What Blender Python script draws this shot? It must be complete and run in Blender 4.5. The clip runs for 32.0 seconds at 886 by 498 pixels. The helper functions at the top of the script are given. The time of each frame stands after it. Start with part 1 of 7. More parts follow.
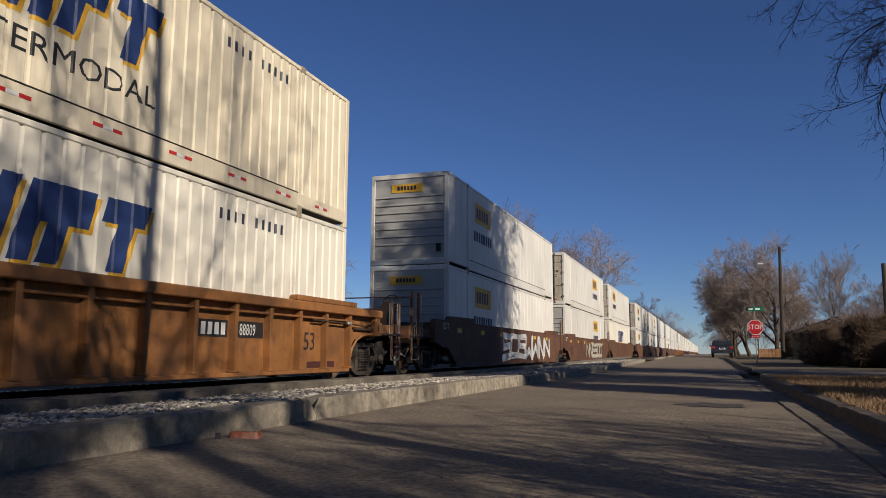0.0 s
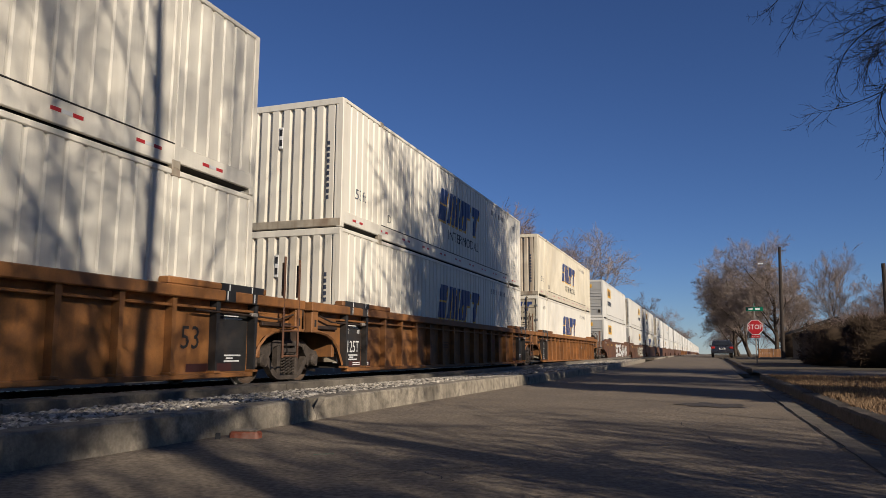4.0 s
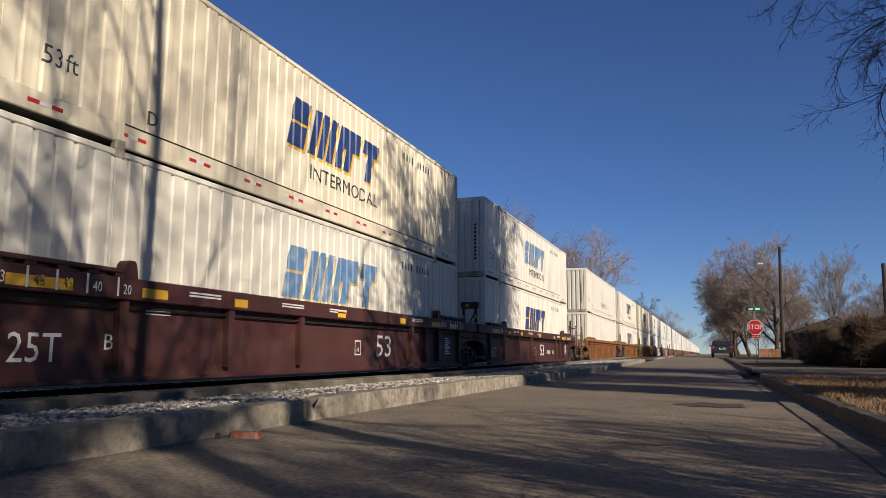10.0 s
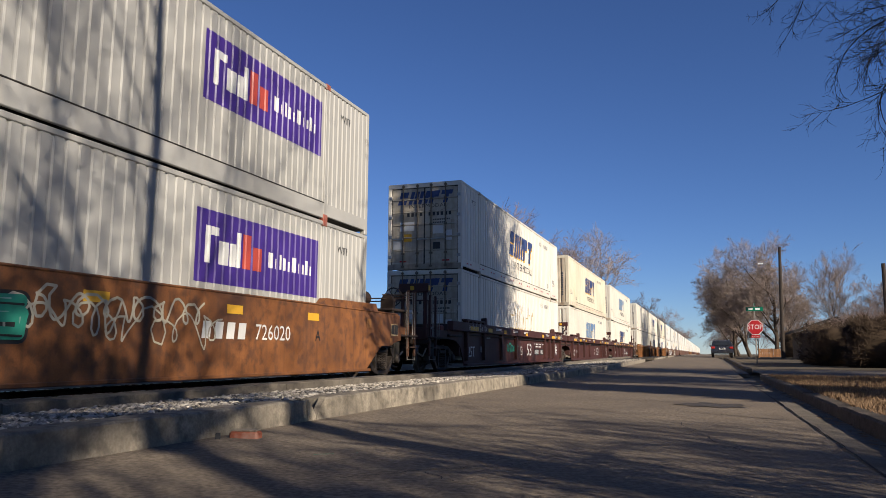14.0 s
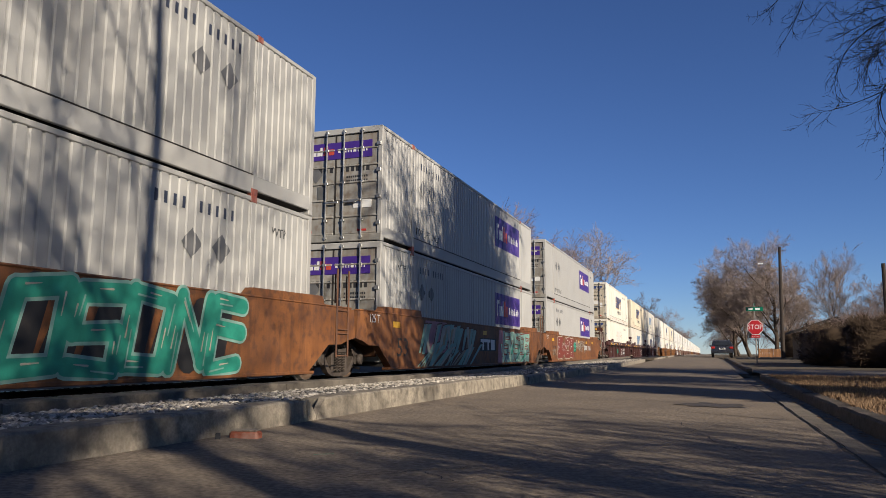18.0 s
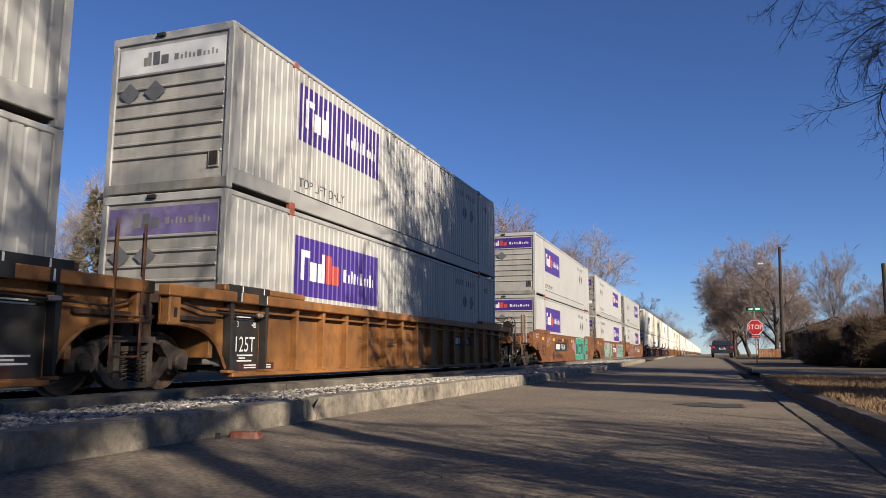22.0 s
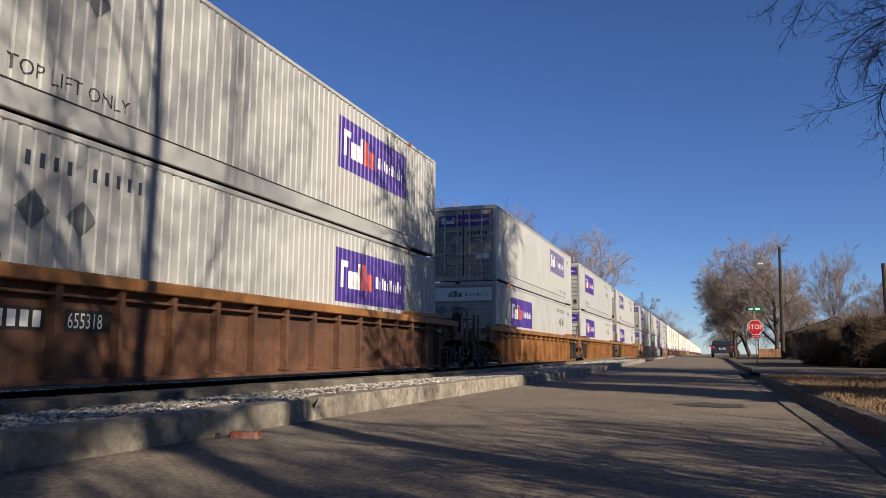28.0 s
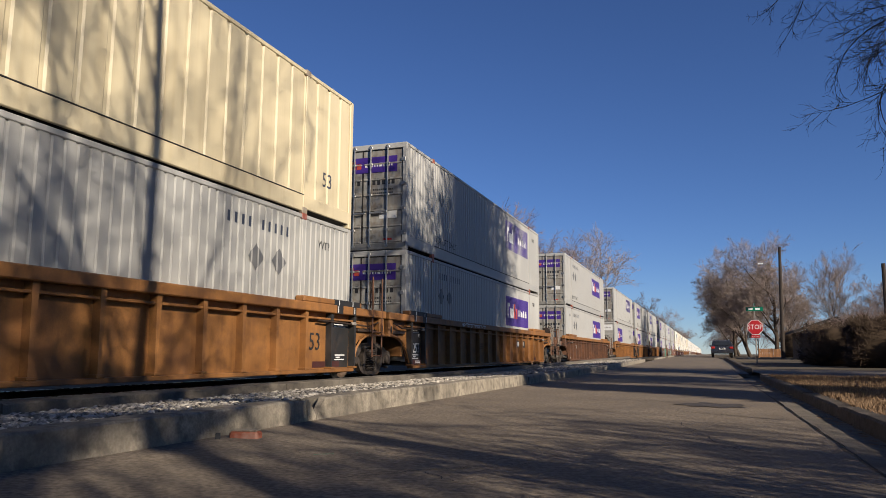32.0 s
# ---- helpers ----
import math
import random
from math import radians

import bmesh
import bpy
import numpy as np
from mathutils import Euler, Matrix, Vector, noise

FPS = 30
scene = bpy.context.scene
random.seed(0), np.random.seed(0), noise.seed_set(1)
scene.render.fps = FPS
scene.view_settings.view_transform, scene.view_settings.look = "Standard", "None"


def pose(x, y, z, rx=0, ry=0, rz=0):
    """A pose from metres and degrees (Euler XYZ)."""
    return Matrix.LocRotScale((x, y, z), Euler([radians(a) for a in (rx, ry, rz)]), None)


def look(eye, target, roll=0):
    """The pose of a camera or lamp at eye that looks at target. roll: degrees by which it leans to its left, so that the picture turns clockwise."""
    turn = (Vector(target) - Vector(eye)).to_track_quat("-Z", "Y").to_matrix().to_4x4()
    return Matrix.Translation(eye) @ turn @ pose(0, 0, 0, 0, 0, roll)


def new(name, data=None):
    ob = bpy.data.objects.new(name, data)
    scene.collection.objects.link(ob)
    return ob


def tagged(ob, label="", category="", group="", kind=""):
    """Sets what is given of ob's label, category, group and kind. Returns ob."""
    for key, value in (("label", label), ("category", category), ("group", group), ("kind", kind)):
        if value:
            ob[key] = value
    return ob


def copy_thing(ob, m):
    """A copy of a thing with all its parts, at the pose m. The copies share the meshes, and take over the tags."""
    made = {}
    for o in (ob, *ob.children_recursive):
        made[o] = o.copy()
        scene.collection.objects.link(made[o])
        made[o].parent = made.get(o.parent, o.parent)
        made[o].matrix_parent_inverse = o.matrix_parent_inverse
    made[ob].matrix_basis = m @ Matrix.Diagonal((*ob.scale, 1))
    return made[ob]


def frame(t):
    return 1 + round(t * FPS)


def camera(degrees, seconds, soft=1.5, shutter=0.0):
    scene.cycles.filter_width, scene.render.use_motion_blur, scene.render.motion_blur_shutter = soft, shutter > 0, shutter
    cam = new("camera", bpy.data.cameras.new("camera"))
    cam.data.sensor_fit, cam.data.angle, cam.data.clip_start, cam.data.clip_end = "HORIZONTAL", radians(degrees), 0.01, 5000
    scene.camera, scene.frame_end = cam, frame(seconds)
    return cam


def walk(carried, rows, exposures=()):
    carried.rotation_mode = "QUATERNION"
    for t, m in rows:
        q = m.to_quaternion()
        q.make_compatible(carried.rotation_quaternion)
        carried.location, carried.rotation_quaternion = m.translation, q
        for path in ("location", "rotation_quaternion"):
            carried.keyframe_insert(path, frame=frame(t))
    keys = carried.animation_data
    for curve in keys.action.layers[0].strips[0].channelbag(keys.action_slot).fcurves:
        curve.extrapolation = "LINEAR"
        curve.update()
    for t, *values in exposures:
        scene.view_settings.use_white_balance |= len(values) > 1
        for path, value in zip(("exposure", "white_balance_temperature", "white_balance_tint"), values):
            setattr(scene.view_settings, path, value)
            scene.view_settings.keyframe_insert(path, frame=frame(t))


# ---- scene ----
EYE_Z = 0.6
CLIP = 32.0
cam = camera(62.3, CLIP, soft=0.85)
_yaw, _pitch = radians(19.73), radians(8.06)
_eye = Vector((0.0, 0.0, EYE_Z))
_way = Vector((-math.sin(_yaw) * math.cos(_pitch), math.cos(_yaw) * math.cos(_pitch), math.sin(_pitch)))
_stand = look(_eye, _eye + _way * 10, 0.284)
walk(cam, [(0.0, _stand), (CLIP, _stand)], exposures=[(t, e + 0.42, 6000, 16) for t, e in (
    (0, -0.2), (3, -0.2), (6, 0.0), (8, -0.1), (9, 0.05), (11, 0.0), (12, -0.2), (13, 0.2), (14, 0.25), (17, 0.05), (18, 0.2), (19, 0.22), (20, 0.62), (21, 0.2), (22, 0.42), (23, 0.2), (24, 0.33), (25, 0.3), (28, 0.36), (29, 0.7), (30, 0.5), (31, 0.48), (32, 0.2))])

# ---- light ----
SUN_EL = radians(25.0)
SUN_AZ = radians(-32.0)          # from +x (right of the street) towards -y (behind the camera)
TO_SUN = Vector((math.cos(SUN_AZ) * math.cos(SUN_EL), math.sin(SUN_AZ) * math.cos(SUN_EL), math.sin(SUN_EL)))
world = bpy.data.worlds.new("world")
scene.world = world
world.use_nodes = True
_wn = world.node_tree
_sky = _wn.nodes.new("ShaderNodeTexSky")
_sky.sky_type = "NISHITA"
_sky.sun_disc = False
_sky.sun_elevation = SUN_EL
_sky.sun_rotation = radians(90) - SUN_AZ
_sky.altitude = 1500
_sky.air_density = 1.0
_sky.dust_density = 0.0
_sky.ozone_density = 6.0
_bg = _wn.nodes["Background"]
_bg.inputs[1].default_value = 0.055
_hue = _wn.nodes.new("ShaderNodeHueSaturation")
_hue.inputs["Saturation"].default_value = 1.03
_hue.inputs["Hue"].default_value = 0.506
_wn.links.new(_sky.outputs[0], _hue.inputs["Color"])
_wn.links.new(_hue.outputs[0], _bg.inputs[0])
sun = new("sun", bpy.data.lights.new("sun", "SUN"))
sun.data.energy = 5.0
sun.data.angle = radians(0.53)
sun.data.color = (1.0, 0.87, 0.64)
sun.matrix_world = look(TO_SUN * 100, (0, 0, 0))


# ---- materials ----
ALBEDO_SCALE = 0.74                      # scales all base colours down, so that shade reads deeper against the sky


def material(name, color, rough=0.6, metal=0.0, var=0.25, scale=3.0, grain=60.0, bump=0.15, dirt=None, dirt_amount=0.4,
             streak=0.0, rand=0.0, fine=0.12, bump_scale=None, spec=0.4, mottle=0.0):
    """A surface with variation at two scales, optional dirt patches and upright streaks."""
    m = bpy.data.materials.new(name)
    m.use_nodes = True
    nt = m.node_tree
    n, l = nt.nodes, nt.links
    b = n["Principled BSDF"]
    color = tuple(c * ALBEDO_SCALE for c in color)
    dirt = tuple(c * ALBEDO_SCALE for c in dirt) if dirt else None
    b.inputs["Roughness"].default_value = rough
    b.inputs["Metallic"].default_value = metal
    b.inputs["Specular IOR Level"].default_value = spec
    tc = n.new("ShaderNodeTexCoord")

    def tex(sc, detail=4.0, stretch=None):
        t = n.new("ShaderNodeTexNoise")
        t.inputs["Scale"].default_value = sc
        t.inputs["Detail"].default_value = detail
        if stretch:
            mp = n.new("ShaderNodeMapping")
            mp.inputs["Scale"].default_value = stretch
            l.new(tc.outputs["Object"], mp.inputs[0])
            l.new(mp.outputs[0], t.inputs["Vector"])
        else:
            l.new(tc.outputs["Object"], t.inputs["Vector"])
        return t.outputs[0]

    def ramp(src, lo, hi, a, z):
        r = n.new("ShaderNodeMapRange")
        r.inputs[1].default_value, r.inputs[2].default_value = lo, hi
        r.inputs[3].default_value, r.inputs[4].default_value = a, z
        l.new(src, r.inputs[0])
        return r.outputs[0]

    def mix(fac, a, c, kind="MIX"):
        x = n.new("ShaderNodeMix")
        x.data_type = "RGBA"
        x.blend_type = kind
        if isinstance(fac, float):
            x.inputs[0].default_value = fac
        else:
            l.new(fac, x.inputs[0])
        for k, v in ((6, a), (7, c)):
            if isinstance(v, tuple):
                x.inputs[k].default_value = (*v, 1)
            else:
                l.new(v, x.inputs[k])
        return x.outputs[2]

    big, small = tex(scale), tex(grain, 3.0)
    dark = tuple(c * (1 - var) for c in color)
    light = tuple(min(0.95, c * (1 + var * 0.35)) for c in color)
    col = mix(ramp(big, 0.3, 0.7, 0.0, 1.0), dark, light)
    col = mix(ramp(small, 0.35, 0.65, 0.0, fine), col, tuple(c * 0.45 for c in color))
    if dirt:
        patch = tex(scale * 0.6, 6.0)
        col = mix(ramp(patch, 0.5, 0.72, 0.0, dirt_amount), col, dirt)
    if mottle:
        blot = tex(scale * 4.5, 7.0)
        col = mix(ramp(blot, 0.47, 0.66, 0.0, mottle), col, dirt or tuple(c * 0.45 for c in color))
    if streak:
        run = tex(1.0, 3.0, (9.0, 9.0, 0.35))
        col = mix(ramp(run, 0.48, 0.75, 0.0, streak), col, dirt or tuple(c * 0.4 for c in color))
    if rand:
        oi = n.new("ShaderNodeObjectInfo")
        val = ramp(oi.outputs["Random"], 0.0, 1.0, 1 - rand, 1.0 + rand * 0.4)
        hsv = n.new("ShaderNodeHueSaturation")
        l.new(val, hsv.inputs["Value"])
        l.new(col, hsv.inputs["Color"])
        col = hsv.outputs[0]
    l.new(col, b.inputs["Base Color"])
    l.new(ramp(big, 0.2, 0.8, max(0.05, rough - 0.12), min(1.0, rough + 0.12)), b.inputs["Roughness"])
    if bump:
        bp = n.new("ShaderNodeBump")
        bp.inputs["Strength"].default_value = bump
        bp.inputs["Distance"].default_value = 0.02
        l.new(tex(bump_scale or grain, 4.0), bp.inputs["Height"])
        l.new(bp.outputs[0], b.inputs["Normal"])
    return m


M_ASPHALT = material("asphalt", (0.33, 0.267, 0.2), 0.92, var=0.3, scale=0.9, grain=34, bump=0.5, dirt=(0.2, 0.17, 0.135), dirt_amount=0.35, fine=0.95, spec=0.2, mottle=0.4)
M_CONCRETE = material("concrete", (0.47, 0.41, 0.32), 0.9, var=0.35, scale=2.2, grain=55, bump=0.45, dirt=(0.14, 0.122, 0.1), dirt_amount=0.6, streak=0.6, fine=0.5, spec=0.2, mottle=0.7)
M_OLD_CONCRETE = material("old_concrete", (0.26, 0.225, 0.18), 0.93, var=0.4, scale=2.0, grain=55, bump=0.55, dirt=(0.09, 0.08, 0.068), dirt_amount=0.7, fine=0.45, spec=0.2, mottle=0.5)
M_BALLAST = material("ballast", (0.1, 0.088, 0.076), 0.95, var=0.4, scale=8, grain=28, bump=1.0, fine=0.6, spec=0.15)
M_KERB_DARK = material("grimy_concrete", (0.17, 0.14, 0.11), 0.93, var=0.4, scale=2.0, grain=45, bump=0.6, dirt=(0.07, 0.06, 0.05), dirt_amount=0.7, fine=0.45, spec=0.2, mottle=0.6)
M_STONE = material("stone", (0.86, 0.78, 0.66), 0.85, var=0.4, scale=25, grain=120, bump=0.3, rand=0.4, fine=0.3, spec=0.25)
M_DRY_GRASS = material("dry_grass", (0.26, 0.175, 0.1), 0.95, var=0.4, scale=2.5, grain=60, bump=0.8, dirt=(0.18, 0.12, 0.07), dirt_amount=0.7, fine=0.5, spec=0.1)
M_EARTH = material("earth", (0.17, 0.14, 0.1), 0.95, var=0.35, scale=0.25, grain=20, bump=0.6, dirt=(0.26, 0.2, 0.12), dirt_amount=0.6, fine=0.4, spec=0.1)
M_RAIL = material("rail_steel", (0.12, 0.075, 0.05), 0.7, metal=0.4, var=0.3, scale=6, grain=80, bump=0.2)
M_RAIL_HEAD = material("worn_rail_head", (0.55, 0.54, 0.52), 0.28, metal=1.0, var=0.15, scale=9, grain=90, bump=0.05)
M_TIE = material("tarred_timber", (0.07, 0.055, 0.045), 0.9, var=0.4, scale=5, grain=50, bump=0.6, rand=0.4)
M_BARK = material("bark", (0.12, 0.092, 0.07), 0.95, var=0.4, scale=5, grain=45, bump=0.8, fine=0.4, spec=0.1)
M_TWIG = material("twig", (0.2, 0.15, 0.12), 0.9, var=0.3, scale=3, grain=40, bump=0.0, fine=0.2, spec=0.1)
M_TWIG_PALE = material("pale_twig", (0.42, 0.35, 0.31), 0.9, var=0.3, scale=1.2, grain=40, bump=0.0, fine=0.15, spec=0.1)
M_NEEDLE = material("needles", (0.22, 0.2, 0.13), 0.9, var=0.5, scale=2, grain=20, bump=0.0, dirt=(0.34, 0.24, 0.13), spec=0.1)
M_HEDGE = material("hedge_twigs", (0.085, 0.06, 0.04), 0.95, var=0.4, scale=2, grain=30, bump=0.0, spec=0.1)


# ---- mesh building ----
STUFF_NAMES = ()

class Build:
    """Collects vertices and faces of one part."""

    def __init__(self):
        self.v, self.f = [], []

    def add(self, verts, faces):
        k = len(self.v)
        self.v.extend(verts)
        self.f.extend([tuple(i + k for i in f) for f in faces])
        return self

    def box(self, x0, x1, y0, y1, z0, z1, c=0.0):
        if c <= 0:
            v = [(x, y, z) for z in (z0, z1) for y in (y0, y1) for x in (x0, x1)]
            return self.add(v, [(0, 2, 3, 1), (4, 5, 7, 6), (0, 1, 5, 4), (2, 6, 7, 3), (0, 4, 6, 2), (1, 3, 7, 5)])
        c = min(c, (x1 - x0) * 0.45, (y1 - y0) * 0.45, (z1 - z0) * 0.45)
        v, idx = [], {}
        for sx in (0, 1):
            for sy in (0, 1):
                for sz in (0, 1):
                    X, Y, Z = (x0, x1)[sx], (y0, y1)[sy], (z0, z1)[sz]
                    dx, dy, dz = c * (1 - 2 * sx), c * (1 - 2 * sy), c * (1 - 2 * sz)
                    idx[sx, sy, sz] = len(v)
                    v += [(X, Y + dy, Z + dz), (X + dx, Y, Z + dz), (X + dx, Y + dy, Z)]
        f = []
        for a in range(3):
            o1, o2 = [(1, 2), (2, 0), (0, 1)][a]
            for s in (0, 1):
                ring = []
                for p, q in ((0, 0), (1, 0), (1, 1), (0, 1)):
                    key = [0, 0, 0]
                    key[a], key[o1], key[o2] = s, p, q
                    ring.append(idx[tuple(key)] + a)
                f.append(tuple(ring if s else ring[::-1]))
            for p in (0, 1):
                for q in (0, 1):
                    k0, k1 = [0, 0, 0], [0, 0, 0]
                    k0[o1], k0[o2], k1[o1], k1[o2] = p, q, p, q
                    k1[a] = 1
                    i, j = idx[tuple(k0)], idx[tuple(k1)]
                    ring = (i + o1, j + o1, j + o2, i + o2)
                    f.append(ring if p == q else ring[::-1])
        for k, i in idx.items():
            f.append((i, i + 1, i + 2) if sum(k) % 2 else (i, i + 2, i + 1))
        return self.add(v, f)

    def tube(self, pts, radii, sides=6, cap=True):
        k = len(self.v)
        pts = [Vector(p) for p in pts]
        if isinstance(radii, (int, float)):
            radii = [radii] * len(pts)
        for i, p in enumerate(pts):
            d = (pts[min(i + 1, len(pts) - 1)] - pts[max(i - 1, 0)])
            d = d.normalized() if d.length > 1e-9 else Vector((0, 0, 1))
            a = d.cross(Vector((0, 0, 1)) if abs(d.z) < 0.9 else Vector((1, 0, 0))).normalized()
            b = d.cross(a)
            for s in range(sides):
                w = 2 * math.pi * s / sides
                q = p + (a * math.cos(w) + b * math.sin(w)) * radii[i]
                self.v.append((q.x, q.y, q.z))
        for i in range(len(pts) - 1):
            for s in range(sides):
                t = (s + 1) % sides
                self.f.append((k + i * sides + s, k + i * sides + t, k + (i + 1) * sides + t, k + (i + 1) * sides + s))
        if cap:
            self.f.append(tuple(k + s for s in range(sides))[::-1])
            self.f.append(tuple(k + (len(pts) - 1) * sides + s for s in range(sides)))
        return self

    def rod(self, a, b, r, sides=6):
        return self.tube([a, b], r, sides)

    def lathe(self, profile, axis_at, axis="x", sides=20):
        """profile: (along, radius) pairs about an axis through axis_at."""
        k, n = len(self.v), len(profile)
        for h, r in profile:
            for s in range(sides):
                w = 2 * math.pi * s / sides
                c, q = r * math.cos(w), r * math.sin(w)
                o = {"x": (h, c, q), "y": (q, h, c), "z": (c, q, h)}[axis]
                self.v.append((axis_at[0] + o[0], axis_at[1] + o[1], axis_at[2] + o[2]))
        for i in range(n - 1):
            for s in range(sides):
                t = (s + 1) % sides
                self.f.append((k + i * sides + s, k + (i + 1) * sides + s, k + (i + 1) * sides + t, k + i * sides + t))
        self.f.append(tuple(k + s for s in range(sides)))
        self.f.append(tuple(k + (n - 1) * sides + s for s in range(sides))[::-1])
        return self

    def extrude_x(self, poly, x0, x1):
        """A (y, z) outline, anticlockwise seen from +x, pushed from x0 to x1."""
        n, k = len(poly), len(self.v)
        self.v += [(x0, y, z) for y, z in poly] + [(x1, y, z) for y, z in poly]
        self.f.append(tuple(k + i for i in range(n))[::-1])
        self.f.append(tuple(k + n + i for i in range(n)))
        for i in range(n):
            j = (i + 1) % n
            self.f.append((k + i, k + j, k + n + j, k + n + i))
        return self

    def extrude_y(self, poly, y0, y1):
        """An (x, z) outline, clockwise seen from -y turned round, pushed from y0 to y1."""
        n, k = len(poly), len(self.v)
        self.v += [(x, y0, z) for x, z in poly] + [(x, y1, z) for x, z in poly]
        self.f.append(tuple(k + i for i in range(n)))
        self.f.append(tuple(k + n + i for i in range(n))[::-1])
        for i in range(n):
            j = (i + 1) % n
            self.f.append((k + j, k + i, k + n + i, k + n + j))
        return self

    def mesh(self, name, mat, smooth=False):
        me = bpy.data.meshes.new(name)
        me.from_pydata(self.v, [], self.f)
        if mat:
            me.materials.append(mat)
        if smooth:
            me.polygons.foreach_set("use_smooth", [True] * len(me.polygons))
        me.update()
        return me


def part(name, build, mat, parent=None, label="", smooth=False, at=None):
    """Links a Build, or a mesh that exists, as one object under a thing or part."""
    me = build.mesh(name, mat, smooth) if isinstance(build, Build) else build
    ob = new(name, me)
    ob.parent = parent
    if at is not None:
        ob.matrix_basis = at if isinstance(at, Matrix) else Matrix.Translation(at)
    if label:
        tagged(ob, label)
    if name in STUFF_NAMES:
        tagged(ob, kind="stuff")
    return ob


def empty(name, at, label, category, group="", kind=""):
    ob = new(name)
    ob.empty_display_size = 0.3
    ob.matrix_basis = at if isinstance(at, Matrix) else Matrix.Translation(at)
    return tagged(ob, label, category, group, kind)


def rise(y):
    """The street climbs a little ahead and is level again further on."""
    a = max(0.0, y - 18.0)
    return 0.36 * (1 - math.exp(-(a / 38.0) ** 1.5))


# ---- ground, street and track ----
def strip(name, xs_zs, ys, mat, parent=None, jitter=0.0):
    """A sheet along the street from a cross profile, following the rise."""
    b = Build()
    rng = random.Random(7)
    for y in ys:
        for x, z in xs_zs:
            b.v.append((x + rng.uniform(-jitter, jitter), y, z + rise(y) + rng.uniform(-jitter, jitter)))
    n = len(xs_zs)
    for i in range(len(ys) - 1):
        for j in range(n - 1):
            b.f.append((i * n + j, i * n + j + 1, (i + 1) * n + j + 1, (i + 1) * n + j))
    return part(name, b, mat, parent, smooth=True)


def span(a, b, n):
    return [a + (b - a) * i / n for i in range(n + 1)]


TRACK_X = -8.578
RAIL_Z = 0.03
LONG = span(-60, 27, 12) + span(28, 80, 16)[0:] + [100, 150, 300, 700, 1500, 3000]

g = strip("ground", [(-2500, -0.02), (-400, -0.02), (-60, -0.05), (-14, -0.12), (-11.2, -0.3), (-6.2, -0.3), (-5.9, -0.12), (-3.3, -0.12), (1.1, -0.12), (1.5, -0.1),
                     (2.5, -0.02), (14, 0.06), (60, 0.06), (400, 0.06), (2500, 0.06)], LONG, M_EARTH)
tagged(g, "dry winter earth stretching to the horizon", "ground", kind="structure")
road = strip("road", [(-3.24, 0.022), (-2.9, 0.012), (-2.2, 0.006), (-1.0, 0.014), (0.3, 0.004), (0.81, 0.0)], LONG, M_ASPHALT)
tagged(road, "worn grey-brown asphalt street with fine cracks", "road", kind="structure")


def row_of_blocks(owner, name, section, runs, mat, gap=0.012, drop=0.35):
    """Cast kerb lengths, each one a piece with a joint between."""
    made = []
    for y0, y1, dz in runs:
        b = Build()
        lift = dz
        n = len(section)
        cuts = span(y0 + gap, y1 - gap, max(1, int((y1 - y0) / 0.22)) if y0 < 30 else 2)
        top = max(z for _, z in section)
        for k, y in enumerate(cuts):
            wear = 0.014 * min(0.0, noise.noise((y * 5.0, section[0][0], 9.0))) + 0.007 * noise.noise((y * 2.3, section[0][0], 1.0)) + 0.006 * noise.noise((y * 9.0, section[0][0], 4.0))
            if k in (0, len(cuts) - 1):
                wear -= 0.012
            for x, z in section:
                up = max(0.0, z / top) if top > 0 else 0
                b.v.append((x + wear * 0.8 * up, y, z + lift + rise(y) + wear * up))
        b.f.append(tuple(range(n)))
        m = len(cuts) - 1
        b.f.append(tuple(m * n + i for i in range(n))[::-1])
        for k in range(m):
            for i in range(n):
                j = (i + 1) % n
                b.f.append((k * n + j, k * n + i, (k + 1) * n + i, (k + 1) * n + j))
        made.append(part(name, b, mat, owner))
    return made


def joints(y0, y1, step, dz=0.0, rng=random.Random(3)):
    n = max(1, round((y1 - y0) / step))
    ys = span(y0, y1, n)
    return [(ys[i], ys[i + 1], dz + rng.uniform(-0.006, 0.006)) for i in range(n)]


kerb = empty("kerb", (0, 0, 0), "weathered cast concrete kerb wall along the track side", "kerb", kind="structure")
_wall_section = [(-3.2, -0.1), (-3.215, 0.185), (-3.23, 0.2), (-3.42, 0.2), (-3.43, 0.19), (-3.43, -0.1)]
row_of_blocks(kerb, "kerb_block", _wall_section, [(-9, -1.2, 0.0), (-1.2, 5.585, 0.004), (5.875, 13.78, 0.008)] + joints(13.84, 41.6, 5.5, -0.02), M_CONCRETE)
for y0, y1, h0, h1 in ((5.58, 5.725, 0.205, 0.05), (5.735, 5.88, 0.05, 0.21)):
    part("kerb_chip", Build().extrude_x([(y0, -0.1), (y1, -0.1), (y1, h1), ((y0 + y1) / 2, (h0 + h1) / 2 + 0.008), (y0, h0)], -3.27, -3.208), M_CONCRETE, kerb, "broken notch in the kerb")
row_of_blocks(kerb, "kerb_block", _wall_section, joints(52, 62, 3.1, -0.06) + joints(66, 82, 4.0, -0.06) + joints(100, 220, 6.0, -0.05), M_CONCRETE)
edging = empty("track_edging", (0, 0, 0), "low stained concrete edging between gravel and track", "kerb", kind="structure")
row_of_blocks(edging, "edging_block", [(-5.75, -0.2), (-5.755, 0.135), (-5.77, 0.15), (-6.1, 0.15), (-6.1, -0.2)], joints(-9, 60, 4.6), M_OLD_CONCRETE)
kerb_right = empty("kerb_right", (0, 0, 0), "concrete kerb with gutter pan beside the lawn", "kerb", kind="structure")
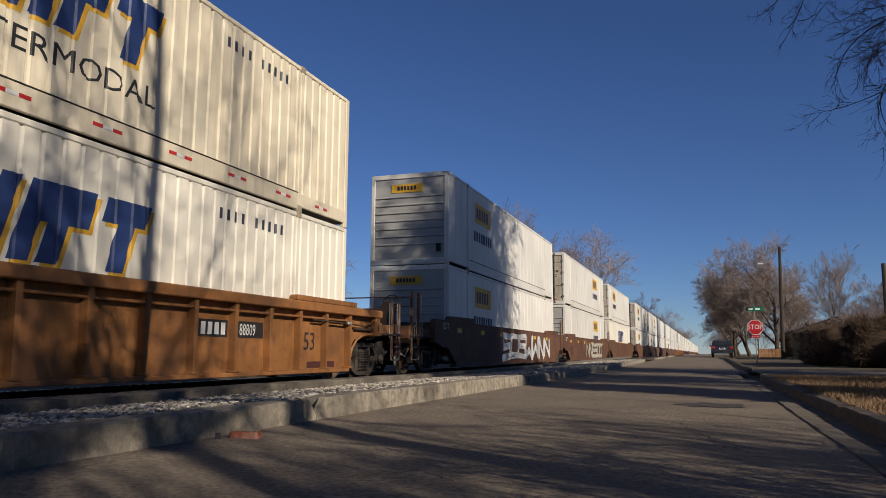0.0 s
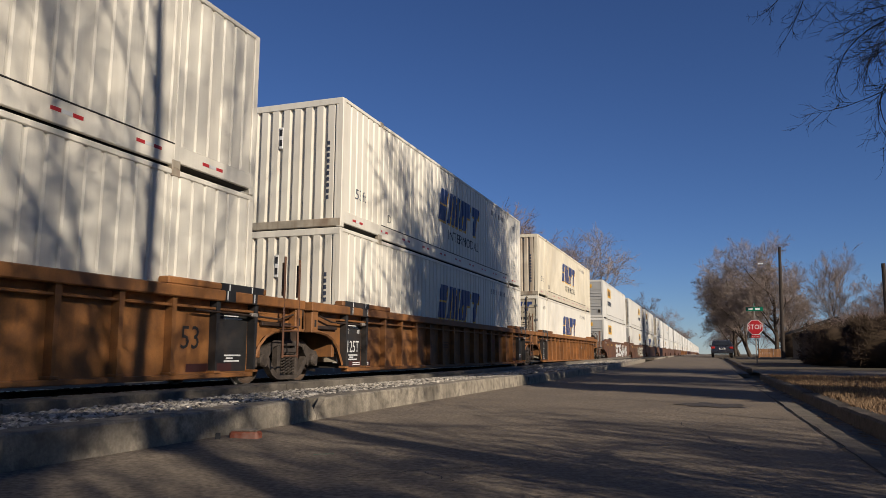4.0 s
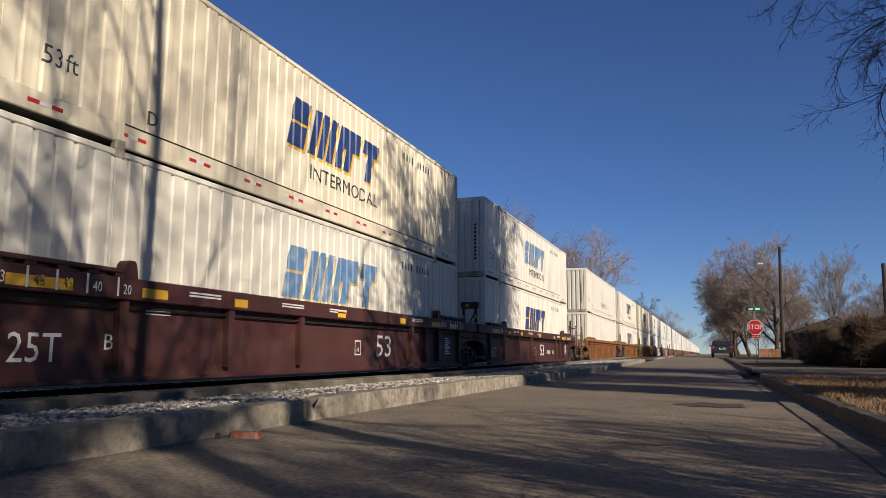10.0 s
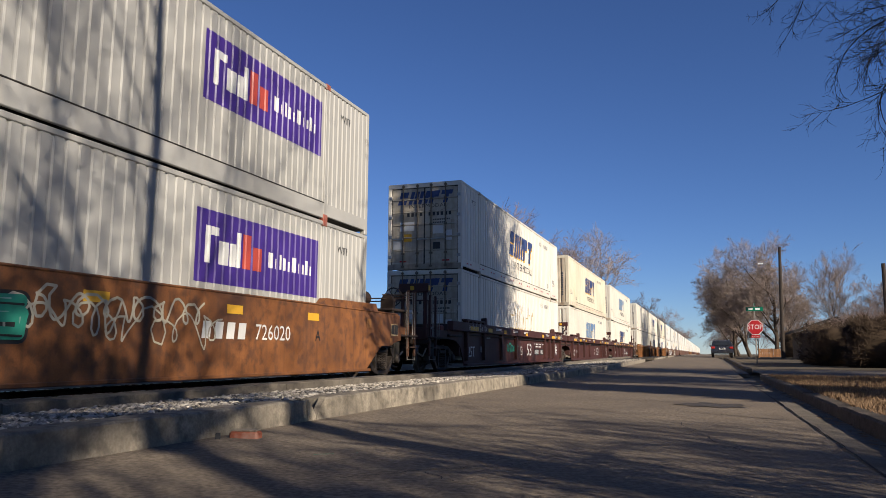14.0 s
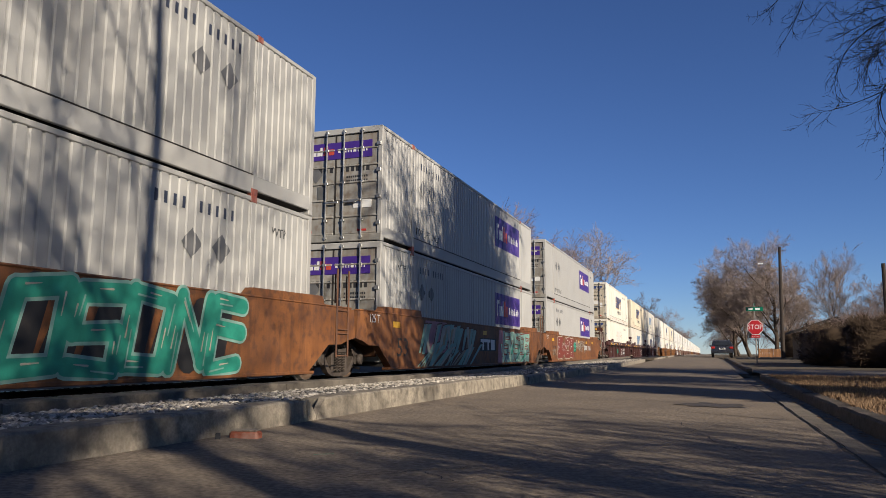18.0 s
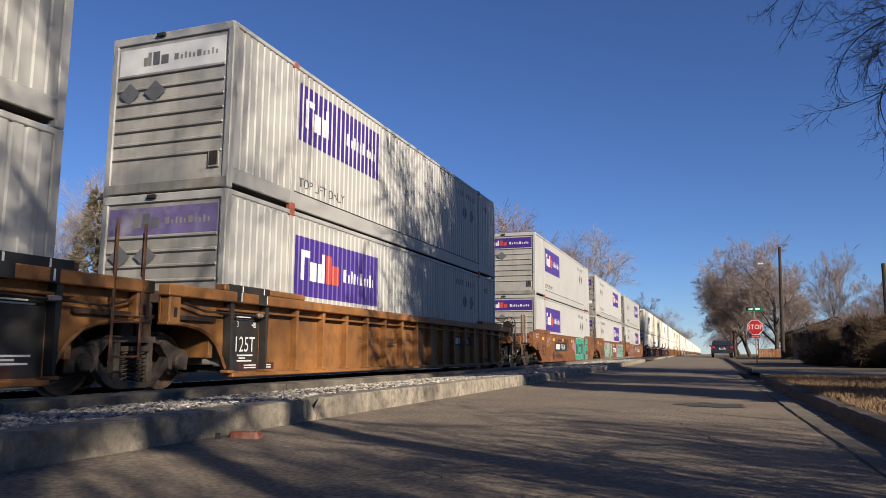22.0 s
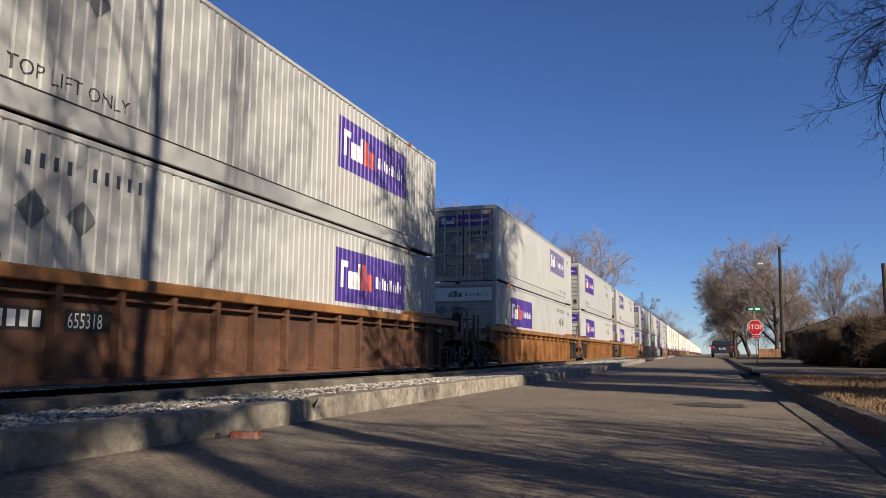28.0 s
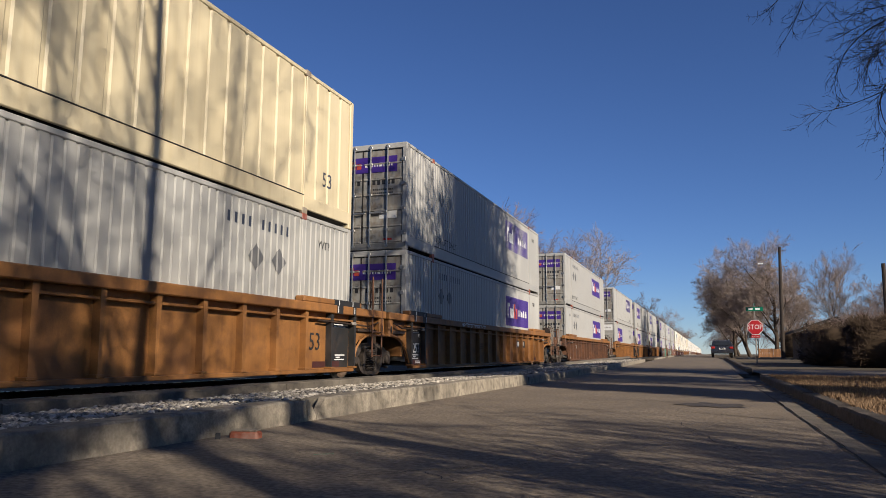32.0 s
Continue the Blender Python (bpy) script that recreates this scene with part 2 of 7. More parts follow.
row_of_blocks(kerb_right, "gutter_pan", [(0.81, -0.1), (0.812, 0.006), (1.14, -0.012), (1.15, -0.1)], joints(-9, 19.5, 3.0) + joints(24, 60, 3.0), M_OLD_CONCRETE, 0.006)
row_of_blocks(kerb_right, "kerb_block", [(1.15, -0.1), (1.165, 0.095), (1.185, 0.115), (1.31, 0.12), (1.33, 0.11), (1.33, -0.1)], joints(-9, 19.5, 3.0) + joints(26, 60, 3.0), M_KERB_DARK, 0.006)

verge = strip("gravel_strip", [(-3.42, 0.17), (-3.8, 0.15), (-4.6, 0.09), (-5.4, 0.045), (-5.76, 0.03)], span(-9, 60, 90), M_BALLAST, jitter=0.012)
tagged(verge, "gravel strip between kerb and track edging", "gravel", kind="structure")
bed = strip("ballast_bed", [(-6.1, -0.1), (-6.6, -0.13), (-7.0, -0.12), (-10.2, -0.12), (-11.2, -0.25), (-13, -0.3)], span(-30, 60, 60) + [100, 200, 500, 1500], M_BALLAST, jitter=0.02)
tagged(bed, "dark ballast bed under the rails", "ballast", kind="structure")


def stone_mesh(rng):
    b = Build()
    pts = []
    for i in range(10):
        v = Vector((rng.gauss(0, 1), rng.gauss(0, 1), rng.gauss(0, 1))).normalized()
        pts.append(v)
    bm = bmesh.new()
    for p in pts:
        bm.verts.new((p.x * 0.5, p.y * 0.42, p.z * 0.32))
    bmesh.ops.convex_hull(bm, input=bm.verts)
    me = bpy.data.meshes.new("tmp")
    bm.to_mesh(me)
    bm.free()
    vs = [tuple(v.co) for v in me.vertices]
    fs = [tuple(p.vertices) for p in me.polygons]
    bpy.data.meshes.remove(me)
    return vs, fs


_rng = random.Random(11)
_stones = [stone_mesh(_rng) for _ in range(7)]


def scatter(name, count, x0, x1, y0, y1, height, size, mat, label, seed):
    rng = random.Random(seed)
    b = Build()
    for _ in range(count):
        vs, fs = rng.choice(_stones)
        x, y = rng.uniform(x0, x1), y0 + (y1 - y0) * rng.random() ** 1.6
        s = size * rng.uniform(0.5, 1.35)
        e = Euler((rng.uniform(-0.5, 0.5), rng.uniform(-0.5, 0.5), rng.uniform(0, 6.3))).to_matrix() * s
        z = height(x) + rise(y) + s * 0.12
        k = len(b.v)
        for v in vs:
            p = e @ Vector(v)
            b.v.append((p.x + x, p.y + y, p.z + z))
        b.f += [tuple(i + k for i in f) for f in fs]
    ob = part(name, b, mat)
    return tagged(ob, label, "gravel", kind="stuff")


def verge_height(x):
    return 0.17 - (min(-3.42, max(-5.76, x)) + 3.42) / (-2.34) * 0.14


def island_tint(m, lo, hi):
    """Gives every loose piece of a mesh its own brightness."""
    nt = m.node_tree
    b = nt.nodes["Principled BSDF"]
    src = b.inputs["Base Color"].links[0].from_socket
    geo = nt.nodes.new("ShaderNodeNewGeometry")
    mr = nt.nodes.new("ShaderNodeMapRange")
    mr.inputs[3].default_value, mr.inputs[4].default_value = lo, hi
    nt.links.new(geo.outputs["Random Per Island"], mr.inputs[0])
    hs = nt.nodes.new("ShaderNodeHueSaturation")
    nt.links.new(mr.outputs[0], hs.inputs["Value"])
    nt.links.new(src, hs.inputs["Color"])
    nt.links.new(hs.outputs[0], b.inputs["Base Color"])


island_tint(M_STONE, 0.22, 1.5)
scatter("gravel", 24000, -5.72, -3.46, 1.5, 42, verge_height, 0.068, M_STONE, "pale grey and white crushed stones", 21)
scatter("ballast_stone", 3500, -7.6, -6.15, 1.5, 30, lambda x: -0.12, 0.06, M_BALLAST, "dark crushed track stones", 22)

# rails and sleepers
rails = empty("railway_track", (0, 0, 0), "two steel rails on dark timber sleepers", "track", kind="structure")
for s in (-1, 1):
    xr = TRACK_X + s * 0.755
    sec = [(-0.07, -0.145), (0.07, -0.145), (0.07, -0.13), (0.012, -0.11), (0.012, -0.045), (0.036, -0.03), (0.036, -0.008), (-0.036, -0.008), (-0.036, -0.03), (-0.012, -0.045), (-0.012, -0.11), (-0.07, -0.13)]
    b = Build().extrude_y([(xr + x, RAIL_Z + z) for x, z in sec], -60, 1500)
    r = part("rail", b, M_RAIL, rails)
    part("rail_head", Build().box(xr - 0.034, xr + 0.034, -60, 1500, RAIL_Z - 0.008, RAIL_Z, 0.003), M_RAIL_HEAD, rails, "polished running surface")
_tie = Build().box(-1.3, 1.3, -0.11, 0.11, -0.16, 0.0, 0.01).mesh("sleeper", M_TIE)
for i in range(150):
    part("sleeper", _tie, M_TIE, rails, at=pose(TRACK_X, -6 + i * 0.53, RAIL_Z - 0.145, 0, 0, random.Random(i).uniform(-0.6, 0.6)))


# ---- containers ----
def paint(name, color, **kw):
    return material(name, color, **kw)


RUST = (0.2, 0.11, 0.06)
M_CREAM = paint("cream_white_paint", (0.9, 0.85, 0.73), rough=0.5, var=0.08, scale=0.8, grain=70, bump=0.04, dirt=(0.5, 0.42, 0.32), dirt_amount=0.22, streak=0.22, rand=0.12, fine=0.05)
M_CREAM_AGED = paint("yellowed_white_paint", (0.9, 0.81, 0.62), rough=0.55, var=0.12, scale=0.7, grain=70, bump=0.05, dirt=(0.34, 0.25, 0.14), dirt_amount=0.28, streak=0.3, rand=0.1, fine=0.07, mottle=0.06)
M_SILVER = paint("silver_grey_paint", (0.49, 0.485, 0.46), rough=0.58, metal=0.05, var=0.1, scale=0.8, grain=70, bump=0.04, dirt=(0.42, 0.39, 0.33), dirt_amount=0.25, streak=0.22, rand=0.1, fine=0.05)
M_BUTTER = paint("yellowed_cream_paint", (0.75, 0.65, 0.43), rough=0.5, var=0.1, scale=0.8, grain=70, bump=0.04, dirt=(0.5, 0.38, 0.2), dirt_amount=0.25, streak=0.25, fine=0.05)
M_WHITE = paint("plain_white_paint", (0.88, 0.85, 0.77), rough=0.5, var=0.08, scale=0.7, grain=70, bump=0.03, dirt=(0.5, 0.46, 0.4), dirt_amount=0.25, streak=0.2, rand=0.15, fine=0.05)
M_DOOR = paint("soiled_cream_paint", (0.66, 0.59, 0.46), rough=0.55, mottle=0.3, var=0.25, scale=1.6, grain=60, bump=0.06, dirt=(0.3, 0.24, 0.16), dirt_amount=0.4, streak=0.4, rand=0.15, fine=0.1)
M_DOOR_GREY = paint("soiled_grey_paint", (0.43, 0.42, 0.38), mottle=0.45, rough=0.5, metal=0.1, var=0.25, scale=1.6, grain=60, bump=0.06, dirt=(0.2, 0.125, 0.065), dirt_amount=0.55, streak=0.4, rand=0.2, fine=0.1)
M_FRONT_GREY = paint("dusty_silver_paint", (0.45, 0.44, 0.405), rough=0.55, metal=0.05, var=0.2, scale=1.4, grain=60, bump=0.05, dirt=(0.28, 0.23, 0.17), dirt_amount=0.4, streak=0.3, rand=0.15, fine=0.08, mottle=0.2)
M_GRIMY = paint("rust_streaked_cream_paint", (0.66, 0.58, 0.45), rough=0.6, var=0.15, scale=1.5, grain=60, bump=0.06, dirt=(0.22, 0.13, 0.07), dirt_amount=0.5, streak=0.75, fine=0.1)
M_FRAME = paint("grimy_frame_paint", (0.5, 0.44, 0.34), rough=0.65, var=0.35, scale=3, grain=60, bump=0.1, dirt=RUST, dirt_amount=0.6, streak=0.4, rand=0.15)
M_FRAME_GREY = paint("grimy_grey_frame", (0.4, 0.39, 0.35), rough=0.55, metal=0.2, var=0.3, scale=3, grain=60, bump=0.1, dirt=(0.22, 0.16, 0.1), dirt_amount=0.5, streak=0.3, rand=0.15)
M_GALV = paint("galvanised_steel", (0.5, 0.5, 0.48), rough=0.4, metal=0.8, var=0.25, scale=6, grain=60, bump=0.08, dirt=(0.25, 0.18, 0.12), dirt_amount=0.3)
M_ROD_DARK = paint("grimy_steel_rod", (0.2, 0.165, 0.12), rough=0.6, metal=0.3, var=0.3, scale=5, grain=60, bump=0.08, dirt=(0.1, 0.06, 0.035), dirt_amount=0.6)
M_STEEL_PLATE = paint("dull_data_plate", (0.18, 0.18, 0.17), rough=0.5, metal=0.3, var=0.2, scale=6, grain=80, bump=0.05)
M_UNDER = paint("dark_underside", (0.03, 0.026, 0.022), rough=0.8, var=0.3, scale=3, grain=50, bump=0.2)
M_BLUE = paint("dark_blue_vinyl", (0.03, 0.06, 0.2), rough=0.5, var=0.15, scale=3, grain=80, bump=0.0)
M_MIDBLUE = paint("faded_blue_vinyl", (0.14, 0.27, 0.48), rough=0.55, var=0.25, scale=4, grain=80, bump=0.0, dirt=(0.55, 0.55, 0.5), dirt_amount=0.6)
M_YELLOW = paint("yellow_vinyl", (0.84, 0.47, 0.03), rough=0.5, var=0.15, scale=4, grain=80, bump=0.0)
M_GHOST = paint("pale_ghost_vinyl", (0.84, 0.82, 0.76), rough=0.5, var=0.05, scale=4, grain=80, bump=0.0)
M_GHOST_TAN = paint("tan_ghost_vinyl", (0.6, 0.45, 0.22), rough=0.55, var=0.3, scale=4, grain=80, bump=0.0, dirt=(0.76, 0.7, 0.6), dirt_amount=0.6)
M_PURPLE = paint("purple_vinyl", (0.065, 0.028, 0.26), rough=0.45, var=0.12, scale=2, grain=80, bump=0.0)
M_FADED_PURPLE = paint("faded_purple_vinyl", (0.2, 0.16, 0.36), rough=0.55, var=0.3, scale=3, grain=80, bump=0.0, dirt=(0.5, 0.48, 0.5), dirt_amount=0.8)
M_ORANGE = paint("orange_vinyl", (0.55, 0.08, 0.05), rough=0.45, var=0.1, scale=3, grain=80, bump=0.0)
M_MARK = paint("white_vinyl", (0.82, 0.82, 0.8), rough=0.5, var=0.08, scale=3, grain=80, bump=0.0)
M_INK = paint("black_lettering", (0.03, 0.03, 0.032), rough=0.55, var=0.2, scale=6, grain=80, bump=0.0)
M_INKBLUE = paint("dark_slate_lettering", (0.045, 0.055, 0.09), rough=0.55, var=0.2, scale=6, grain=80, bump=0.0)
M_RED = paint("red_reflector", (0.55, 0.03, 0.025), rough=0.35, var=0.15, scale=6, grain=80, bump=0.0)
M_RED_DULL = paint("dull_red_paint", (0.4, 0.1, 0.06), rough=0.6, var=0.3, scale=6, grain=60, bump=0.05, dirt=(0.3, 0.27, 0.23), dirt_amount=0.6)
M_PLACARD = paint("grey_placard", (0.2, 0.2, 0.2), rough=0.5, metal=0.3, var=0.2, scale=6, grain=60, bump=0.05)

C_LEN, C_WID, C_HGT = 16.15, 2.59, 2.9
HALF = C_WID / 2
PANEL_Z0, PANEL_Z1 = 0.36, 2.81
_text_cache = {}


def text_triangles(words, style="plain"):
    """Triangles of the built-in font: 1 high, starting at 0."""
    if words not in _text_cache:
        cu = bpy.data.curves.new("words", "FONT")
        cu.body = words
        cu.resolution_u = 2
        ob = bpy.data.objects.new("words", cu)
        scene.collection.objects.link(ob)
        dg = bpy.context.evaluated_depsgraph_get()
        me = bpy.data.meshes.new_from_object(ob.evaluated_get(dg))
        me.calc_loop_triangles()
        vs = [(v.co.x, v.co.y) for v in me.vertices]
        tri = [[vs[i] for i in t.vertices] for t in me.loop_triangles]
        xs = [p[0] for t in tri for p in t]
        ys = [p[1] for t in tri for p in t]
        h = max(ys) - min(ys)
        tri = [[((p[0] - min(xs)) / h, (p[1] - min(ys)) / h) for p in t] for t in tri]
        _text_cache[words] = (tri, (max(xs) - min(xs)) / h)
        bpy.data.objects.remove(ob)
        bpy.data.meshes.remove(me)
        bpy.data.curves.remove(cu)
    return _text_cache[words]


def clip_poly(poly, lo, hi):
    """Keeps what lies in lo <= u <= hi of a convex outline."""
    for sign, lim in ((1, lo), (-1, -hi)):
        out = []
        for i, p in enumerate(poly):
            q = poly[(i + 1) % len(poly)]
            a, c = sign * p[0] - lim, sign * q[0] - lim
            if a >= 0:
                out.append(p)
            if (a >= 0) != (c >= 0):
                t = a / (a - c)
                out.append((p[0] + (q[0] - p[0]) * t, p[1] + (q[1] - p[1]) * t))
        poly = out
        if len(poly) < 3:
            return []
    return poly


class Corrugation:
    """Upright waves along u: pitch, width of the outer flat, width of a flank, depth."""

    def __init__(self, pitch, outer, flank, depth, start, end, off=0.0):
        self.start, self.end, self.depth = start, end, depth
        us = [start]
        n = max(1, round((end - start) / pitch))
        p = (end - start) / n
        outer, flank = outer * p / pitch, flank * p / pitch
        self.knots = []
        for i in range(n):
            a = start + i * p + (p - outer - 2 * flank) / 2
            self.knots += [(a, 1.0), (a + flank, 0.0), (a + flank + outer, 0.0), (a + 2 * flank + outer, 1.0)]
        self.knots = [(start, 1.0)] + self.knots + [(end, 1.0)]

    def depth_at(self, u):
        k = self.knots
        lo, hi = 0, len(k) - 1
        if u <= k[0][0] or u >= k[-1][0]:
            return self.depth
        while hi - lo > 1:
            m = (lo + hi) // 2
            if k[m][0] <= u:
                lo = m
            else:
                hi = m
        (a, d0), (c, d1) = k[lo], k[hi]
        return self.depth * (d0 + (d1 - d0) * ((u - a) / (c - a) if c > a else 0))

    def panel(self, z0, z1, place, back=0.03):
        """A folded sheet with a back, from z0 to z1; place(u, depth, z) gives the point."""
        b = Build()
        k = self.knots
        n = len(k)
        for z in (z0, z1):
            b.v += [place(u, d * self.depth, z) for u, d in k]
        for z in (z0, z1):
            b.v += [place(u, self.depth + back, z) for u, _ in k]
        for i in range(n - 1):
            b.f.append((i, i + 1, n + i + 1, n + i))
            b.f.append((n + i, n + i + 1, 3 * n + i + 1, 3 * n + i))
            b.f.append((i + 1, i, 2 * n + i, 2 * n + i + 1))
        return b

    def decal(self, polys, place, lift=0.004, only_outer=False):
        """Lays flat outlines over the waves."""
        b = Build()
        us = [u for u, _ in self.knots]
        for poly in polys:
            lo, hi = min(p[0] for p in poly), max(p[0] for p in poly)
            for i in range(len(us) - 1):
                if us[i + 1] <= lo or us[i] >= hi or us[i + 1] - us[i] < 1e-6:
                    continue
                if only_outer and not (self.knots[i][1] == 0.0 and self.knots[i + 1][1] == 0.0):
                    continue
                c = clip_poly(poly, us[i], us[i + 1])
                if len(c) >= 3:
                    k = len(b.v)
                    b.v += [place(u, self.depth_at(u) - lift, z) for u, z in c]
                    b.f.append(tuple(range(k, k + len(c))))
        return b


def side_place(u, d, z):
    return (HALF - 0.018 - d, u, z)


def back_side_place(u, d, z):
    return (-HALF + 0.008 + d, C_LEN - u, z)


def end_place(u, d, z):
    return (u, 0.01 + d, z)


def rect(u0, u1, z0, z1, slant=0.0):
    return [(u0, z0), (u1, z0), (u1 + slant, z1), (u0 + slant, z1)]


def words_at(words, u, z, h, wide=1.0):
    tri, w = text_triangles(words)
    return [[(u + p[0] * h * wide, z + p[1] * h) for p in t] for t in tri], w * h * wide


WAVES = {
    "cream": Corrugation(0.295, 0.215, 0.024, 0.024, 0.12, C_LEN - 0.12),
    "silver": Corrugation(0.2, 0.132, 0.02, 0.02, 0.12, C_LEN - 0.12),
    "butter": Corrugation(0.5, 0.38, 0.03, 0.024, 0.12, C_LEN - 0.12),
    "plain": Corrugation(0.62, 0.55, 0.02, 0.008, 0.12, C_LEN - 0.12),
}
END_WAVES = Corrugation(0.27, 0.15, 0.022, 0.055, -HALF + 0.16, HALF - 0.16)
FLAT_END = Corrugation(3.0, 2.9, 0.01, 0.0, -HALF + 0.1, HALF - 0.1)
SKIN = {"cream": M_CREAM, "silver": M_SILVER, "butter": M_BUTTER, "plain": M_WHITE}
FRAME = {"cream": M_CREAM, "silver": M_SILVER, "butter": M_BUTTER, "plain": M_WHITE}
_shared = {}


def shared(key, make):
    if key not in _shared:
        _shared[key] = make()
    return _shared[key]


def emblem_slanted(u, z, w, h):
    """A row of slanted bars standing for a carrier's mark."""
    s = 0.28 * h
    k = w / 5.0
    g = 0.12 * k
    polys = []
    for i in range(2):
        polys.append(rect(u + g + s * i * 0.52, u + k - g + s * i * 0.52, z + h * 0.53 * i, z + h * (0.47 + 0.53 * i), s * 0.47))
    for i in range(3):
        polys.append(rect(u + k + g + i * k * 0.44, u + k + g + i * k * 0.44 + k * 0.33, z, z + h, s))
    polys.append(rect(u + 2.5 * k, u + 2.85 * k, z, z + h, s))
    polys.append(rect(u + 3.0 * k, u + 3.85 * k + s * 0.2, z + h * 0.5, z + h, s * 0.5))
    polys.append(rect(u + 2.98 * k, u + 3.36 * k, z, z + h * 0.5, s * 0.5))
    polys.append(rect(u + 4.0 * k + s * 0.5, u + 5.0 * k + s * 0.5, z + h * 0.66, z + h, s * 0.34))
    polys.append(rect(u + 4.3 * k, u + 4.68 * k, z, z + h * 0.66, s * 0.66))
    return polys


def emblem_blocks(u, z, w, h):
    """White and orange blocks on a panel: (white, orange)."""
    lo = z + 0.27 * h
    white = [rect(u + 0.06 * w, u + 0.095 * w, lo, z + 0.78 * h), rect(u + 0.097 * w, u + 0.15 * w, z + 0.66 * h, z + 0.78 * h),
             rect(u + 0.152 * w, u + 0.222 * w, lo, z + 0.6 * h), rect(u + 0.236 * w, u + 0.275 * w, lo, z + 0.6 * h), rect(u + 0.277 * w, u + 0.31 * w, lo, z + 0.78 * h)]
    orange = [rect(u + 0.325 * w, u + 0.39 * w, lo, z + 0.78 * h), rect(u + 0.405 * w, u + 0.475 * w, lo, z + 0.62 * h)]
    x = u + 0.53 * w
    for i, hh in enumerate((0.6, 0.52, 0.6, 0.56, 0.52, 0.6, 0.52, 0.52, 0.6, 0.52)):
        ww = 0.04 * w if i in (0, 5) else 0.018 * w
        white.append(rect(x, x + ww, z + 0.36 * h, z + hh * h))
        x += ww + 0.02 * w
    return white, orange


def rod_with_brackets(x):
    b = Build().rod((x, -0.012, 0.08), (x, -0.012, C_HGT - 0.04), 0.022, 8)
    for z in (0.12, 0.55, 1.5, 2.35, C_HGT - 0.1):
        b.box(x - 0.05, x + 0.05, -0.03, 0.03, z - 0.03, z + 0.03, 0.008)
    return b


STUFF_NAMES = ("number_marking", "lettering", "letter_marking", "reflector", "emblem", "emblem_shadow", "emblem_white", "emblem_orange", "emblem_panel", "emblem_dark", "emblem_grey", "door_emblem", "door_words",
               "stencil_marking", "faded_stencil", "owner_marking", "owner_mark", "tick_mark", "spray_fill", "spray_outline", "spray_highlight", "spray_line", "spray_tag", "spray_scribble", "red_placard", "rub_plate", "number_panel")


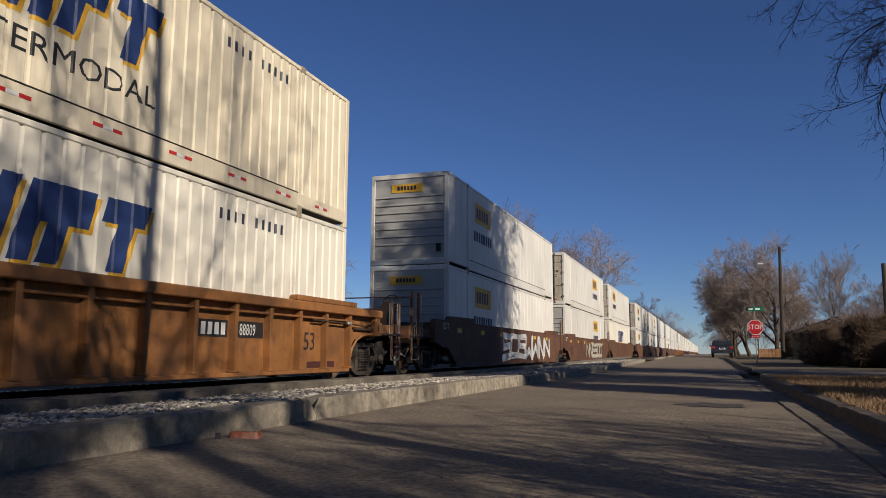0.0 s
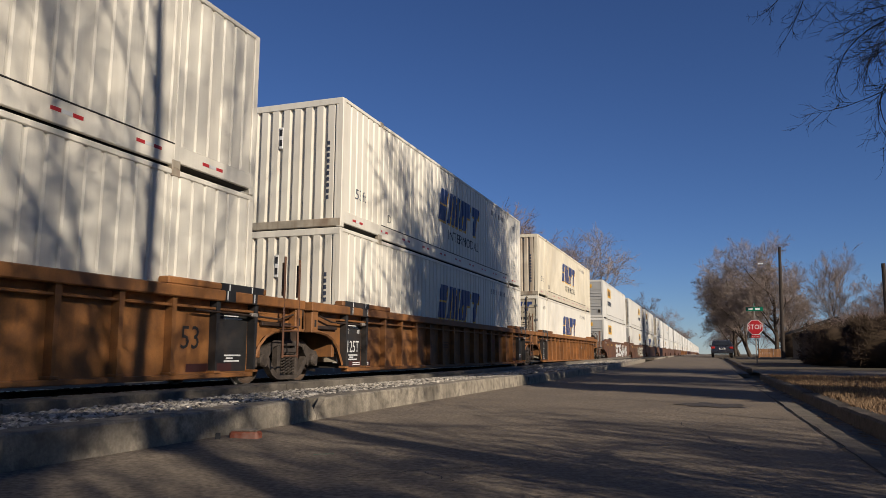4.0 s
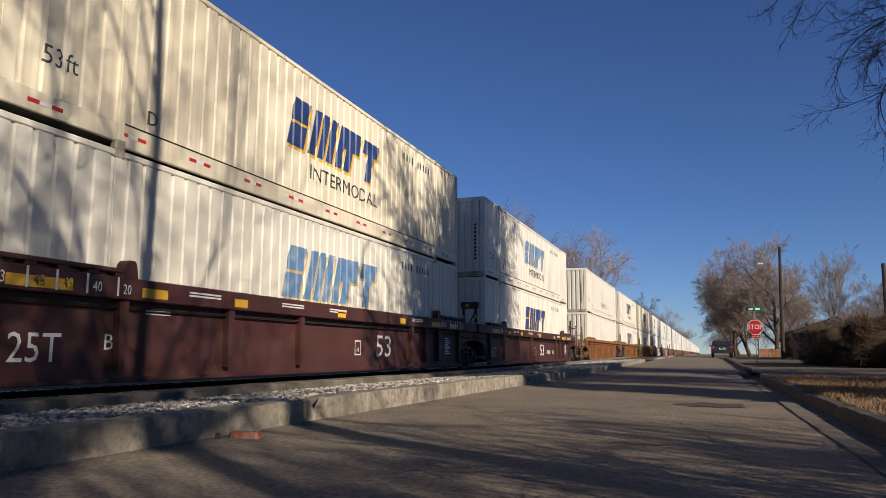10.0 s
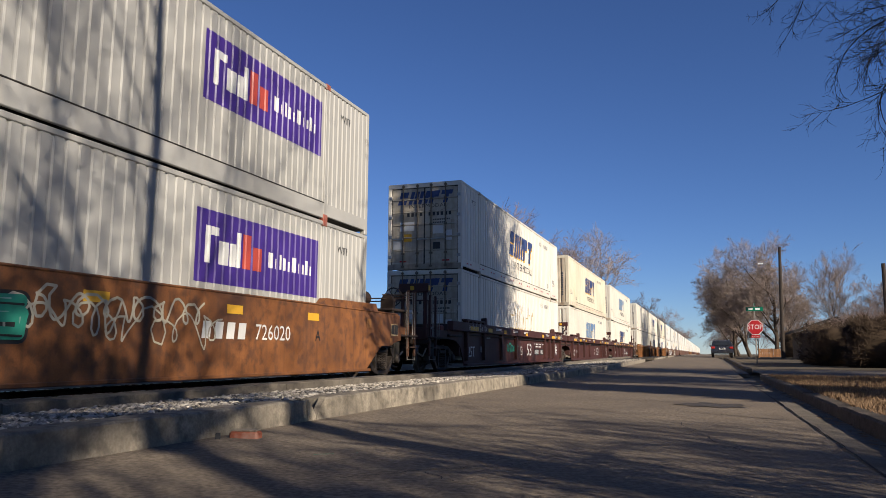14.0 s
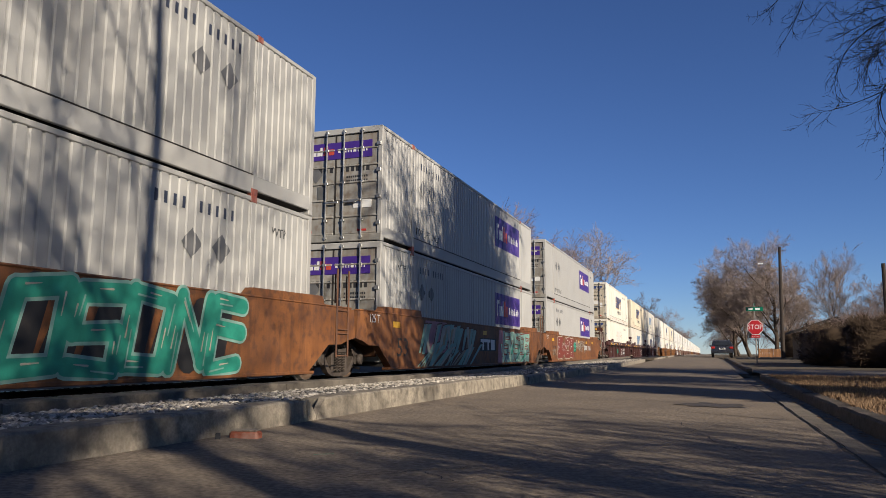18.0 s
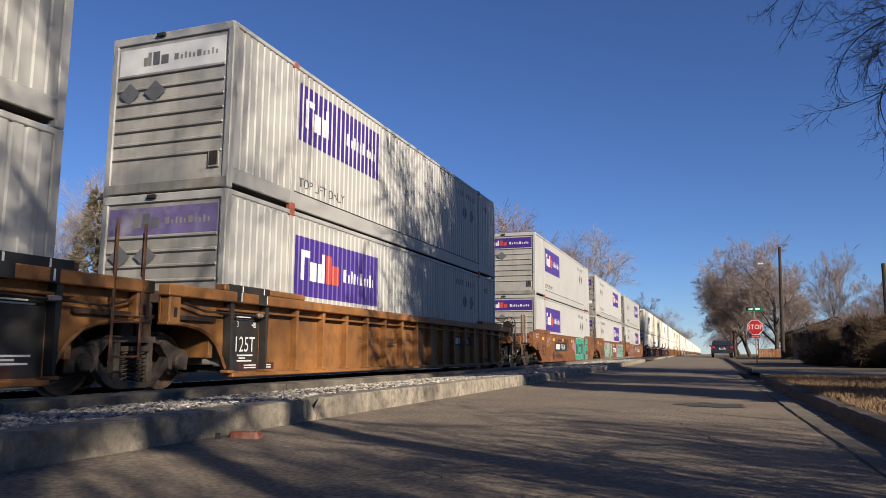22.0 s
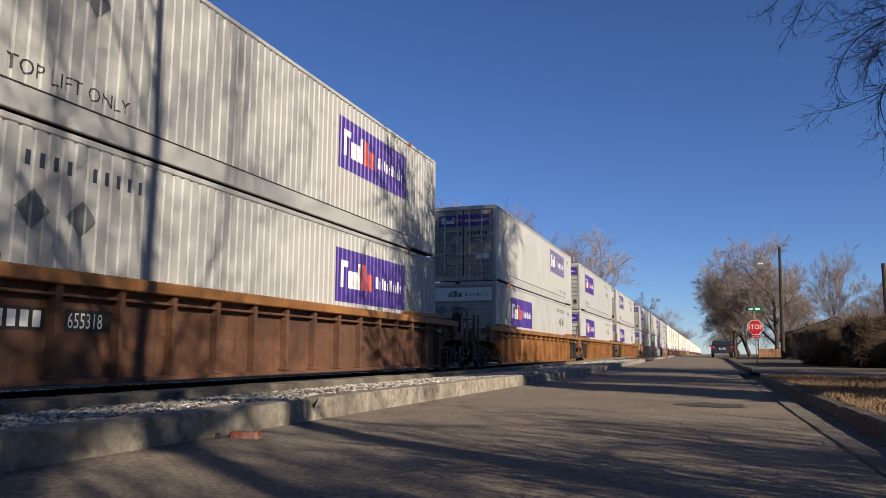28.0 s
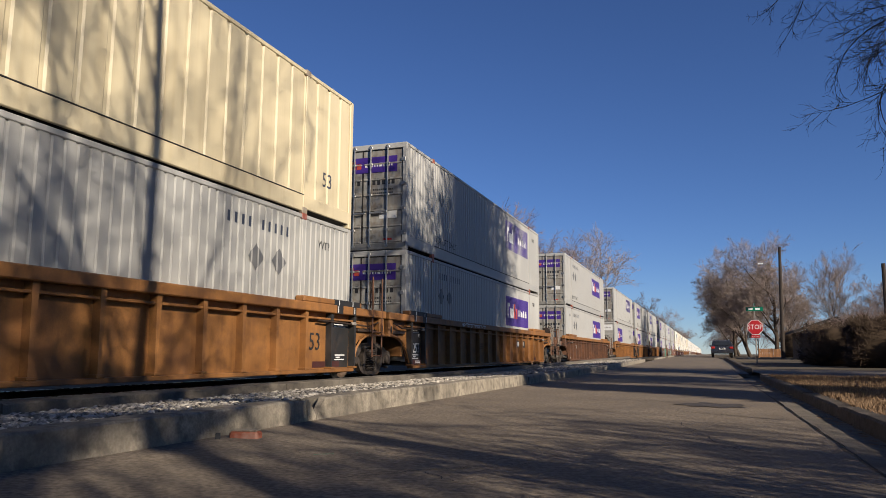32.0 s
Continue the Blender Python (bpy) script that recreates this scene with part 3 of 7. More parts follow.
def container(kind, end, label, logo="", at="mid", fade="", marks=(), band=True, full=True):
    """One 53-foot box. Local: y from the near end, +x the street side, z from its feet."""
    box = empty("shipping_container", (0, 0, 0), label, "container", "containers of the train")
    wave = WAVES[kind]
    aged = kind == "cream" and "grimy" in marks
    skin, frame_mat = (M_CREAM_AGED, M_CREAM_AGED) if aged else (SKIN[kind], FRAME[kind])
    P = lambda name, key, make, mat, parent=box, lab="", smooth=False: part(name, shared((kind, aged, key), lambda: make().mesh(name, mat, smooth)), mat, parent, lab)
    P("side_panel", "side", lambda: wave.panel(PANEL_Z0, PANEL_Z1, side_place), skin)
    P("side_panel", "side_back", lambda: wave.panel(PANEL_Z0, PANEL_Z1, back_side_place), skin)
    P("roof", "roof", lambda: Build().box(-HALF + 0.02, HALF - 0.02, 0.02, C_LEN - 0.02, C_HGT - 0.05, C_HGT - 0.015, 0.006), skin)
    P("underside", "under", lambda: Build().box(-HALF + 0.05, HALF - 0.05, 0.05, C_LEN - 0.05, 0.09, 0.2), M_UNDER)
    for s in (-1, 1):
        x0, x1 = (HALF - 0.09, HALF) if s > 0 else (-HALF, -HALF + 0.09)
        P("top_rail", ("top", s), lambda: Build().box(x0, x1, 0.1, C_LEN - 0.1, PANEL_Z1 - 0.005, C_HGT - 0.01, 0.012), frame_mat)
        b0, b1 = (HALF - 0.07, HALF - 0.004) if s > 0 else (-HALF + 0.004, -HALF + 0.07)
        P("bottom_rail", ("bottom", s), lambda: Build().box(b0, b1, 2.0, C_LEN - 2.0, 0.045, PANEL_Z0 + 0.005, 0.01).box(b0, b1, 0.1, 1.99, 0.1, PANEL_Z0 + 0.005, 0.01).box(b0, b1, C_LEN - 1.99, C_LEN - 0.1, 0.1, PANEL_Z0 + 0.005, 0.01), frame_mat)
        if s > 0:
            P("rail_seam", "seam", lambda: Build().box(HALF - 0.012, HALF + 0.004, 2.05, C_LEN - 2.05, PANEL_Z0 - 0.002, PANEL_Z0 + 0.02, 0.004), M_UNDER)
        for y in (0.0, C_LEN - 0.14):
            P("corner_post", ("post", s, y), lambda: Build().box(x0 - (0.04 if s > 0 else 0), x1 + (0.04 if s < 0 else 0), y, y + 0.14, 0.0, C_HGT - 0.012, 0.015), frame_mat)
        for y in (1.94, C_LEN - 2.06) if full or s > 0 else ():
            P("lift_post", ("lift", s, y), lambda: Build().box(x0, x1 + (0.003 if s > 0 else 0), y, y + 0.12, 0.02, C_HGT + 0.004, 0.01), frame_mat)
            for z0, z1 in ((0.0, 0.13), (C_HGT - 0.12, C_HGT + 0.012)) if full and s > 0 else ():
                P("corner_casting", ("cast", s, y, z0), lambda: Build().box((x0 if s > 0 else x0 - 0.012), (x1 + 0.012 if s > 0 else x1), y - 0.03, y + 0.15, z0, z1, 0.012), M_FRAME if kind != "silver" else M_RED_DULL)
    P("end_wall", "far_end", lambda: Build().box(-HALF + 0.08, HALF - 0.08, C_LEN - 0.08, C_LEN - 0.03, 0.1, C_HGT - 0.05, 0.01), frame_mat)
    # the end that faces back along the train
    fm = M_FRAME if kind in ("cream", "butter") else M_FRAME_GREY if kind == "silver" else frame_mat
    P("end_sill", "end_sill", lambda: Build().box(-HALF + 0.02, HALF - 0.02, -0.005, 0.1, 0.02, 0.2, 0.012), fm)
    P("end_header", "end_head", lambda: Build().box(-HALF + 0.02, HALF - 0.02, -0.003, 0.1, C_HGT - 0.16, C_HGT - 0.008, 0.012), frame_mat)
    if end == "folded":
        P("front_wall", ("folded", "grimy" in marks), lambda: END_WAVES.panel(0.19, C_HGT - 0.15, end_place), M_GRIMY if "grimy" in marks else skin)
        P("front_frame", "folded_l", lambda: Build().box(-HALF + 0.1, -HALF + 0.18, 0.0, 0.09, 0.19, C_HGT - 0.15, 0.008), skin)
        P("front_frame", "folded_r", lambda: Build().box(HALF - 0.18, HALF - 0.1, 0.0, 0.09, 0.19, C_HGT - 0.15, 0.008), skin)
        if full:
            bars = [rect(HALF - 0.42, HALF - 0.32, 0.62 + 0.135 * i, 0.71 + 0.135 * i) for i in range(10)]
            P("number_marking", "folded_no", lambda: END_WAVES.decal(bars, end_place), M_INKBLUE)
            P("vent_plate", "vent", lambda: Build().box(-0.32, -0.22, 0.0, 0.05, C_HGT - 1.05, C_HGT - 0.55, 0.01), M_MARK)
            for i in range(2):
                P("vent_slot", ("slot", i), lambda: Build().box(-0.305, -0.235, -0.004, 0.02, C_HGT - 0.99 + 0.24 * i, C_HGT - 0.84 + 0.24 * i, 0.004), M_INK)
    elif end == "doors":
        dm = M_DOOR if kind in ("cream", "butter", "plain") else M_DOOR_GREY
        for s in (-1, 1):
            xa, xb = (0.01, HALF - 0.13) if s > 0 else (-HALF + 0.13, -0.01)
            door = P("door", ("door", s), lambda: Build().box(xa, xb, 0.035, 0.08, 0.2, C_HGT - 0.16, 0.008), dm)
            for i in range(6):
                z = 0.2 + i * 0.425
                P("door_rib", ("rib", s, i), lambda: Build().box(xa + 0.02, xb - 0.02, 0.012, 0.04, z, z + 0.05, 0.012), dm, door)
            for k in range(2):
                xr = s * (0.24 + 0.5 * k)
                P("locking_rod", ("rod", s, k), lambda: rod_with_brackets(xr), M_GALV if kind == "silver" else M_ROD_DARK, door)
                P("rod_handle", ("hdl", s, k), lambda: Build().box(xr - (0.36 if k else 0.0), xr + (0.0 if k else 0.36), -0.045, -0.02, 0.98 + 0.03 * k, 1.03 + 0.03 * k, 0.01), M_GALV, door)
            for i in range(4):
                z = 0.4 + i * 0.66
                P("hinge", ("hinge", s, i), lambda: Build().box(s * (HALF - 0.1) - 0.06, s * (HALF - 0.1) + 0.06, -0.02, 0.03, z, z + 0.1, 0.01), M_GALV, door)
            P("door_seal", ("seal", s), lambda: Build().box(xa, xb, 0.03, 0.05, 0.178, 0.217).box(xa, xb, 0.03, 0.05, C_HGT - 0.182, C_HGT - 0.143).box(s * (HALF - 0.13) - 0.018, s * (HALF - 0.13) + 0.018, 0.028, 0.05, 0.2, C_HGT - 0.16).box(min(0, s * 0.022), max(0, s * 0.022), 0.028, 0.05, 0.2, C_HGT - 0.16), M_UNDER, door)
            P("reflector", ("refl", s), lambda: Build().box(s * 0.75 - 0.12, s * 0.75 + 0.12, 0.028, 0.036, 0.27, 0.32), M_RED, door)
        bars = [rect(-0.62 + 0.15 * i, -0.53 + 0.15 * i, 1.78, 1.96) for i in range(4)] + [rect(0.14 + 0.14 * i, 0.23 + 0.14 * i, 1.78, 1.96) for i in range(6)] + [rect(0.3 + 0.06 * i, 0.34 + 0.06 * i, 1.62, 1.67) for i in range(10)] + [rect(0.3 + 0.06 * i, 0.34 + 0.06 * i, 1.52, 1.57) for i in range(10)]
        P("number_marking", "door_no", lambda: FLAT_END.decal(bars, lambda u, d, z: (u, 0.033, z)), M_INK)
        if kind == "cream":
            P("door_emblem", "door_logo", lambda: FLAT_END.decal(emblem_slanted(-1.0, 2.19, 1.9, 0.42), lambda u, d, z: (u, 0.03, z)), M_BLUE)
            ws, w = words_at("INTERMODAL", -0.55, 2.06, 0.12, 1.25)
            P("door_words", "door_words", lambda: FLAT_END.decal(ws, lambda u, d, z: (u, 0.03, z)), M_INK)
            P("door_placard", "plc1", lambda: Build().box(-0.72, -0.45, 0.024, 0.034, 0.95, 1.2), M_YELLOW)
            P("door_placard", "plc2", lambda: Build().box(0.72, 0.95, 0.024, 0.034, 0.95, 1.28), M_MARK)
            P("door_placard", "plc4", lambda: Build().box(-0.86, -0.36, 0.024, 0.034, 1.3, 1.6), M_MARK)
            P("door_placard", "plc5", lambda: Build().box(0.3, 0.66, 0.024, 0.034, 1.18, 1.45), M_GHOST)
            P("door_placard", "plc6", lambda: Build().box(0.72, 1.08, 0.024, 0.034, 1.32, 1.62), M_GRIMY)
            P("door_placard", "plc7", lambda: Build().box(-1.1, -0.8, 0.024, 0.034, 0.7, 1.0, 0.004), M_GHOST)
            P("door_placard", "plc3", lambda: Build().box(0.3, 0.55, 0.024, 0.034, 0.62, 0.9), M_INK)
        elif kind == "silver":
            P("emblem_panel", "door_panel", lambda: Build().box(-1.0, 1.0, 0.022, 0.03, 2.12, 2.55), M_PURPLE)
            wh, og = emblem_blocks(-1.0, 2.12, 2.0, 0.43)
            P("emblem_white", "door_white", lambda: FLAT_END.decal(wh, lambda u, d, z: (u, 0.018, z)), M_MARK)
            P("emblem_orange", "door_orange", lambda: FLAT_END.decal(og, lambda u, d, z: (u, 0.018, z)), M_ORANGE)
            for i, (dx, dz) in enumerate(((-0.95, 1.75), (-0.55, 1.75))):
                P("diamond_placard", ("dd", i), lambda: FLAT_END.decal([[(dx, dz - 0.22), (dx + 0.19, dz), (dx, dz + 0.22), (dx - 0.19, dz)]], lambda u, d, z: (u, 0.03, z)), M_PLACARD)
            for i, (dx, dz) in enumerate(((-0.95, 1.2), )):
                P("diamond_placard", ("de", i), lambda: FLAT_END.decal([[(dx, dz - 0.22), (dx + 0.19, dz), (dx, dz + 0.22), (dx - 0.19, dz)]], lambda u, d, z: (u, 0.03, z)), M_PLACARD)
            P("data_plate", "dpl", lambda: Build().box(-0.5, -0.3, 0.024, 0.034, 1.05, 1.45, 0.003), M_STEEL_PLATE)
            P("door_placard", "plw", lambda: Build().box(0.5, 1.0, 0.024, 0.034, 0.85, 1.08), M_MARK)
    else:
        body = M_FRONT_GREY if kind == "silver" else M_SILVER
        P("front_wall", "slat_wall", lambda: Build().box(-HALF + 0.1, HALF - 0.1, 0.03, 0.08, 0.19, C_HGT - 0.15, 0.008), body)
        for i in range(7):
            z = 0.62 + i * 0.25
            P("front_rib", ("frib", i), lambda: Build().box(-HALF + 0.16, HALF - 0.16, -0.004, 0.035, z, z + 0.06, 0.016), body)
        P("hatch", "hatch", lambda: Build().box(HALF - 0.42, HALF - 0.2, -0.002, 0.034, 0.36, 0.68, 0.01), M_DOOR_GREY)
        P("hatch_rim", "hatch_rim", lambda: Build().box(HALF - 0.39, HALF - 0.23, -0.008, 0.0, 0.4, 0.64, 0.004), M_UNDER)
        if kind == "silver":
            pm = M_PURPLE if end == "slats" else M_MARK if end == "slats_white" else M_FADED_PURPLE
            part("emblem_panel", shared((kind, "fp", end), lambda: Build().box(-HALF + 0.17, HALF - 0.18, 0.018, 0.034, 2.18, 2.66).mesh("emblem_panel", pm)), pm, box)
            wh, og = emblem_blocks(-HALF + 0.17, 2.18, C_WID - 0.35, 0.48)
            if end == "slats":
                P("emblem_white", "fw", lambda: FLAT_END.decal(wh, lambda u, d, z: (u, 0.014, z)), M_MARK)
                P("emblem_orange", "fo", lambda: FLAT_END.decal(og, lambda u, d, z: (u, 0.014, z)), M_ORANGE)
            else:
                P("emblem_dark", "fg", lambda: FLAT_END.decal(og, lambda u, d, z: (u, 0.014, z)), M_PLACARD)
                P("emblem_grey", "fg2", lambda: FLAT_END.decal(wh[3:], lambda u, d, z: (u, 0.014, z)), M_FRAME_GREY)
            for i, (dx, dz) in enumerate(((-0.85, 1.82), (-0.3, 1.82))):
                P("diamond_placard", ("fd", i), lambda: FLAT_END.decal([[(dx, dz - 0.2), (dx + 0.24, dz), (dx, dz + 0.2), (dx - 0.24, dz)]], lambda u, d, z: (u, -0.006, z)), M_PLACARD)
            bars = [rect(HALF - 0.105, HALF - 0.035, 1.0 + 0.16 * i, 1.1 + 0.16 * i) for i in range(11) if i != 6]
            P("number_marking", "fno", lambda: FLAT_END.decal(bars, lambda u, d, z: (u, -0.004, z)), M_INK)
            P("lamp_box", "lampbox", lambda: Build().box(-0.3, -0.12, -0.05, 0.0, C_HGT - 0.1, C_HGT - 0.03, 0.01), M_UNDER)
        else:
            P("emblem_panel", "yp", lambda: Build().box(-0.6, 0.45, 0.012, 0.034, 2.3, 2.56), M_YELLOW)
            P("number_marking", "yb", lambda: FLAT_END.decal([rect(-0.4 + 0.11 * i, -0.32 + 0.11 * i, 2.37, 2.5) for i in range(6)], lambda u, d, z: (u, 0.008, z)), M_INK)
    # markings along the street side
    y_logo = {"mid": 6.0, "near": 2.18, "far": C_LEN - 5.98}[at]
    if logo == "bars":
        h, w, z = 0.98, 4.0, 1.25
        y = 6.0
        polys = emblem_slanted(y, z, w, h)
        shade = [[(p[0] + 0.06, p[1] - 0.06) for p in q] for q in polys]
        front, under = {"": (M_BLUE, M_YELLOW), "half": (M_MIDBLUE, M_GHOST_TAN), "ghost": (M_GHOST, M_GHOST_TAN), "white": (M_GHOST, M_GHOST)}[fade]
        P("emblem_shadow", ("es", fade), lambda: wave.decal(shade, side_place, 0.004), under)
        P("emblem", ("em", fade), lambda: wave.decal(polys, side_place, 0.008), front)
        if "intermodal" in marks:
            ws, w2 = words_at("INTERMODAL", y + 1.0, z - 0.5, 0.3, 1.2)
            P("lettering", "interm", lambda: wave.decal(ws, side_place), M_INK)
    elif logo == "blocks":
        z, h, w = (1.3 if fade != "stripes" else 1.42), 1.15, 3.75
        P("emblem_panel", ("ep", at, fade), lambda: wave.decal([rect(y_logo, y_logo + w, z, z + h)], side_place, 0.004, fade == "stripes"), M_FADED_PURPLE if fade == "half" else M_PURPLE)
        wh, og = emblem_blocks(y_logo, z, w, h)
        P("emblem_white", ("ew", at, fade), lambda: wave.decal(wh, side_place, 0.008), M_MARK)
        if fade == "":
            P("emblem_orange", ("eo", at, fade), lambda: wave.decal(og, side_place, 0.008), M_ORANGE)
    elif logo == "yellow":
        P("emblem_panel", ("yl", at), lambda: wave.decal([rect(y_logo + 0.6, y_logo + 2.6, 1.75, 2.45)], side_place), M_YELLOW)
        P("letter_marking", ("ylb", at), lambda: wave.decal([rect(y_logo + 0.8 + 0.3 * i, y_logo + 1.0 + 0.3 * i, 1.9, 2.3) for i in range(5)] + [rect(y_logo + 0.5 + 0.28 * i, y_logo + 0.7 + 0.28 * i, 1.1, 1.45) for i in range(8)], side_place, 0.008), M_INKBLUE)
    if "id_far" in marks or "id_near" in marks:
        y = C_LEN - 5.0 if "id_far" in marks else 2.6
        if "id_far" in marks:
            y = C_LEN - 4.4
        bars = [rect(y + 0.2 * i, y + 0.2 * i + 0.075, 2.36, 2.54) for i in range(10) if i != 4]
        P("number_marking", ("id", y), lambda: wave.decal(bars, side_place), M_INKBLUE)
    if "diamond_far" in marks or "diamond_near" in marks:
        y = C_LEN - 3.55 if "diamond_far" in marks else 2.75
        for i in range(2):
            c = y + i * 0.72
            P("diamond_placard", ("dm", c), lambda: wave.decal([[(c, 1.62), (c + 0.24, 1.86), (c, 2.1), (c - 0.24, 1.86)]], side_place, 0.012), M_PLACARD)
    if "length" in marks:
        ws, _ = words_at("53ft", 0.72, 0.74, 0.24)
        P("lettering", "ft", lambda: wave.decal(ws, side_place), M_INKBLUE)
    if "length_far" in marks:
        ws, _ = words_at("53", C_LEN - 1.3, 0.7, 0.3)
        P("lettering", "ft2", lambda: wave.decal(ws, side_place), M_INKBLUE)
    if "toplift" in marks:
        y = 2.25 if at == "near" or "diamond_near" in marks else C_LEN - 3.6
        ws, _ = words_at("TOP LIFT ONLY", y, 0.5, 0.19, 1.0)
        P("lettering", ("tl", y), lambda: wave.decal(ws, side_place), M_INK)
    if "wtp" in marks:
        y = 1.1 if "wtp_near" in marks else C_LEN - 1.4
        ws, _ = words_at("WTP", y, 2.3, 0.16)
        P("lettering", ("wtp", y), lambda: wave.decal(ws, side_place), M_INK)
    if full and kind == "cream":
        ws, _ = words_at("A" if "letter_a" in marks else "D", 2.5 if "length" in marks else C_LEN - 2.6, 0.5, 0.2)
        P("lettering", ("ltr", "letter_a" in marks, "length" in marks), lambda: wave.decal(ws, side_place), M_INK)
    if band and kind == "cream" and full:
        for i in range(11):
            y = 0.55 + i * 1.42
            P("reflector", ("rr", i), lambda: Build().box(HALF - 0.01, HALF + 0.001, y, y + 0.16, 0.2, 0.25).box(HALF - 0.01, HALF + 0.001, y + 0.34, y + 0.5, 0.2, 0.25), M_RED)
            P("reflector", ("rw", i), lambda: Build().box(HALF - 0.01, HALF + 0.0008, y + 0.165, y + 0.335, 0.2, 0.25), M_MARK)
    return box


# ---- well cars ----
M_CAR_ORANGE = paint("weathered_orange_paint", (0.375, 0.158, 0.044), rough=0.65, var=0.35, scale=1.1, grain=50, bump=0.1, dirt=(0.12, 0.06, 0.032), dirt_amount=0.8, streak=0.3, rand=0.12, fine=0.25, mottle=0.4)
M_CAR_YELLOW = paint("ochre_orange_paint", (0.385, 0.17, 0.046), rough=0.6, var=0.35, scale=1.1, grain=50, bump=0.1, dirt=(0.13, 0.06, 0.028), dirt_amount=0.8, streak=0.3, rand=0.12, fine=0.25, mottle=0.4)
M_CAR_BROWN = paint("rusty_brown_paint", (0.2, 0.09, 0.045), rough=0.75, var=0.35, scale=1.6, grain=50, bump=0.12, dirt=(0.08, 0.042, 0.03), dirt_amount=0.75, streak=0.5, rand=0.12, fine=0.25, mottle=0.55)
M_CAR_MAROON = paint("maroon_paint", (0.085, 0.026, 0.022), rough=0.6, var=0.25, scale=1.2, grain=50, bump=0.06, dirt=(0.07, 0.04, 0.032), dirt_amount=0.5, streak=0.3, rand=0.1, fine=0.15, mottle=0.35)
M_CAR_RUST = paint("faded_rust_orange_paint", (0.31, 0.12, 0.036), rough=0.65, var=0.4, scale=1.3, grain=45, bump=0.06, dirt=(0.09, 0.042, 0.025), dirt_amount=0.85, streak=0.5, rand=0.12, fine=0.3, mottle=0.7)
M_STEEL = paint("greasy_cast_steel", (0.03, 0.025, 0.021), rough=0.65, metal=0.2, var=0.4, scale=6, grain=60, bump=0.2, dirt=(0.06, 0.04, 0.028), dirt_amount=0.6, rand=0.1)
M_GREASE = paint("greasy_dark_end_steel", (0.045, 0.028, 0.02), rough=0.7, var=0.45, scale=5, grain=60, bump=0.2, dirt=(0.11, 0.06, 0.03), dirt_amount=0.6)
M_TRUCK = paint("dusty_cast_steel", (0.1, 0.078, 0.062), rough=0.8, var=0.45, scale=7, grain=60, bump=0.25, dirt=(0.04, 0.03, 0.025), dirt_amount=0.8, rand=0.15, fine=0.3, mottle=0.5)
M_PIPE = paint("worn_bright_rail", (0.42, 0.38, 0.33), rough=0.5, metal=0.3, var=0.3, scale=6, grain=60, bump=0.05, dirt=(0.15, 0.09, 0.06), dirt_amount=0.6)
M_WHEEL = paint("wheel_steel", (0.13, 0.09, 0.065), rough=0.55, metal=0.5, var=0.35, scale=8, grain=60, bump=0.1, dirt=(0.16, 0.1, 0.06), dirt_amount=0.5, mottle=0.4)
def bright_tread(m):
    """Wheel treads are worn bright; the rest stays rusty."""
    nt = m.node_tree
    n, l = nt.nodes, nt.links
    b = n["Principled BSDF"]
    src = b.inputs["Base Color"].links[0].from_socket
    tc, sx = n.new("ShaderNodeTexCoord"), n.new("ShaderNodeSeparateXYZ")
    l.new(tc.outputs["Object"], sx.inputs[0])
    flat, far, gt = n.new("ShaderNodeCombineXYZ"), n.new("ShaderNodeVectorMath"), n.new("ShaderNodeMath")
    l.new(sx.outputs[1], flat.inputs[1])
    l.new(sx.outputs[2], flat.inputs[2])
    far.operation, gt.operation = "LENGTH", "GREATER_THAN"
    gt.inputs[1].default_value = 0.405
    l.new(flat.outputs[0], far.inputs[0])
    l.new(far.outputs["Value"], gt.inputs[0])
    mx = n.new("ShaderNodeMix")
    mx.data_type = "RGBA"
    mx.inputs[7].default_value = (0.45, 0.43, 0.4, 1)
    l.new(gt.outputs[0], mx.inputs[0])
    l.new(src, mx.inputs[6])
    l.new(mx.outputs[2], b.inputs["Base Color"])
    l.new(gt.outputs[0], b.inputs["Metallic"])


bright_tread(M_WHEEL)
M_BLACK = paint("black_panel_paint", (0.028, 0.027, 0.027), rough=0.6, var=0.3, scale=4, grain=60, bump=0.06, dirt=(0.1, 0.07, 0.05), dirt_amount=0.4)
M_TEAL = paint("teal_spray_paint", (0.04, 0.36, 0.25), rough=0.55, var=0.3, scale=4, grain=60, bump=0.0)
M_MINT = paint("mint_spray_paint", (0.3, 0.52, 0.44), rough=0.55, var=0.3, scale=3, grain=60, bump=0.0)
M_PINK = paint("pink_spray_paint", (0.5, 0.22, 0.26), rough=0.55, var=0.35, scale=3, grain=60, bump=0.0)
M_PALE = paint("pale_spray_paint", (0.55, 0.52, 0.42), rough=0.55, var=0.3, scale=3, grain=60, bump=0.0)
M_SAND = paint("sandy_spray_paint", (0.42, 0.33, 0.2), rough=0.55, var=0.3, scale=3, grain=60, bump=0.0)
M_FADED_RED = paint("faded_red_paint", (0.25, 0.055, 0.035), rough=0.6, var=0.3, scale=4, grain=60, bump=0.0)

AXLE_Z, WHEEL_R = 0.45, 0.42


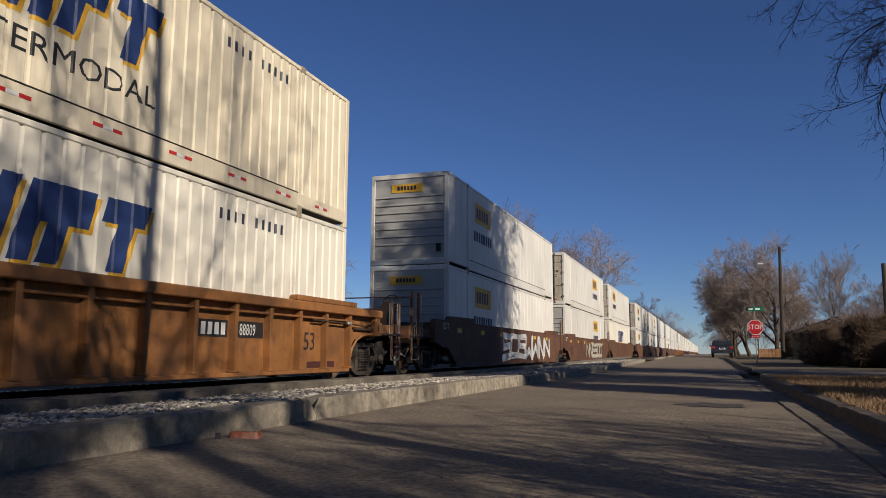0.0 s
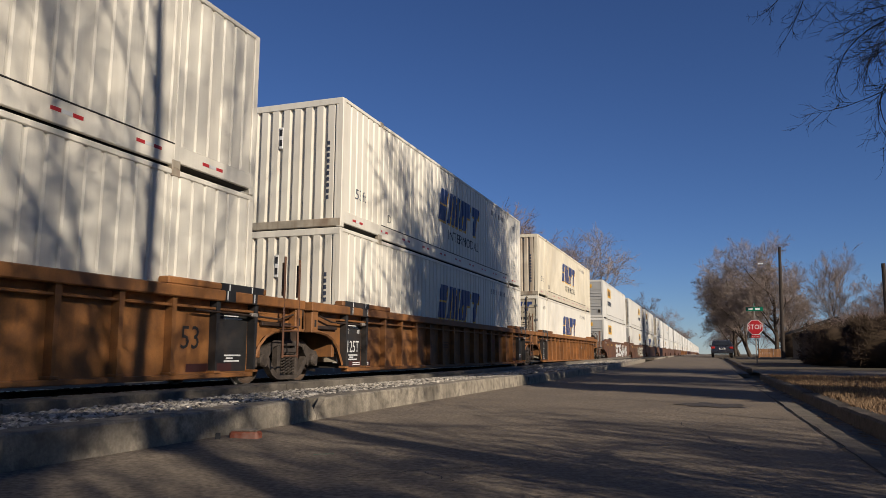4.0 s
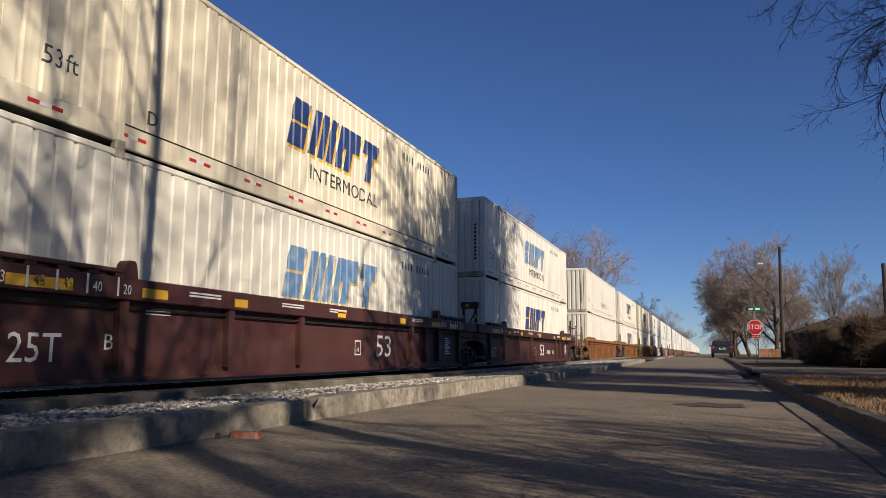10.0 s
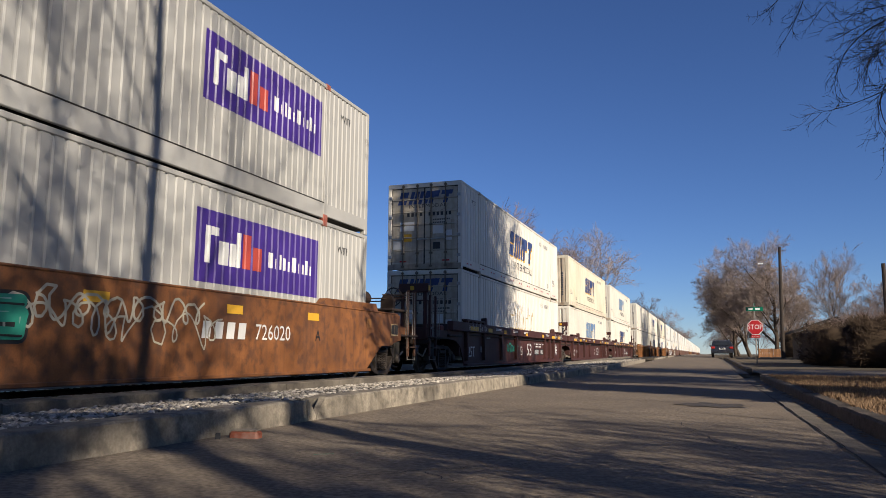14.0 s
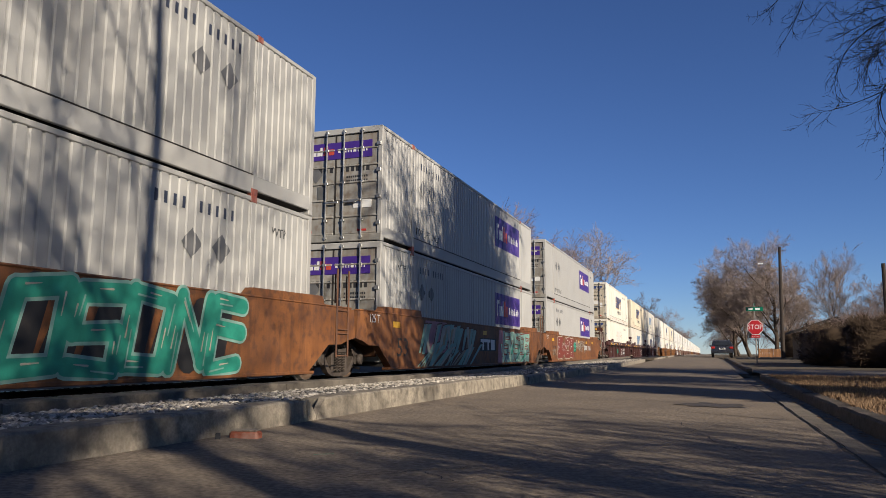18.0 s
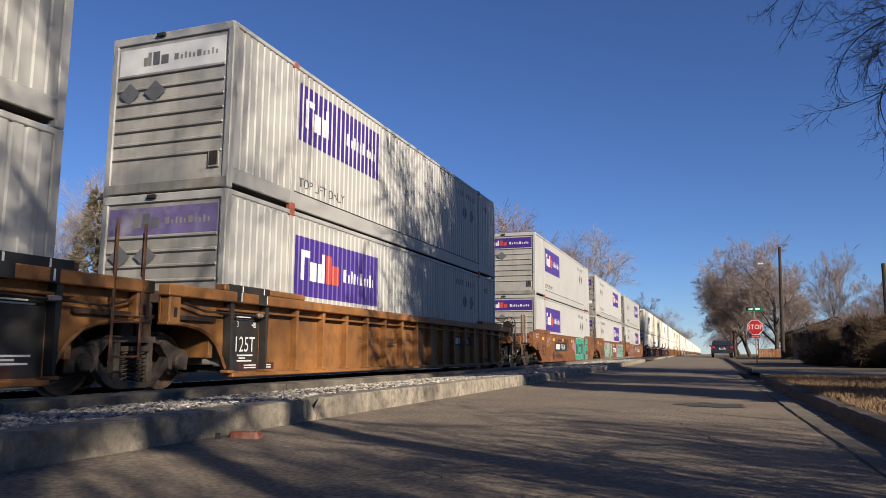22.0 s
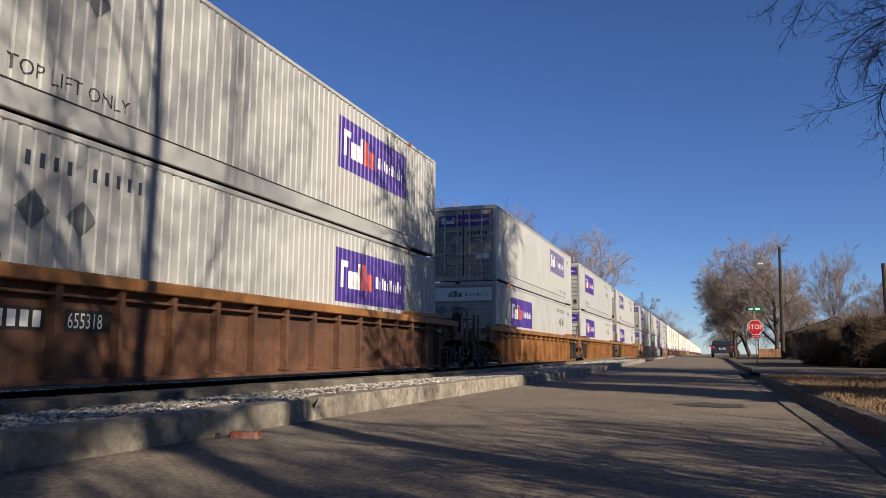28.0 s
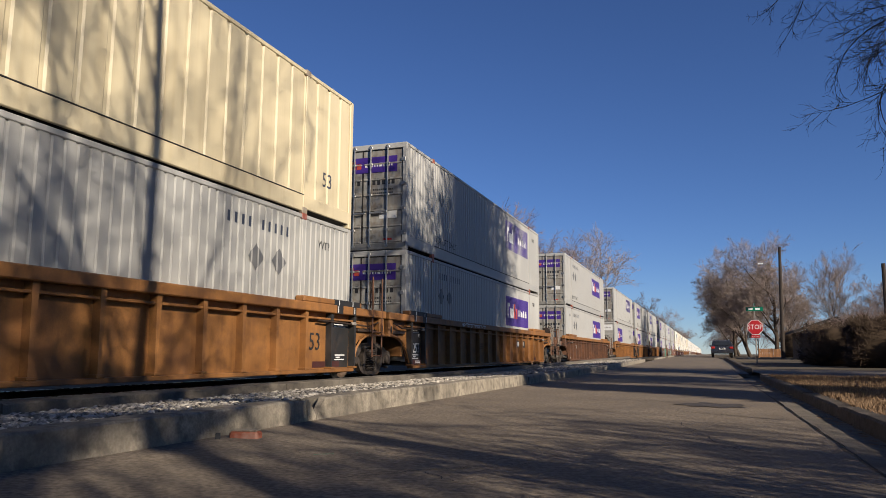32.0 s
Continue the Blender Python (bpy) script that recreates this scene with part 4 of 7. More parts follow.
def truck(parent, y, detail=True):
    """A two-axle bogie under a car end; its wheel sets are sub-parts that turn."""
    t = part("truck", shared("bolster", lambda: Build().box(-1.0, 1.0, -0.2, 0.2, 0.12, 0.34, 0.03).box(-0.25, 0.25, -0.25, 0.25, 0.34, 0.5, 0.03).mesh("truck", M_STEEL)), M_STEEL, parent, "greasy cast steel bogie", at=(0, y, AXLE_Z - 0.12))
    sets = []
    for s in (-1, 1):
        def wheels():
            b = Build()
            for q in (-1, 1):
                pr = [(-0.075, 0.12), (-0.075, 0.36), (-0.065, 0.45), (-0.04, 0.45), (-0.035, WHEEL_R), (0.06, WHEEL_R - 0.008), (0.07, 0.36), (0.03, 0.33), (0.02, 0.17), (0.075, 0.13), (0.075, 0.09)]
                b.lathe([(q * h + q * 0.76, r) for h, r in pr][:: q], (0, 0, 0), "x", 28)
            b.rod((-1.05, 0, 0), (1.05, 0, 0), 0.075, 10)
            return b.mesh("wheel_set", M_WHEEL)
        w = part("wheel_set", shared("wheels", wheels), M_WHEEL, t, "steel wheels on an axle", at=(0, s * 0.89, 0.12))
        sets.append(w)
    if detail:
        for q in (-1, 1):
            def frame_side():
                b = Build()
                x0, x1 = (0.98, 1.12) if q > 0 else (-1.12, -0.98)
                arch = [(1.1, 0.0), (1.12, 0.2), (1.05, 0.29), (0.84, 0.33), (0.66, 0.41), (0.5, 0.48)]
                inner = [(0.4, 0.39), (0.5, 0.36), (0.58, 0.26), (0.66, 0.18), (0.7, 0.02), (0.76, 0.0), (0.77, 0.19), (0.82, 0.23), (0.96, 0.23), (1.01, 0.19), (1.02, 0.0)]
                b.extrude_x([(-u, z) for u, z in inner] + [(-u, z) for u, z in arch] + [(u, z) for u, z in arch[::-1]] + [(u, z) for u, z in inner[::-1]], x0, x1)
                sling = [(0.72, 0.12), (0.64, 0.0), (0.5, -0.15), (0.37, -0.215), (0.24, -0.235)]
                back = [(0.24, -0.16), (0.33, -0.14), (0.43, -0.07), (0.56, 0.09), (0.64, 0.19)]
                b.extrude_x([(-u, z) for u, z in sling] + [(u, z) for u, z in sling[::-1]] + [(u, z) for u, z in back[::-1]] + [(-u, z) for u, z in back], x0 + 0.01, x1 - 0.01)
                b.box(x0, x1, -0.36, -0.26, -0.16, 0.4, 0.015).box(x0, x1, 0.26, 0.36, -0.16, 0.4, 0.015)
                b.box(x0 + 0.02, x1 + 0.03 * q, -0.27, 0.27, 0.26, 0.34, 0.015)
                b.lathe([(0, 0.06), (0.02, 0.06), (0.03, 0.03)], ((x1 if q > 0 else x0) - 0.0, 0.55, 0.36), "x", 8) if q > 0 else None
                return b.mesh("side_frame", M_TRUCK)
            part("side_frame", shared(("sf", q), frame_side), M_STEEL, t)
            for k in range(3):
                def coil():
                    b = Build().tube([(q * 1.08 + 0.064 * math.cos(w * 1.0472), -0.16 + 0.16 * k + 0.064 * math.sin(w * 1.0472), -0.14 + 0.055 * w / 6) for w in range(43)], 0.0125, 4)
                    return b.mesh("spring", M_TRUCK)
                part("spring", shared(("spring", q, k), coil), M_STEEL, t)
            for s in (-1, 1):
                part("bearing_cap", shared(("cap", q, s), lambda: Build().lathe([(q * 0.0, 0.115), (q * 0.13, 0.115), (q * 0.16, 0.09), (q * 0.165, 0.03)], (q * 1.03, s * 0.89, 0.12), "x", 14).mesh("bearing_cap", M_TRUCK)), M_TRUCK, t)
            part("brake_beam", shared(("bb", q), lambda: Build().tube([(q * 0.95, -1.3, -0.1), (q * 0.95, -0.4, 0.02), (q * 0.95, 0.4, 0.02), (q * 0.95, 1.3, -0.1)], 0.03, 6).mesh("brake_beam", M_STEEL)), M_STEEL, t)
    return t, sets


def side_outline(z_top, z_bot=0.22, reach0=1.45, reach1=1.45, straight=False):
    L = C_LEN
    if straight:
        return [(0.32, z_bot), (L - 0.32, z_bot), (L + 0.47, 0.75), (L + 1.0, 0.76), (L + 1.3, 0.85), (L + 1.62, 0.9), (L + 1.55, z_top), (-1.55, z_top), (-1.62, 0.9), (-1.3, 0.85), (-1.0, 0.76), (-0.47, 0.75)]
    return [(0.16, z_bot), (L - 0.16, z_bot), (L - 0.04, z_bot + 0.12), (L + 0.06, 0.5), (L + 0.2, 0.7), (L + 0.4, 0.86), (L + 0.65, 0.95), (L + 0.95, 0.99), (L + reach1, 1.0), (L + reach1, z_top), (-reach0, z_top), (-reach0, 1.0), (-0.95, 0.99), (-0.65, 0.95), (-0.4, 0.86), (-0.2, 0.7), (-0.06, 0.5), (0.04, z_bot + 0.12)]


def side_decal(name, car, polys, mat, x, lab=""):
    b = Build()
    for p in polys:
        k = len(b.v)
        b.v += [(x, u, z) for u, z in p]
        b.f.append(tuple(range(k, k + len(p))))
    return part(name, b, mat, car, lab)


WHEEL_SETS = []


def well_car(kind, mat, label, near_joint, far_joint, full=True, number="", marks=()):
    """One unit. near_joint, far_joint: 'coupler' or 'pivot'."""
    car = empty("well_car", (0, 0, 0), label, "freight car", "well cars of the train")
    L = C_LEN
    key = (kind, mat.name)
    P = lambda name, k, make, m=mat, parent=car, lab="": part(name, shared((key, k), lambda: make().mesh(name, m)), m, parent, lab)
    ext = 0.22
    near_p, far_p = near_joint == "pivot", far_joint == "pivot"      # black panels stand at the shared ends
    for s in (1, -1):
        X = lambda a, b: (HALF + a, HALF + b) if s > 0 else (-HALF - b, -HALF - a)
        if kind == "rib":
            P("side_wall", ("side", s), lambda: Build().extrude_x(side_outline(1.4), *X(0.01, 0.035)))
            P("top_chord", ("chord", s), lambda: Build().box(*X(0.01, ext), -1.48, L + 1.48, 1.38, 1.55, 0.015), M_CAR_YELLOW if mat is M_CAR_BROWN else mat)
            P("mid_rail", ("mid", s), lambda: Build().box(*X(0.03, 0.15), -0.2, L + 0.2, 1.24, 1.28, 0.008))
            P("side_sill", ("sill", s), lambda: Build().box(*X(0.02, 0.19), 0.1, L - 0.1, 0.2, 0.27, 0.012))
            n = 17
            for i in range(n) if full or s > 0 else ():
                y = 0.05 + i * (L - 0.1) / (n - 1)
                P("post", ("rib", s, i, near_p and i < 2 or far_p and i > n - 3), lambda: Build().extrude_x([(y - 0.022, 0.3), (y + 0.022, 0.3), (y + 0.05, 1.39), (y - 0.05, 1.39)], *X(0.034, 0.165 + (0.012 if i in (0, n - 1) else 0))), M_BLACK if near_p and i < 2 or far_p and i > n - 3 else mat)
                if full and s > 0:
                    P("post_foot", ("foot", i), lambda: Build().box(*X(0.034, 0.2), y - 0.07, y + 0.07, 0.27, 0.31, 0.006))
            for y0, y1 in ((-0.2, 2.25), (L - 2.25, L + 0.2)):
                P("end_cap", ("cap", s, y0), lambda: Build().box(*X(0.0, ext - 0.02), y0, y1, 1.55, 1.66, 0.02), M_CAR_YELLOW if mat is M_CAR_BROWN else mat)
            for y in (-1.35, L + 1.27):
                P("end_post", ("ep", s, y), lambda: Build().box(*X(0.03, 0.19), y - 0.08, y + 0.16, 1.0, 1.39, 0.02).box(*X(0.02, 0.21), y - 0.13, y + 0.2, 0.97, 1.02, 0.01))
                if s > 0:
                    P("post_slot", ("slot", y), lambda: Build().box(HALF + 0.185, HALF + 0.194, y + 0.01, y + 0.08, 1.08, 1.22, 0.003), M_UNDER)
                    P("arch_flange", ("af", y), lambda: Build().tube([(HALF + 0.09, y2, z2) for y2, z2 in ([(0.04, 0.34), (-0.06, 0.5), (-0.2, 0.7), (-0.4, 0.86), (-0.65, 0.95), (-0.95, 0.99), (-1.4, 1.0)] if y < 0 else [(L - 0.04, 0.34), (L + 0.06, 0.5), (L + 0.2, 0.7), (L + 0.4, 0.86), (L + 0.65, 0.95), (L + 0.95, 0.99), (L + 1.4, 1.0)])], 0.03, 4))
                    P("brake_rod", ("rod", y), lambda: Build().tube([(HALF + 0.16, y2, z2) for y2, z2 in ([(-1.1, 1.3), (-0.6, 1.2), (1.0, 1.2)] if y < 0 else [(L - 1.6, 1.22), (L + 0.1, 1.19), (L + 0.7, 1.17), (L + 1.15, 1.28)])], 0.018, 6), M_GREASE)
                    P("rod_jaw", ("jaw", y), lambda: Build().box(HALF + 0.13, HALF + 0.2, *((0.75, 0.9) if y < 0 else (L - 0.2, L - 0.02)), 1.17, 1.24, 0.015), M_PIPE)
        elif kind == "chord":
            P("side_wall", ("side", s), lambda: Build().extrude_x(side_outline(1.3), *X(0.015, 0.05)))
            P("top_chord", ("chord", s), lambda: Build().box(*X(0.01, 0.2), -1.4, L + 1.4, 1.26, 1.55, 0.015))
            P("side_sill", ("sill", s), lambda: Build().box(*X(0.02, 0.17), 0.1, L - 0.1, 0.2, 0.26, 0.012))
            for i, y in enumerate((0.2, 2.1, 4.4, 6.6, L - 4.05, L - 3.0, L - 2.0, L - 0.2) if full else (0.2, L - 0.2)):
                P("post", ("rib", s, i), lambda: Build().extrude_x([(y - 0.05, 0.36), (y + 0.05, 0.36), (y + 0.08, 1.265), (y - 0.08, 1.265)], *X(0.05, 0.16)))
                if full and s > 0 and i < 7:
                    y2 = (0.2, 2.1, 4.4, 6.6, L - 4.05, L - 3.0, L - 2.0, L - 0.2)[i + 1]
                    P("rail_pipe", ("pipe", i), lambda: Build().rod((HALF + 0.12, y + 0.05, 1.17), (HALF + 0.12, y2 - 0.05, 1.17), 0.018, 6), M_STEEL)
            for y0, d in ((2.15, 1), (L - 2.15, -1)):
                P("guide_horn", ("horn", s, y0), lambda: Build().extrude_x([(y0 - 0.13, 1.55), (y0 + 0.13, 1.55), (y0 + 0.09, 1.74), (y0 + 0.05, 1.78), (y0 - 0.05, 1.78), (y0 - 0.09, 1.74)], *X(0.03, 0.19)))
                ya, yb = (0.0, 2.0) if d > 0 else (L - 2.0, L)
                P("guide_rail", ("guide", s, y0), lambda: Build().box(*X(0.0, 0.2), ya, yb, 1.6, 1.66, 0.012))
                for j in range(5) if full else ():
                    yj = ya + 0.1 + j * 0.45
                    P("guide_block", ("gb", s, y0, j), lambda: Build().box(*X(0.02, 0.18), yj, yj + 0.16, 1.55, 1.62, 0.006))
        else:
            P("side_wall", ("side", s), lambda: Build().extrude_x(side_outline(1.5, straight=True), *X(0.02, 0.19)))
            P("top_chord", ("chord", s), lambda: Build().box(*X(0.01, 0.2), -1.44, L + 1.44, 1.5, 1.54, 0.015))
            P("side_sill", ("sill", s), lambda: Build().box(*X(0.02, 0.205), 0.1, L - 0.1, 0.19, 0.25, 0.012))
            for y0, y1 in ((-0.3, 2.3), (L - 2.3, L + 0.3)):
                P("end_cap", ("cap", s, y0), lambda: Build().extrude_x([(y0, 1.54), (y1, 1.54), (y1 - 0.1, 1.7), (y0 + 0.15, 1.67)], *X(0.0, 0.17)))
    P("well_floor", "floor", lambda: Build().box(-HALF - 0.02, HALF + 0.02, 0.1, L - 0.1, 0.27, 0.36), M_UNDER)
    for s, joint in ((0, near_joint), (1, far_joint)):
        def at_end(v):
            return v if s == 0 else L - v
        def span_y(a, b):
            return (a, b) if s == 0 else (L - b, L - a)
        P("end_wall", ("bulk", s), lambda: Build().box(-HALF - 0.03, HALF + 0.03, *span_y(-0.32, -0.22), 0.5, 1.5, 0.01))
        if joint == "coupler":
            P("end_deck", ("deck", s), lambda: Build().box(-0.55, 0.55, *span_y(-2.9, -0.3), 0.88, 1.08, 0.02).box(-1.42, 1.42, *span_y(-1.5, -0.3), 1.08, 1.14, 0.01).box(-1.3, 1.3, *span_y(-3.0, -2.75), 0.82, 1.1, 0.02), M_GREASE)
            P("coupler", ("cpl", s), lambda: Build().box(-0.12, 0.12, *span_y(-3.35, -2.9), 0.78, 0.96, 0.03).box(-0.2, 0.2, *span_y(-3.56, -3.3), 0.72, 1.02, 0.05), M_STEEL)
            if full:
                high = {"rib": 1.85, "smooth": 2.2, "chord": 2.2}[kind]
                for q in (1, -1):
                    xq = q * 1.32
                    for yy in (-2.9, -2.45):
                        P("grab_post", ("gp", s, q, yy), lambda: Build().box(xq - 0.03, xq + 0.03, at_end(yy) - 0.03, at_end(yy) + 0.03, 0.5, high, 0.006), M_CAR_BROWN if kind != "chord" else mat)
                        P("grab_iron", ("gi", s, q, yy), lambda: Build().tube([(xq + q * 0.04, at_end(yy + 0.1), 0.95), (xq + q * 0.04, at_end(yy + 0.1), high - 0.05), (xq + q * 0.04, at_end(yy + 0.22), high - 0.05), (xq + q * 0.04, at_end(yy + 0.22), 0.95)], 0.011, 5), M_PIPE)
                    P("stirrup", ("sp", s, q), lambda: Build().tube([(xq, at_end(-2.92), 1.0), (xq, at_end(-2.92), 0.42), (xq, at_end(-2.43), 0.42), (xq, at_end(-2.43), 1.0)], 0.016, 5), M_PIPE)
                    for zz in (0.72, 1.02):
                        P("step", ("st", s, q, zz), lambda: Build().box(xq - 0.09, xq + 0.09, *span_y(-2.9, -2.43), zz, zz + 0.03, 0.006), M_GREASE)
                    P("side_walk", ("sw", s, q), lambda: Build().box(min(q * 0.9, q * 1.4), max(q * 0.9, q * 1.4), *span_y(-2.95, -1.45), 1.0, 1.05, 0.008), M_GREASE)
                    P("walk_girder", ("wg", s, q), lambda: Build().box(min(q * 1.22, q * 1.34), max(q * 1.22, q * 1.34), *span_y(-2.43, -1.4), 1.05, 1.25, 0.01))
                P("end_beam", ("eb", s), lambda: Build().box(-1.3, 1.3, *span_y(-3.02, -2.9), 0.95, 1.3, 0.02))
                P("valve_box", ("vb", s), lambda: Build().box(0.55, 0.95, *span_y(-2.4, -1.9), 1.08, 1.42, 0.04).box(0.6, 0.85, *span_y(-1.85, -1.5), 1.08, 1.3, 0.05), M_GREASE)
                P("brake_pipe", ("bp", s), lambda: Build().tube([(1.0, at_end(-1.3), 1.2), (1.05, at_end(-1.9), 1.35), (1.1, at_end(-2.3), 1.28), (0.9, at_end(-2.8), 1.12), (0.5, at_end(-3.0), 0.9)], 0.024, 6), M_PIPE)
                P("draft_sill", ("ds", s), lambda: Build().box(-0.5, 0.5, *span_y(-2.9, -0.1), 0.55, 0.88, 0.03).box(-1.15, 1.15, *span_y(-2.35, -2.05), 0.45, 0.9, 0.03), M_UNDER)
                P("brake_lever", ("bl", s), lambda: Build().tube([(1.0, at_end(-2.3), 0.75), (1.0, at_end(-2.6), 0.5), (0.95, at_end(-3.0), 0.62)], 0.025, 6), M_PIPE)
                P("hand_rail", ("hr", s), lambda: Build().tube([(-1.3, at_end(-2.95), 1.1), (-1.3, at_end(-2.95), high - 0.15), (1.3, at_end(-2.95), high - 0.15), (1.3, at_end(-2.95), 1.1)], 0.02, 6), M_CAR_BROWN if kind != "chord" else mat)
                P("air_hose", ("hose", s), lambda: Build().tube([(0.4, at_end(-2.9), 0.85), (0.42, at_end(-3.15), 0.62), (0.4, at_end(-3.4), 0.45), (0.36, at_end(-3.56), 0.42)], 0.03, 6), M_BLACK)
                if s == 1 and kind == "smooth":
                    P("brake_tank", "tank", lambda: Build().lathe([(L + 1.0, 0.08), (L + 1.06, 0.17), (L + 1.14, 0.2), (L + 2.06, 0.2), (L + 2.14, 0.17), (L + 2.2, 0.08)], (0.25, 0, 1.98), "y", 20), M_GREASE)
                    for yy in (1.25, 1.9):
                        P("tank_saddle", ("ts", yy), lambda: Build().box(0.05, 0.45, L + yy, L + yy + 0.08, 1.1, 1.84, 0.01), M_GREASE)
                    P("tank_deck", "tdeck", lambda: Build().box(-1.2, 1.35, L + 1.4, L + 2.4, 1.62, 1.68, 0.01).box(1.25, 1.33, L + 2.3, L + 2.4, 1.05, 1.65, 0.01).box(1.25, 1.33, L + 1.46, L + 1.56, 1.05, 1.65, 0.01), M_GREASE)
                    P("rail_bar", "rbar", lambda: Build().rod((0.6, L + 2.4, 2.0), (1.32, L + 2.9, 1.98), 0.02, 6).rod((0.6, L + 2.4, 2.1), (1.32, L + 2.9, 2.1), 0.02, 6), M_GREASE)
                if s == 1 and kind != "chord":
                    bx, by, bz = (0.72, L + 2.45, 2.14) if kind == "smooth" else (0.98, L + 2.9, 1.9)
                    P("brake_stand", "bs", lambda: Build().extrude_y([(bx - 0.18, 1.1), (bx - 0.18, bz - 0.18), (bx - 0.11, bz - 0.05), (bx, bz), (bx + 0.11, bz - 0.05), (bx + 0.18, bz - 0.18), (bx + 0.18, 1.1)][::-1], by, by + 0.15), M_GREASE)
                    hy, hx, hz = (L + 2.72, 0.78, 2.06) if kind == "smooth" else (L + 3.12, 1.02, 1.82)
                    P("brake_wheel", "bw", lambda: Build().tube([(hx + 0.24 * math.cos(w * 0.3927), hy, hz + 0.24 * math.sin(w * 0.3927)) for w in range(17)], 0.018, 5).rod((hx - 0.24, hy, hz), (hx + 0.24, hy, hz), 0.013, 5).rod((hx - 0.12, hy, hz - 0.2), (hx + 0.12, hy, hz + 0.2), 0.013, 5).rod((hx + 0.12, hy, hz - 0.2), (hx - 0.12, hy, hz + 0.2), 0.013, 5).rod((hx, hy - 0.12, hz), (hx, hy + 0.02, hz), 0.045, 8), M_STEEL)
                if kind == "chord" and s == 1:
                    for x in (0.9, 1.25):
                        P("lattice_leg", ("ll", x), lambda: Build().box(x - 0.05, x + 0.05, L + 1.15, L + 1.22, 1.05, 2.45, 0.008))
                    P("lattice_brace", "lb", lambda: Build().rod((0.9, L + 1.18, 1.7), (1.25, L + 1.18, 2.0), 0.025, 5).rod((1.25, L + 1.18, 2.0), (0.9, L + 1.18, 2.35), 0.025, 5))
                    P("rail_bar", "rbar", lambda: Build().rod((1.25, L + 1.2, 2.05), (1.3, L + 2.9, 2.05), 0.022, 6))
                if kind == "chord" and s == 0:
                    for x in (0.55, 1.22):
                        P("marker_post", ("mp", s, x), lambda: Build().box(x - 0.05, x + 0.05, *span_y(-3.05, -2.95), 1.0, 2.32, 0.01))
                    P("marker_beam", ("mb", s), lambda: Build().box(0.45, 1.34, *span_y(-3.1, -2.9), 2.27, 2.52, 0.012))
                    P("yellow_patch", ("mby", s), lambda: Build().box(0.8, 0.92, *span_y(-3.106, -3.096), 2.33, 2.45), M_YELLOW)
                    P("orange_patch", ("mbo", s), lambda: Build().box(1.337, 1.346, *span_y(-3.07, -2.94), 2.32, 2.46), M_YELLOW)
                    P("red_box", ("rbx", s), lambda: Build().box(1.0, 1.3, *span_y(-1.95, -1.65), 1.05, 1.4, 0.03), M_FADED_RED)
            tr, sets = truck(car, at_end(-1.3), full)
            if full:
                WHEEL_SETS.extend(sets)
        else:
            P("end_deck", ("stub", s), lambda: Build().box(-0.6, 0.6, *span_y(-1.55, -0.3), 0.8, 1.05, 0.02).box(-1.4, 1.4, *span_y(-1.35, -0.25), 1.05, 1.12, 0.01), M_GREASE)
            if full:
                for q in (1, -1):
                    if s == 0 or kind == "chord":
                        continue
                    for yy in (0.75, 1.25):
                        P("ladder_post", ("agp", q, yy), lambda: Build().rod((q * 1.5, L + yy, 0.5), (q * 1.5, L + yy, 2.3), 0.022, 6).rod((q * 1.42, L + yy + 0.06, 1.6), (q * 1.42, L + yy + 0.06, 2.2), 0.016, 6), M_CAR_BROWN)
                    for zz in (0.53, 0.98, 1.06, 1.45):
                        P("rung", ("ast", q, zz), lambda: Build().rod((q * 1.5, L + 0.75, zz), (q * 1.5, L + 1.25, zz), 0.014, 6), M_CAR_BROWN)
                P("pivot_housing", ("pvh", s), lambda: Build().box(-1.1, 1.1, *span_y(-1.6, -1.3), 0.75, 1.3, 0.04).box(-0.9, 0.9, *span_y(-1.35, -0.7), 1.1, 1.5, 0.05), M_GREASE)
                if kind == "chord" and s == 0:
                    for x in (0.86, 1.3):
                        P("pedestal_leg", ("pl", x), lambda: Build().extrude_y([(x - 0.05, 1.1), (x + 0.05, 1.1), (x + 0.035, 2.1), (x - 0.035, 2.1)][::-1], -1.12, -1.05))
                        P("leg_hole", ("ph", x), lambda: Build().box(x - 0.02, x + 0.02, -1.124, -1.118, 1.5, 1.62).box(x - 0.02, x + 0.02, -1.124, -1.118, 1.75, 1.87), M_GHOST)
                    P("pedestal_brace", "pb", lambda: Build().rod((0.88, -1.09, 1.2), (1.28, -1.09, 2.0), 0.025, 6))
                    P("pedestal_head", "ph0", lambda: Build().box(0.78, 1.38, -1.16, -0.98, 2.08, 2.3, 0.015))
                    P("yellow_patch", "phy", lambda: Build().box(0.95, 1.07, -1.166, -1.158, 2.14, 2.24), M_YELLOW)
            if s == 0:
                P("pivot_block", "pivot", lambda: Build().box(-0.35, 0.35, -1.9, -1.3, 0.62, 0.95, 0.05), M_STEEL)
                tr, sets = truck(car, -1.65, full)
                if full:
                    WHEEL_SETS.extend(sets)
    # markings
    xo = HALF + {"rib": 0.04, "chord": 0.204, "smooth": 0.195}[kind]
    xs = HALF + {"rib": 0.04, "chord": 0.055, "smooth": 0.195}[kind]
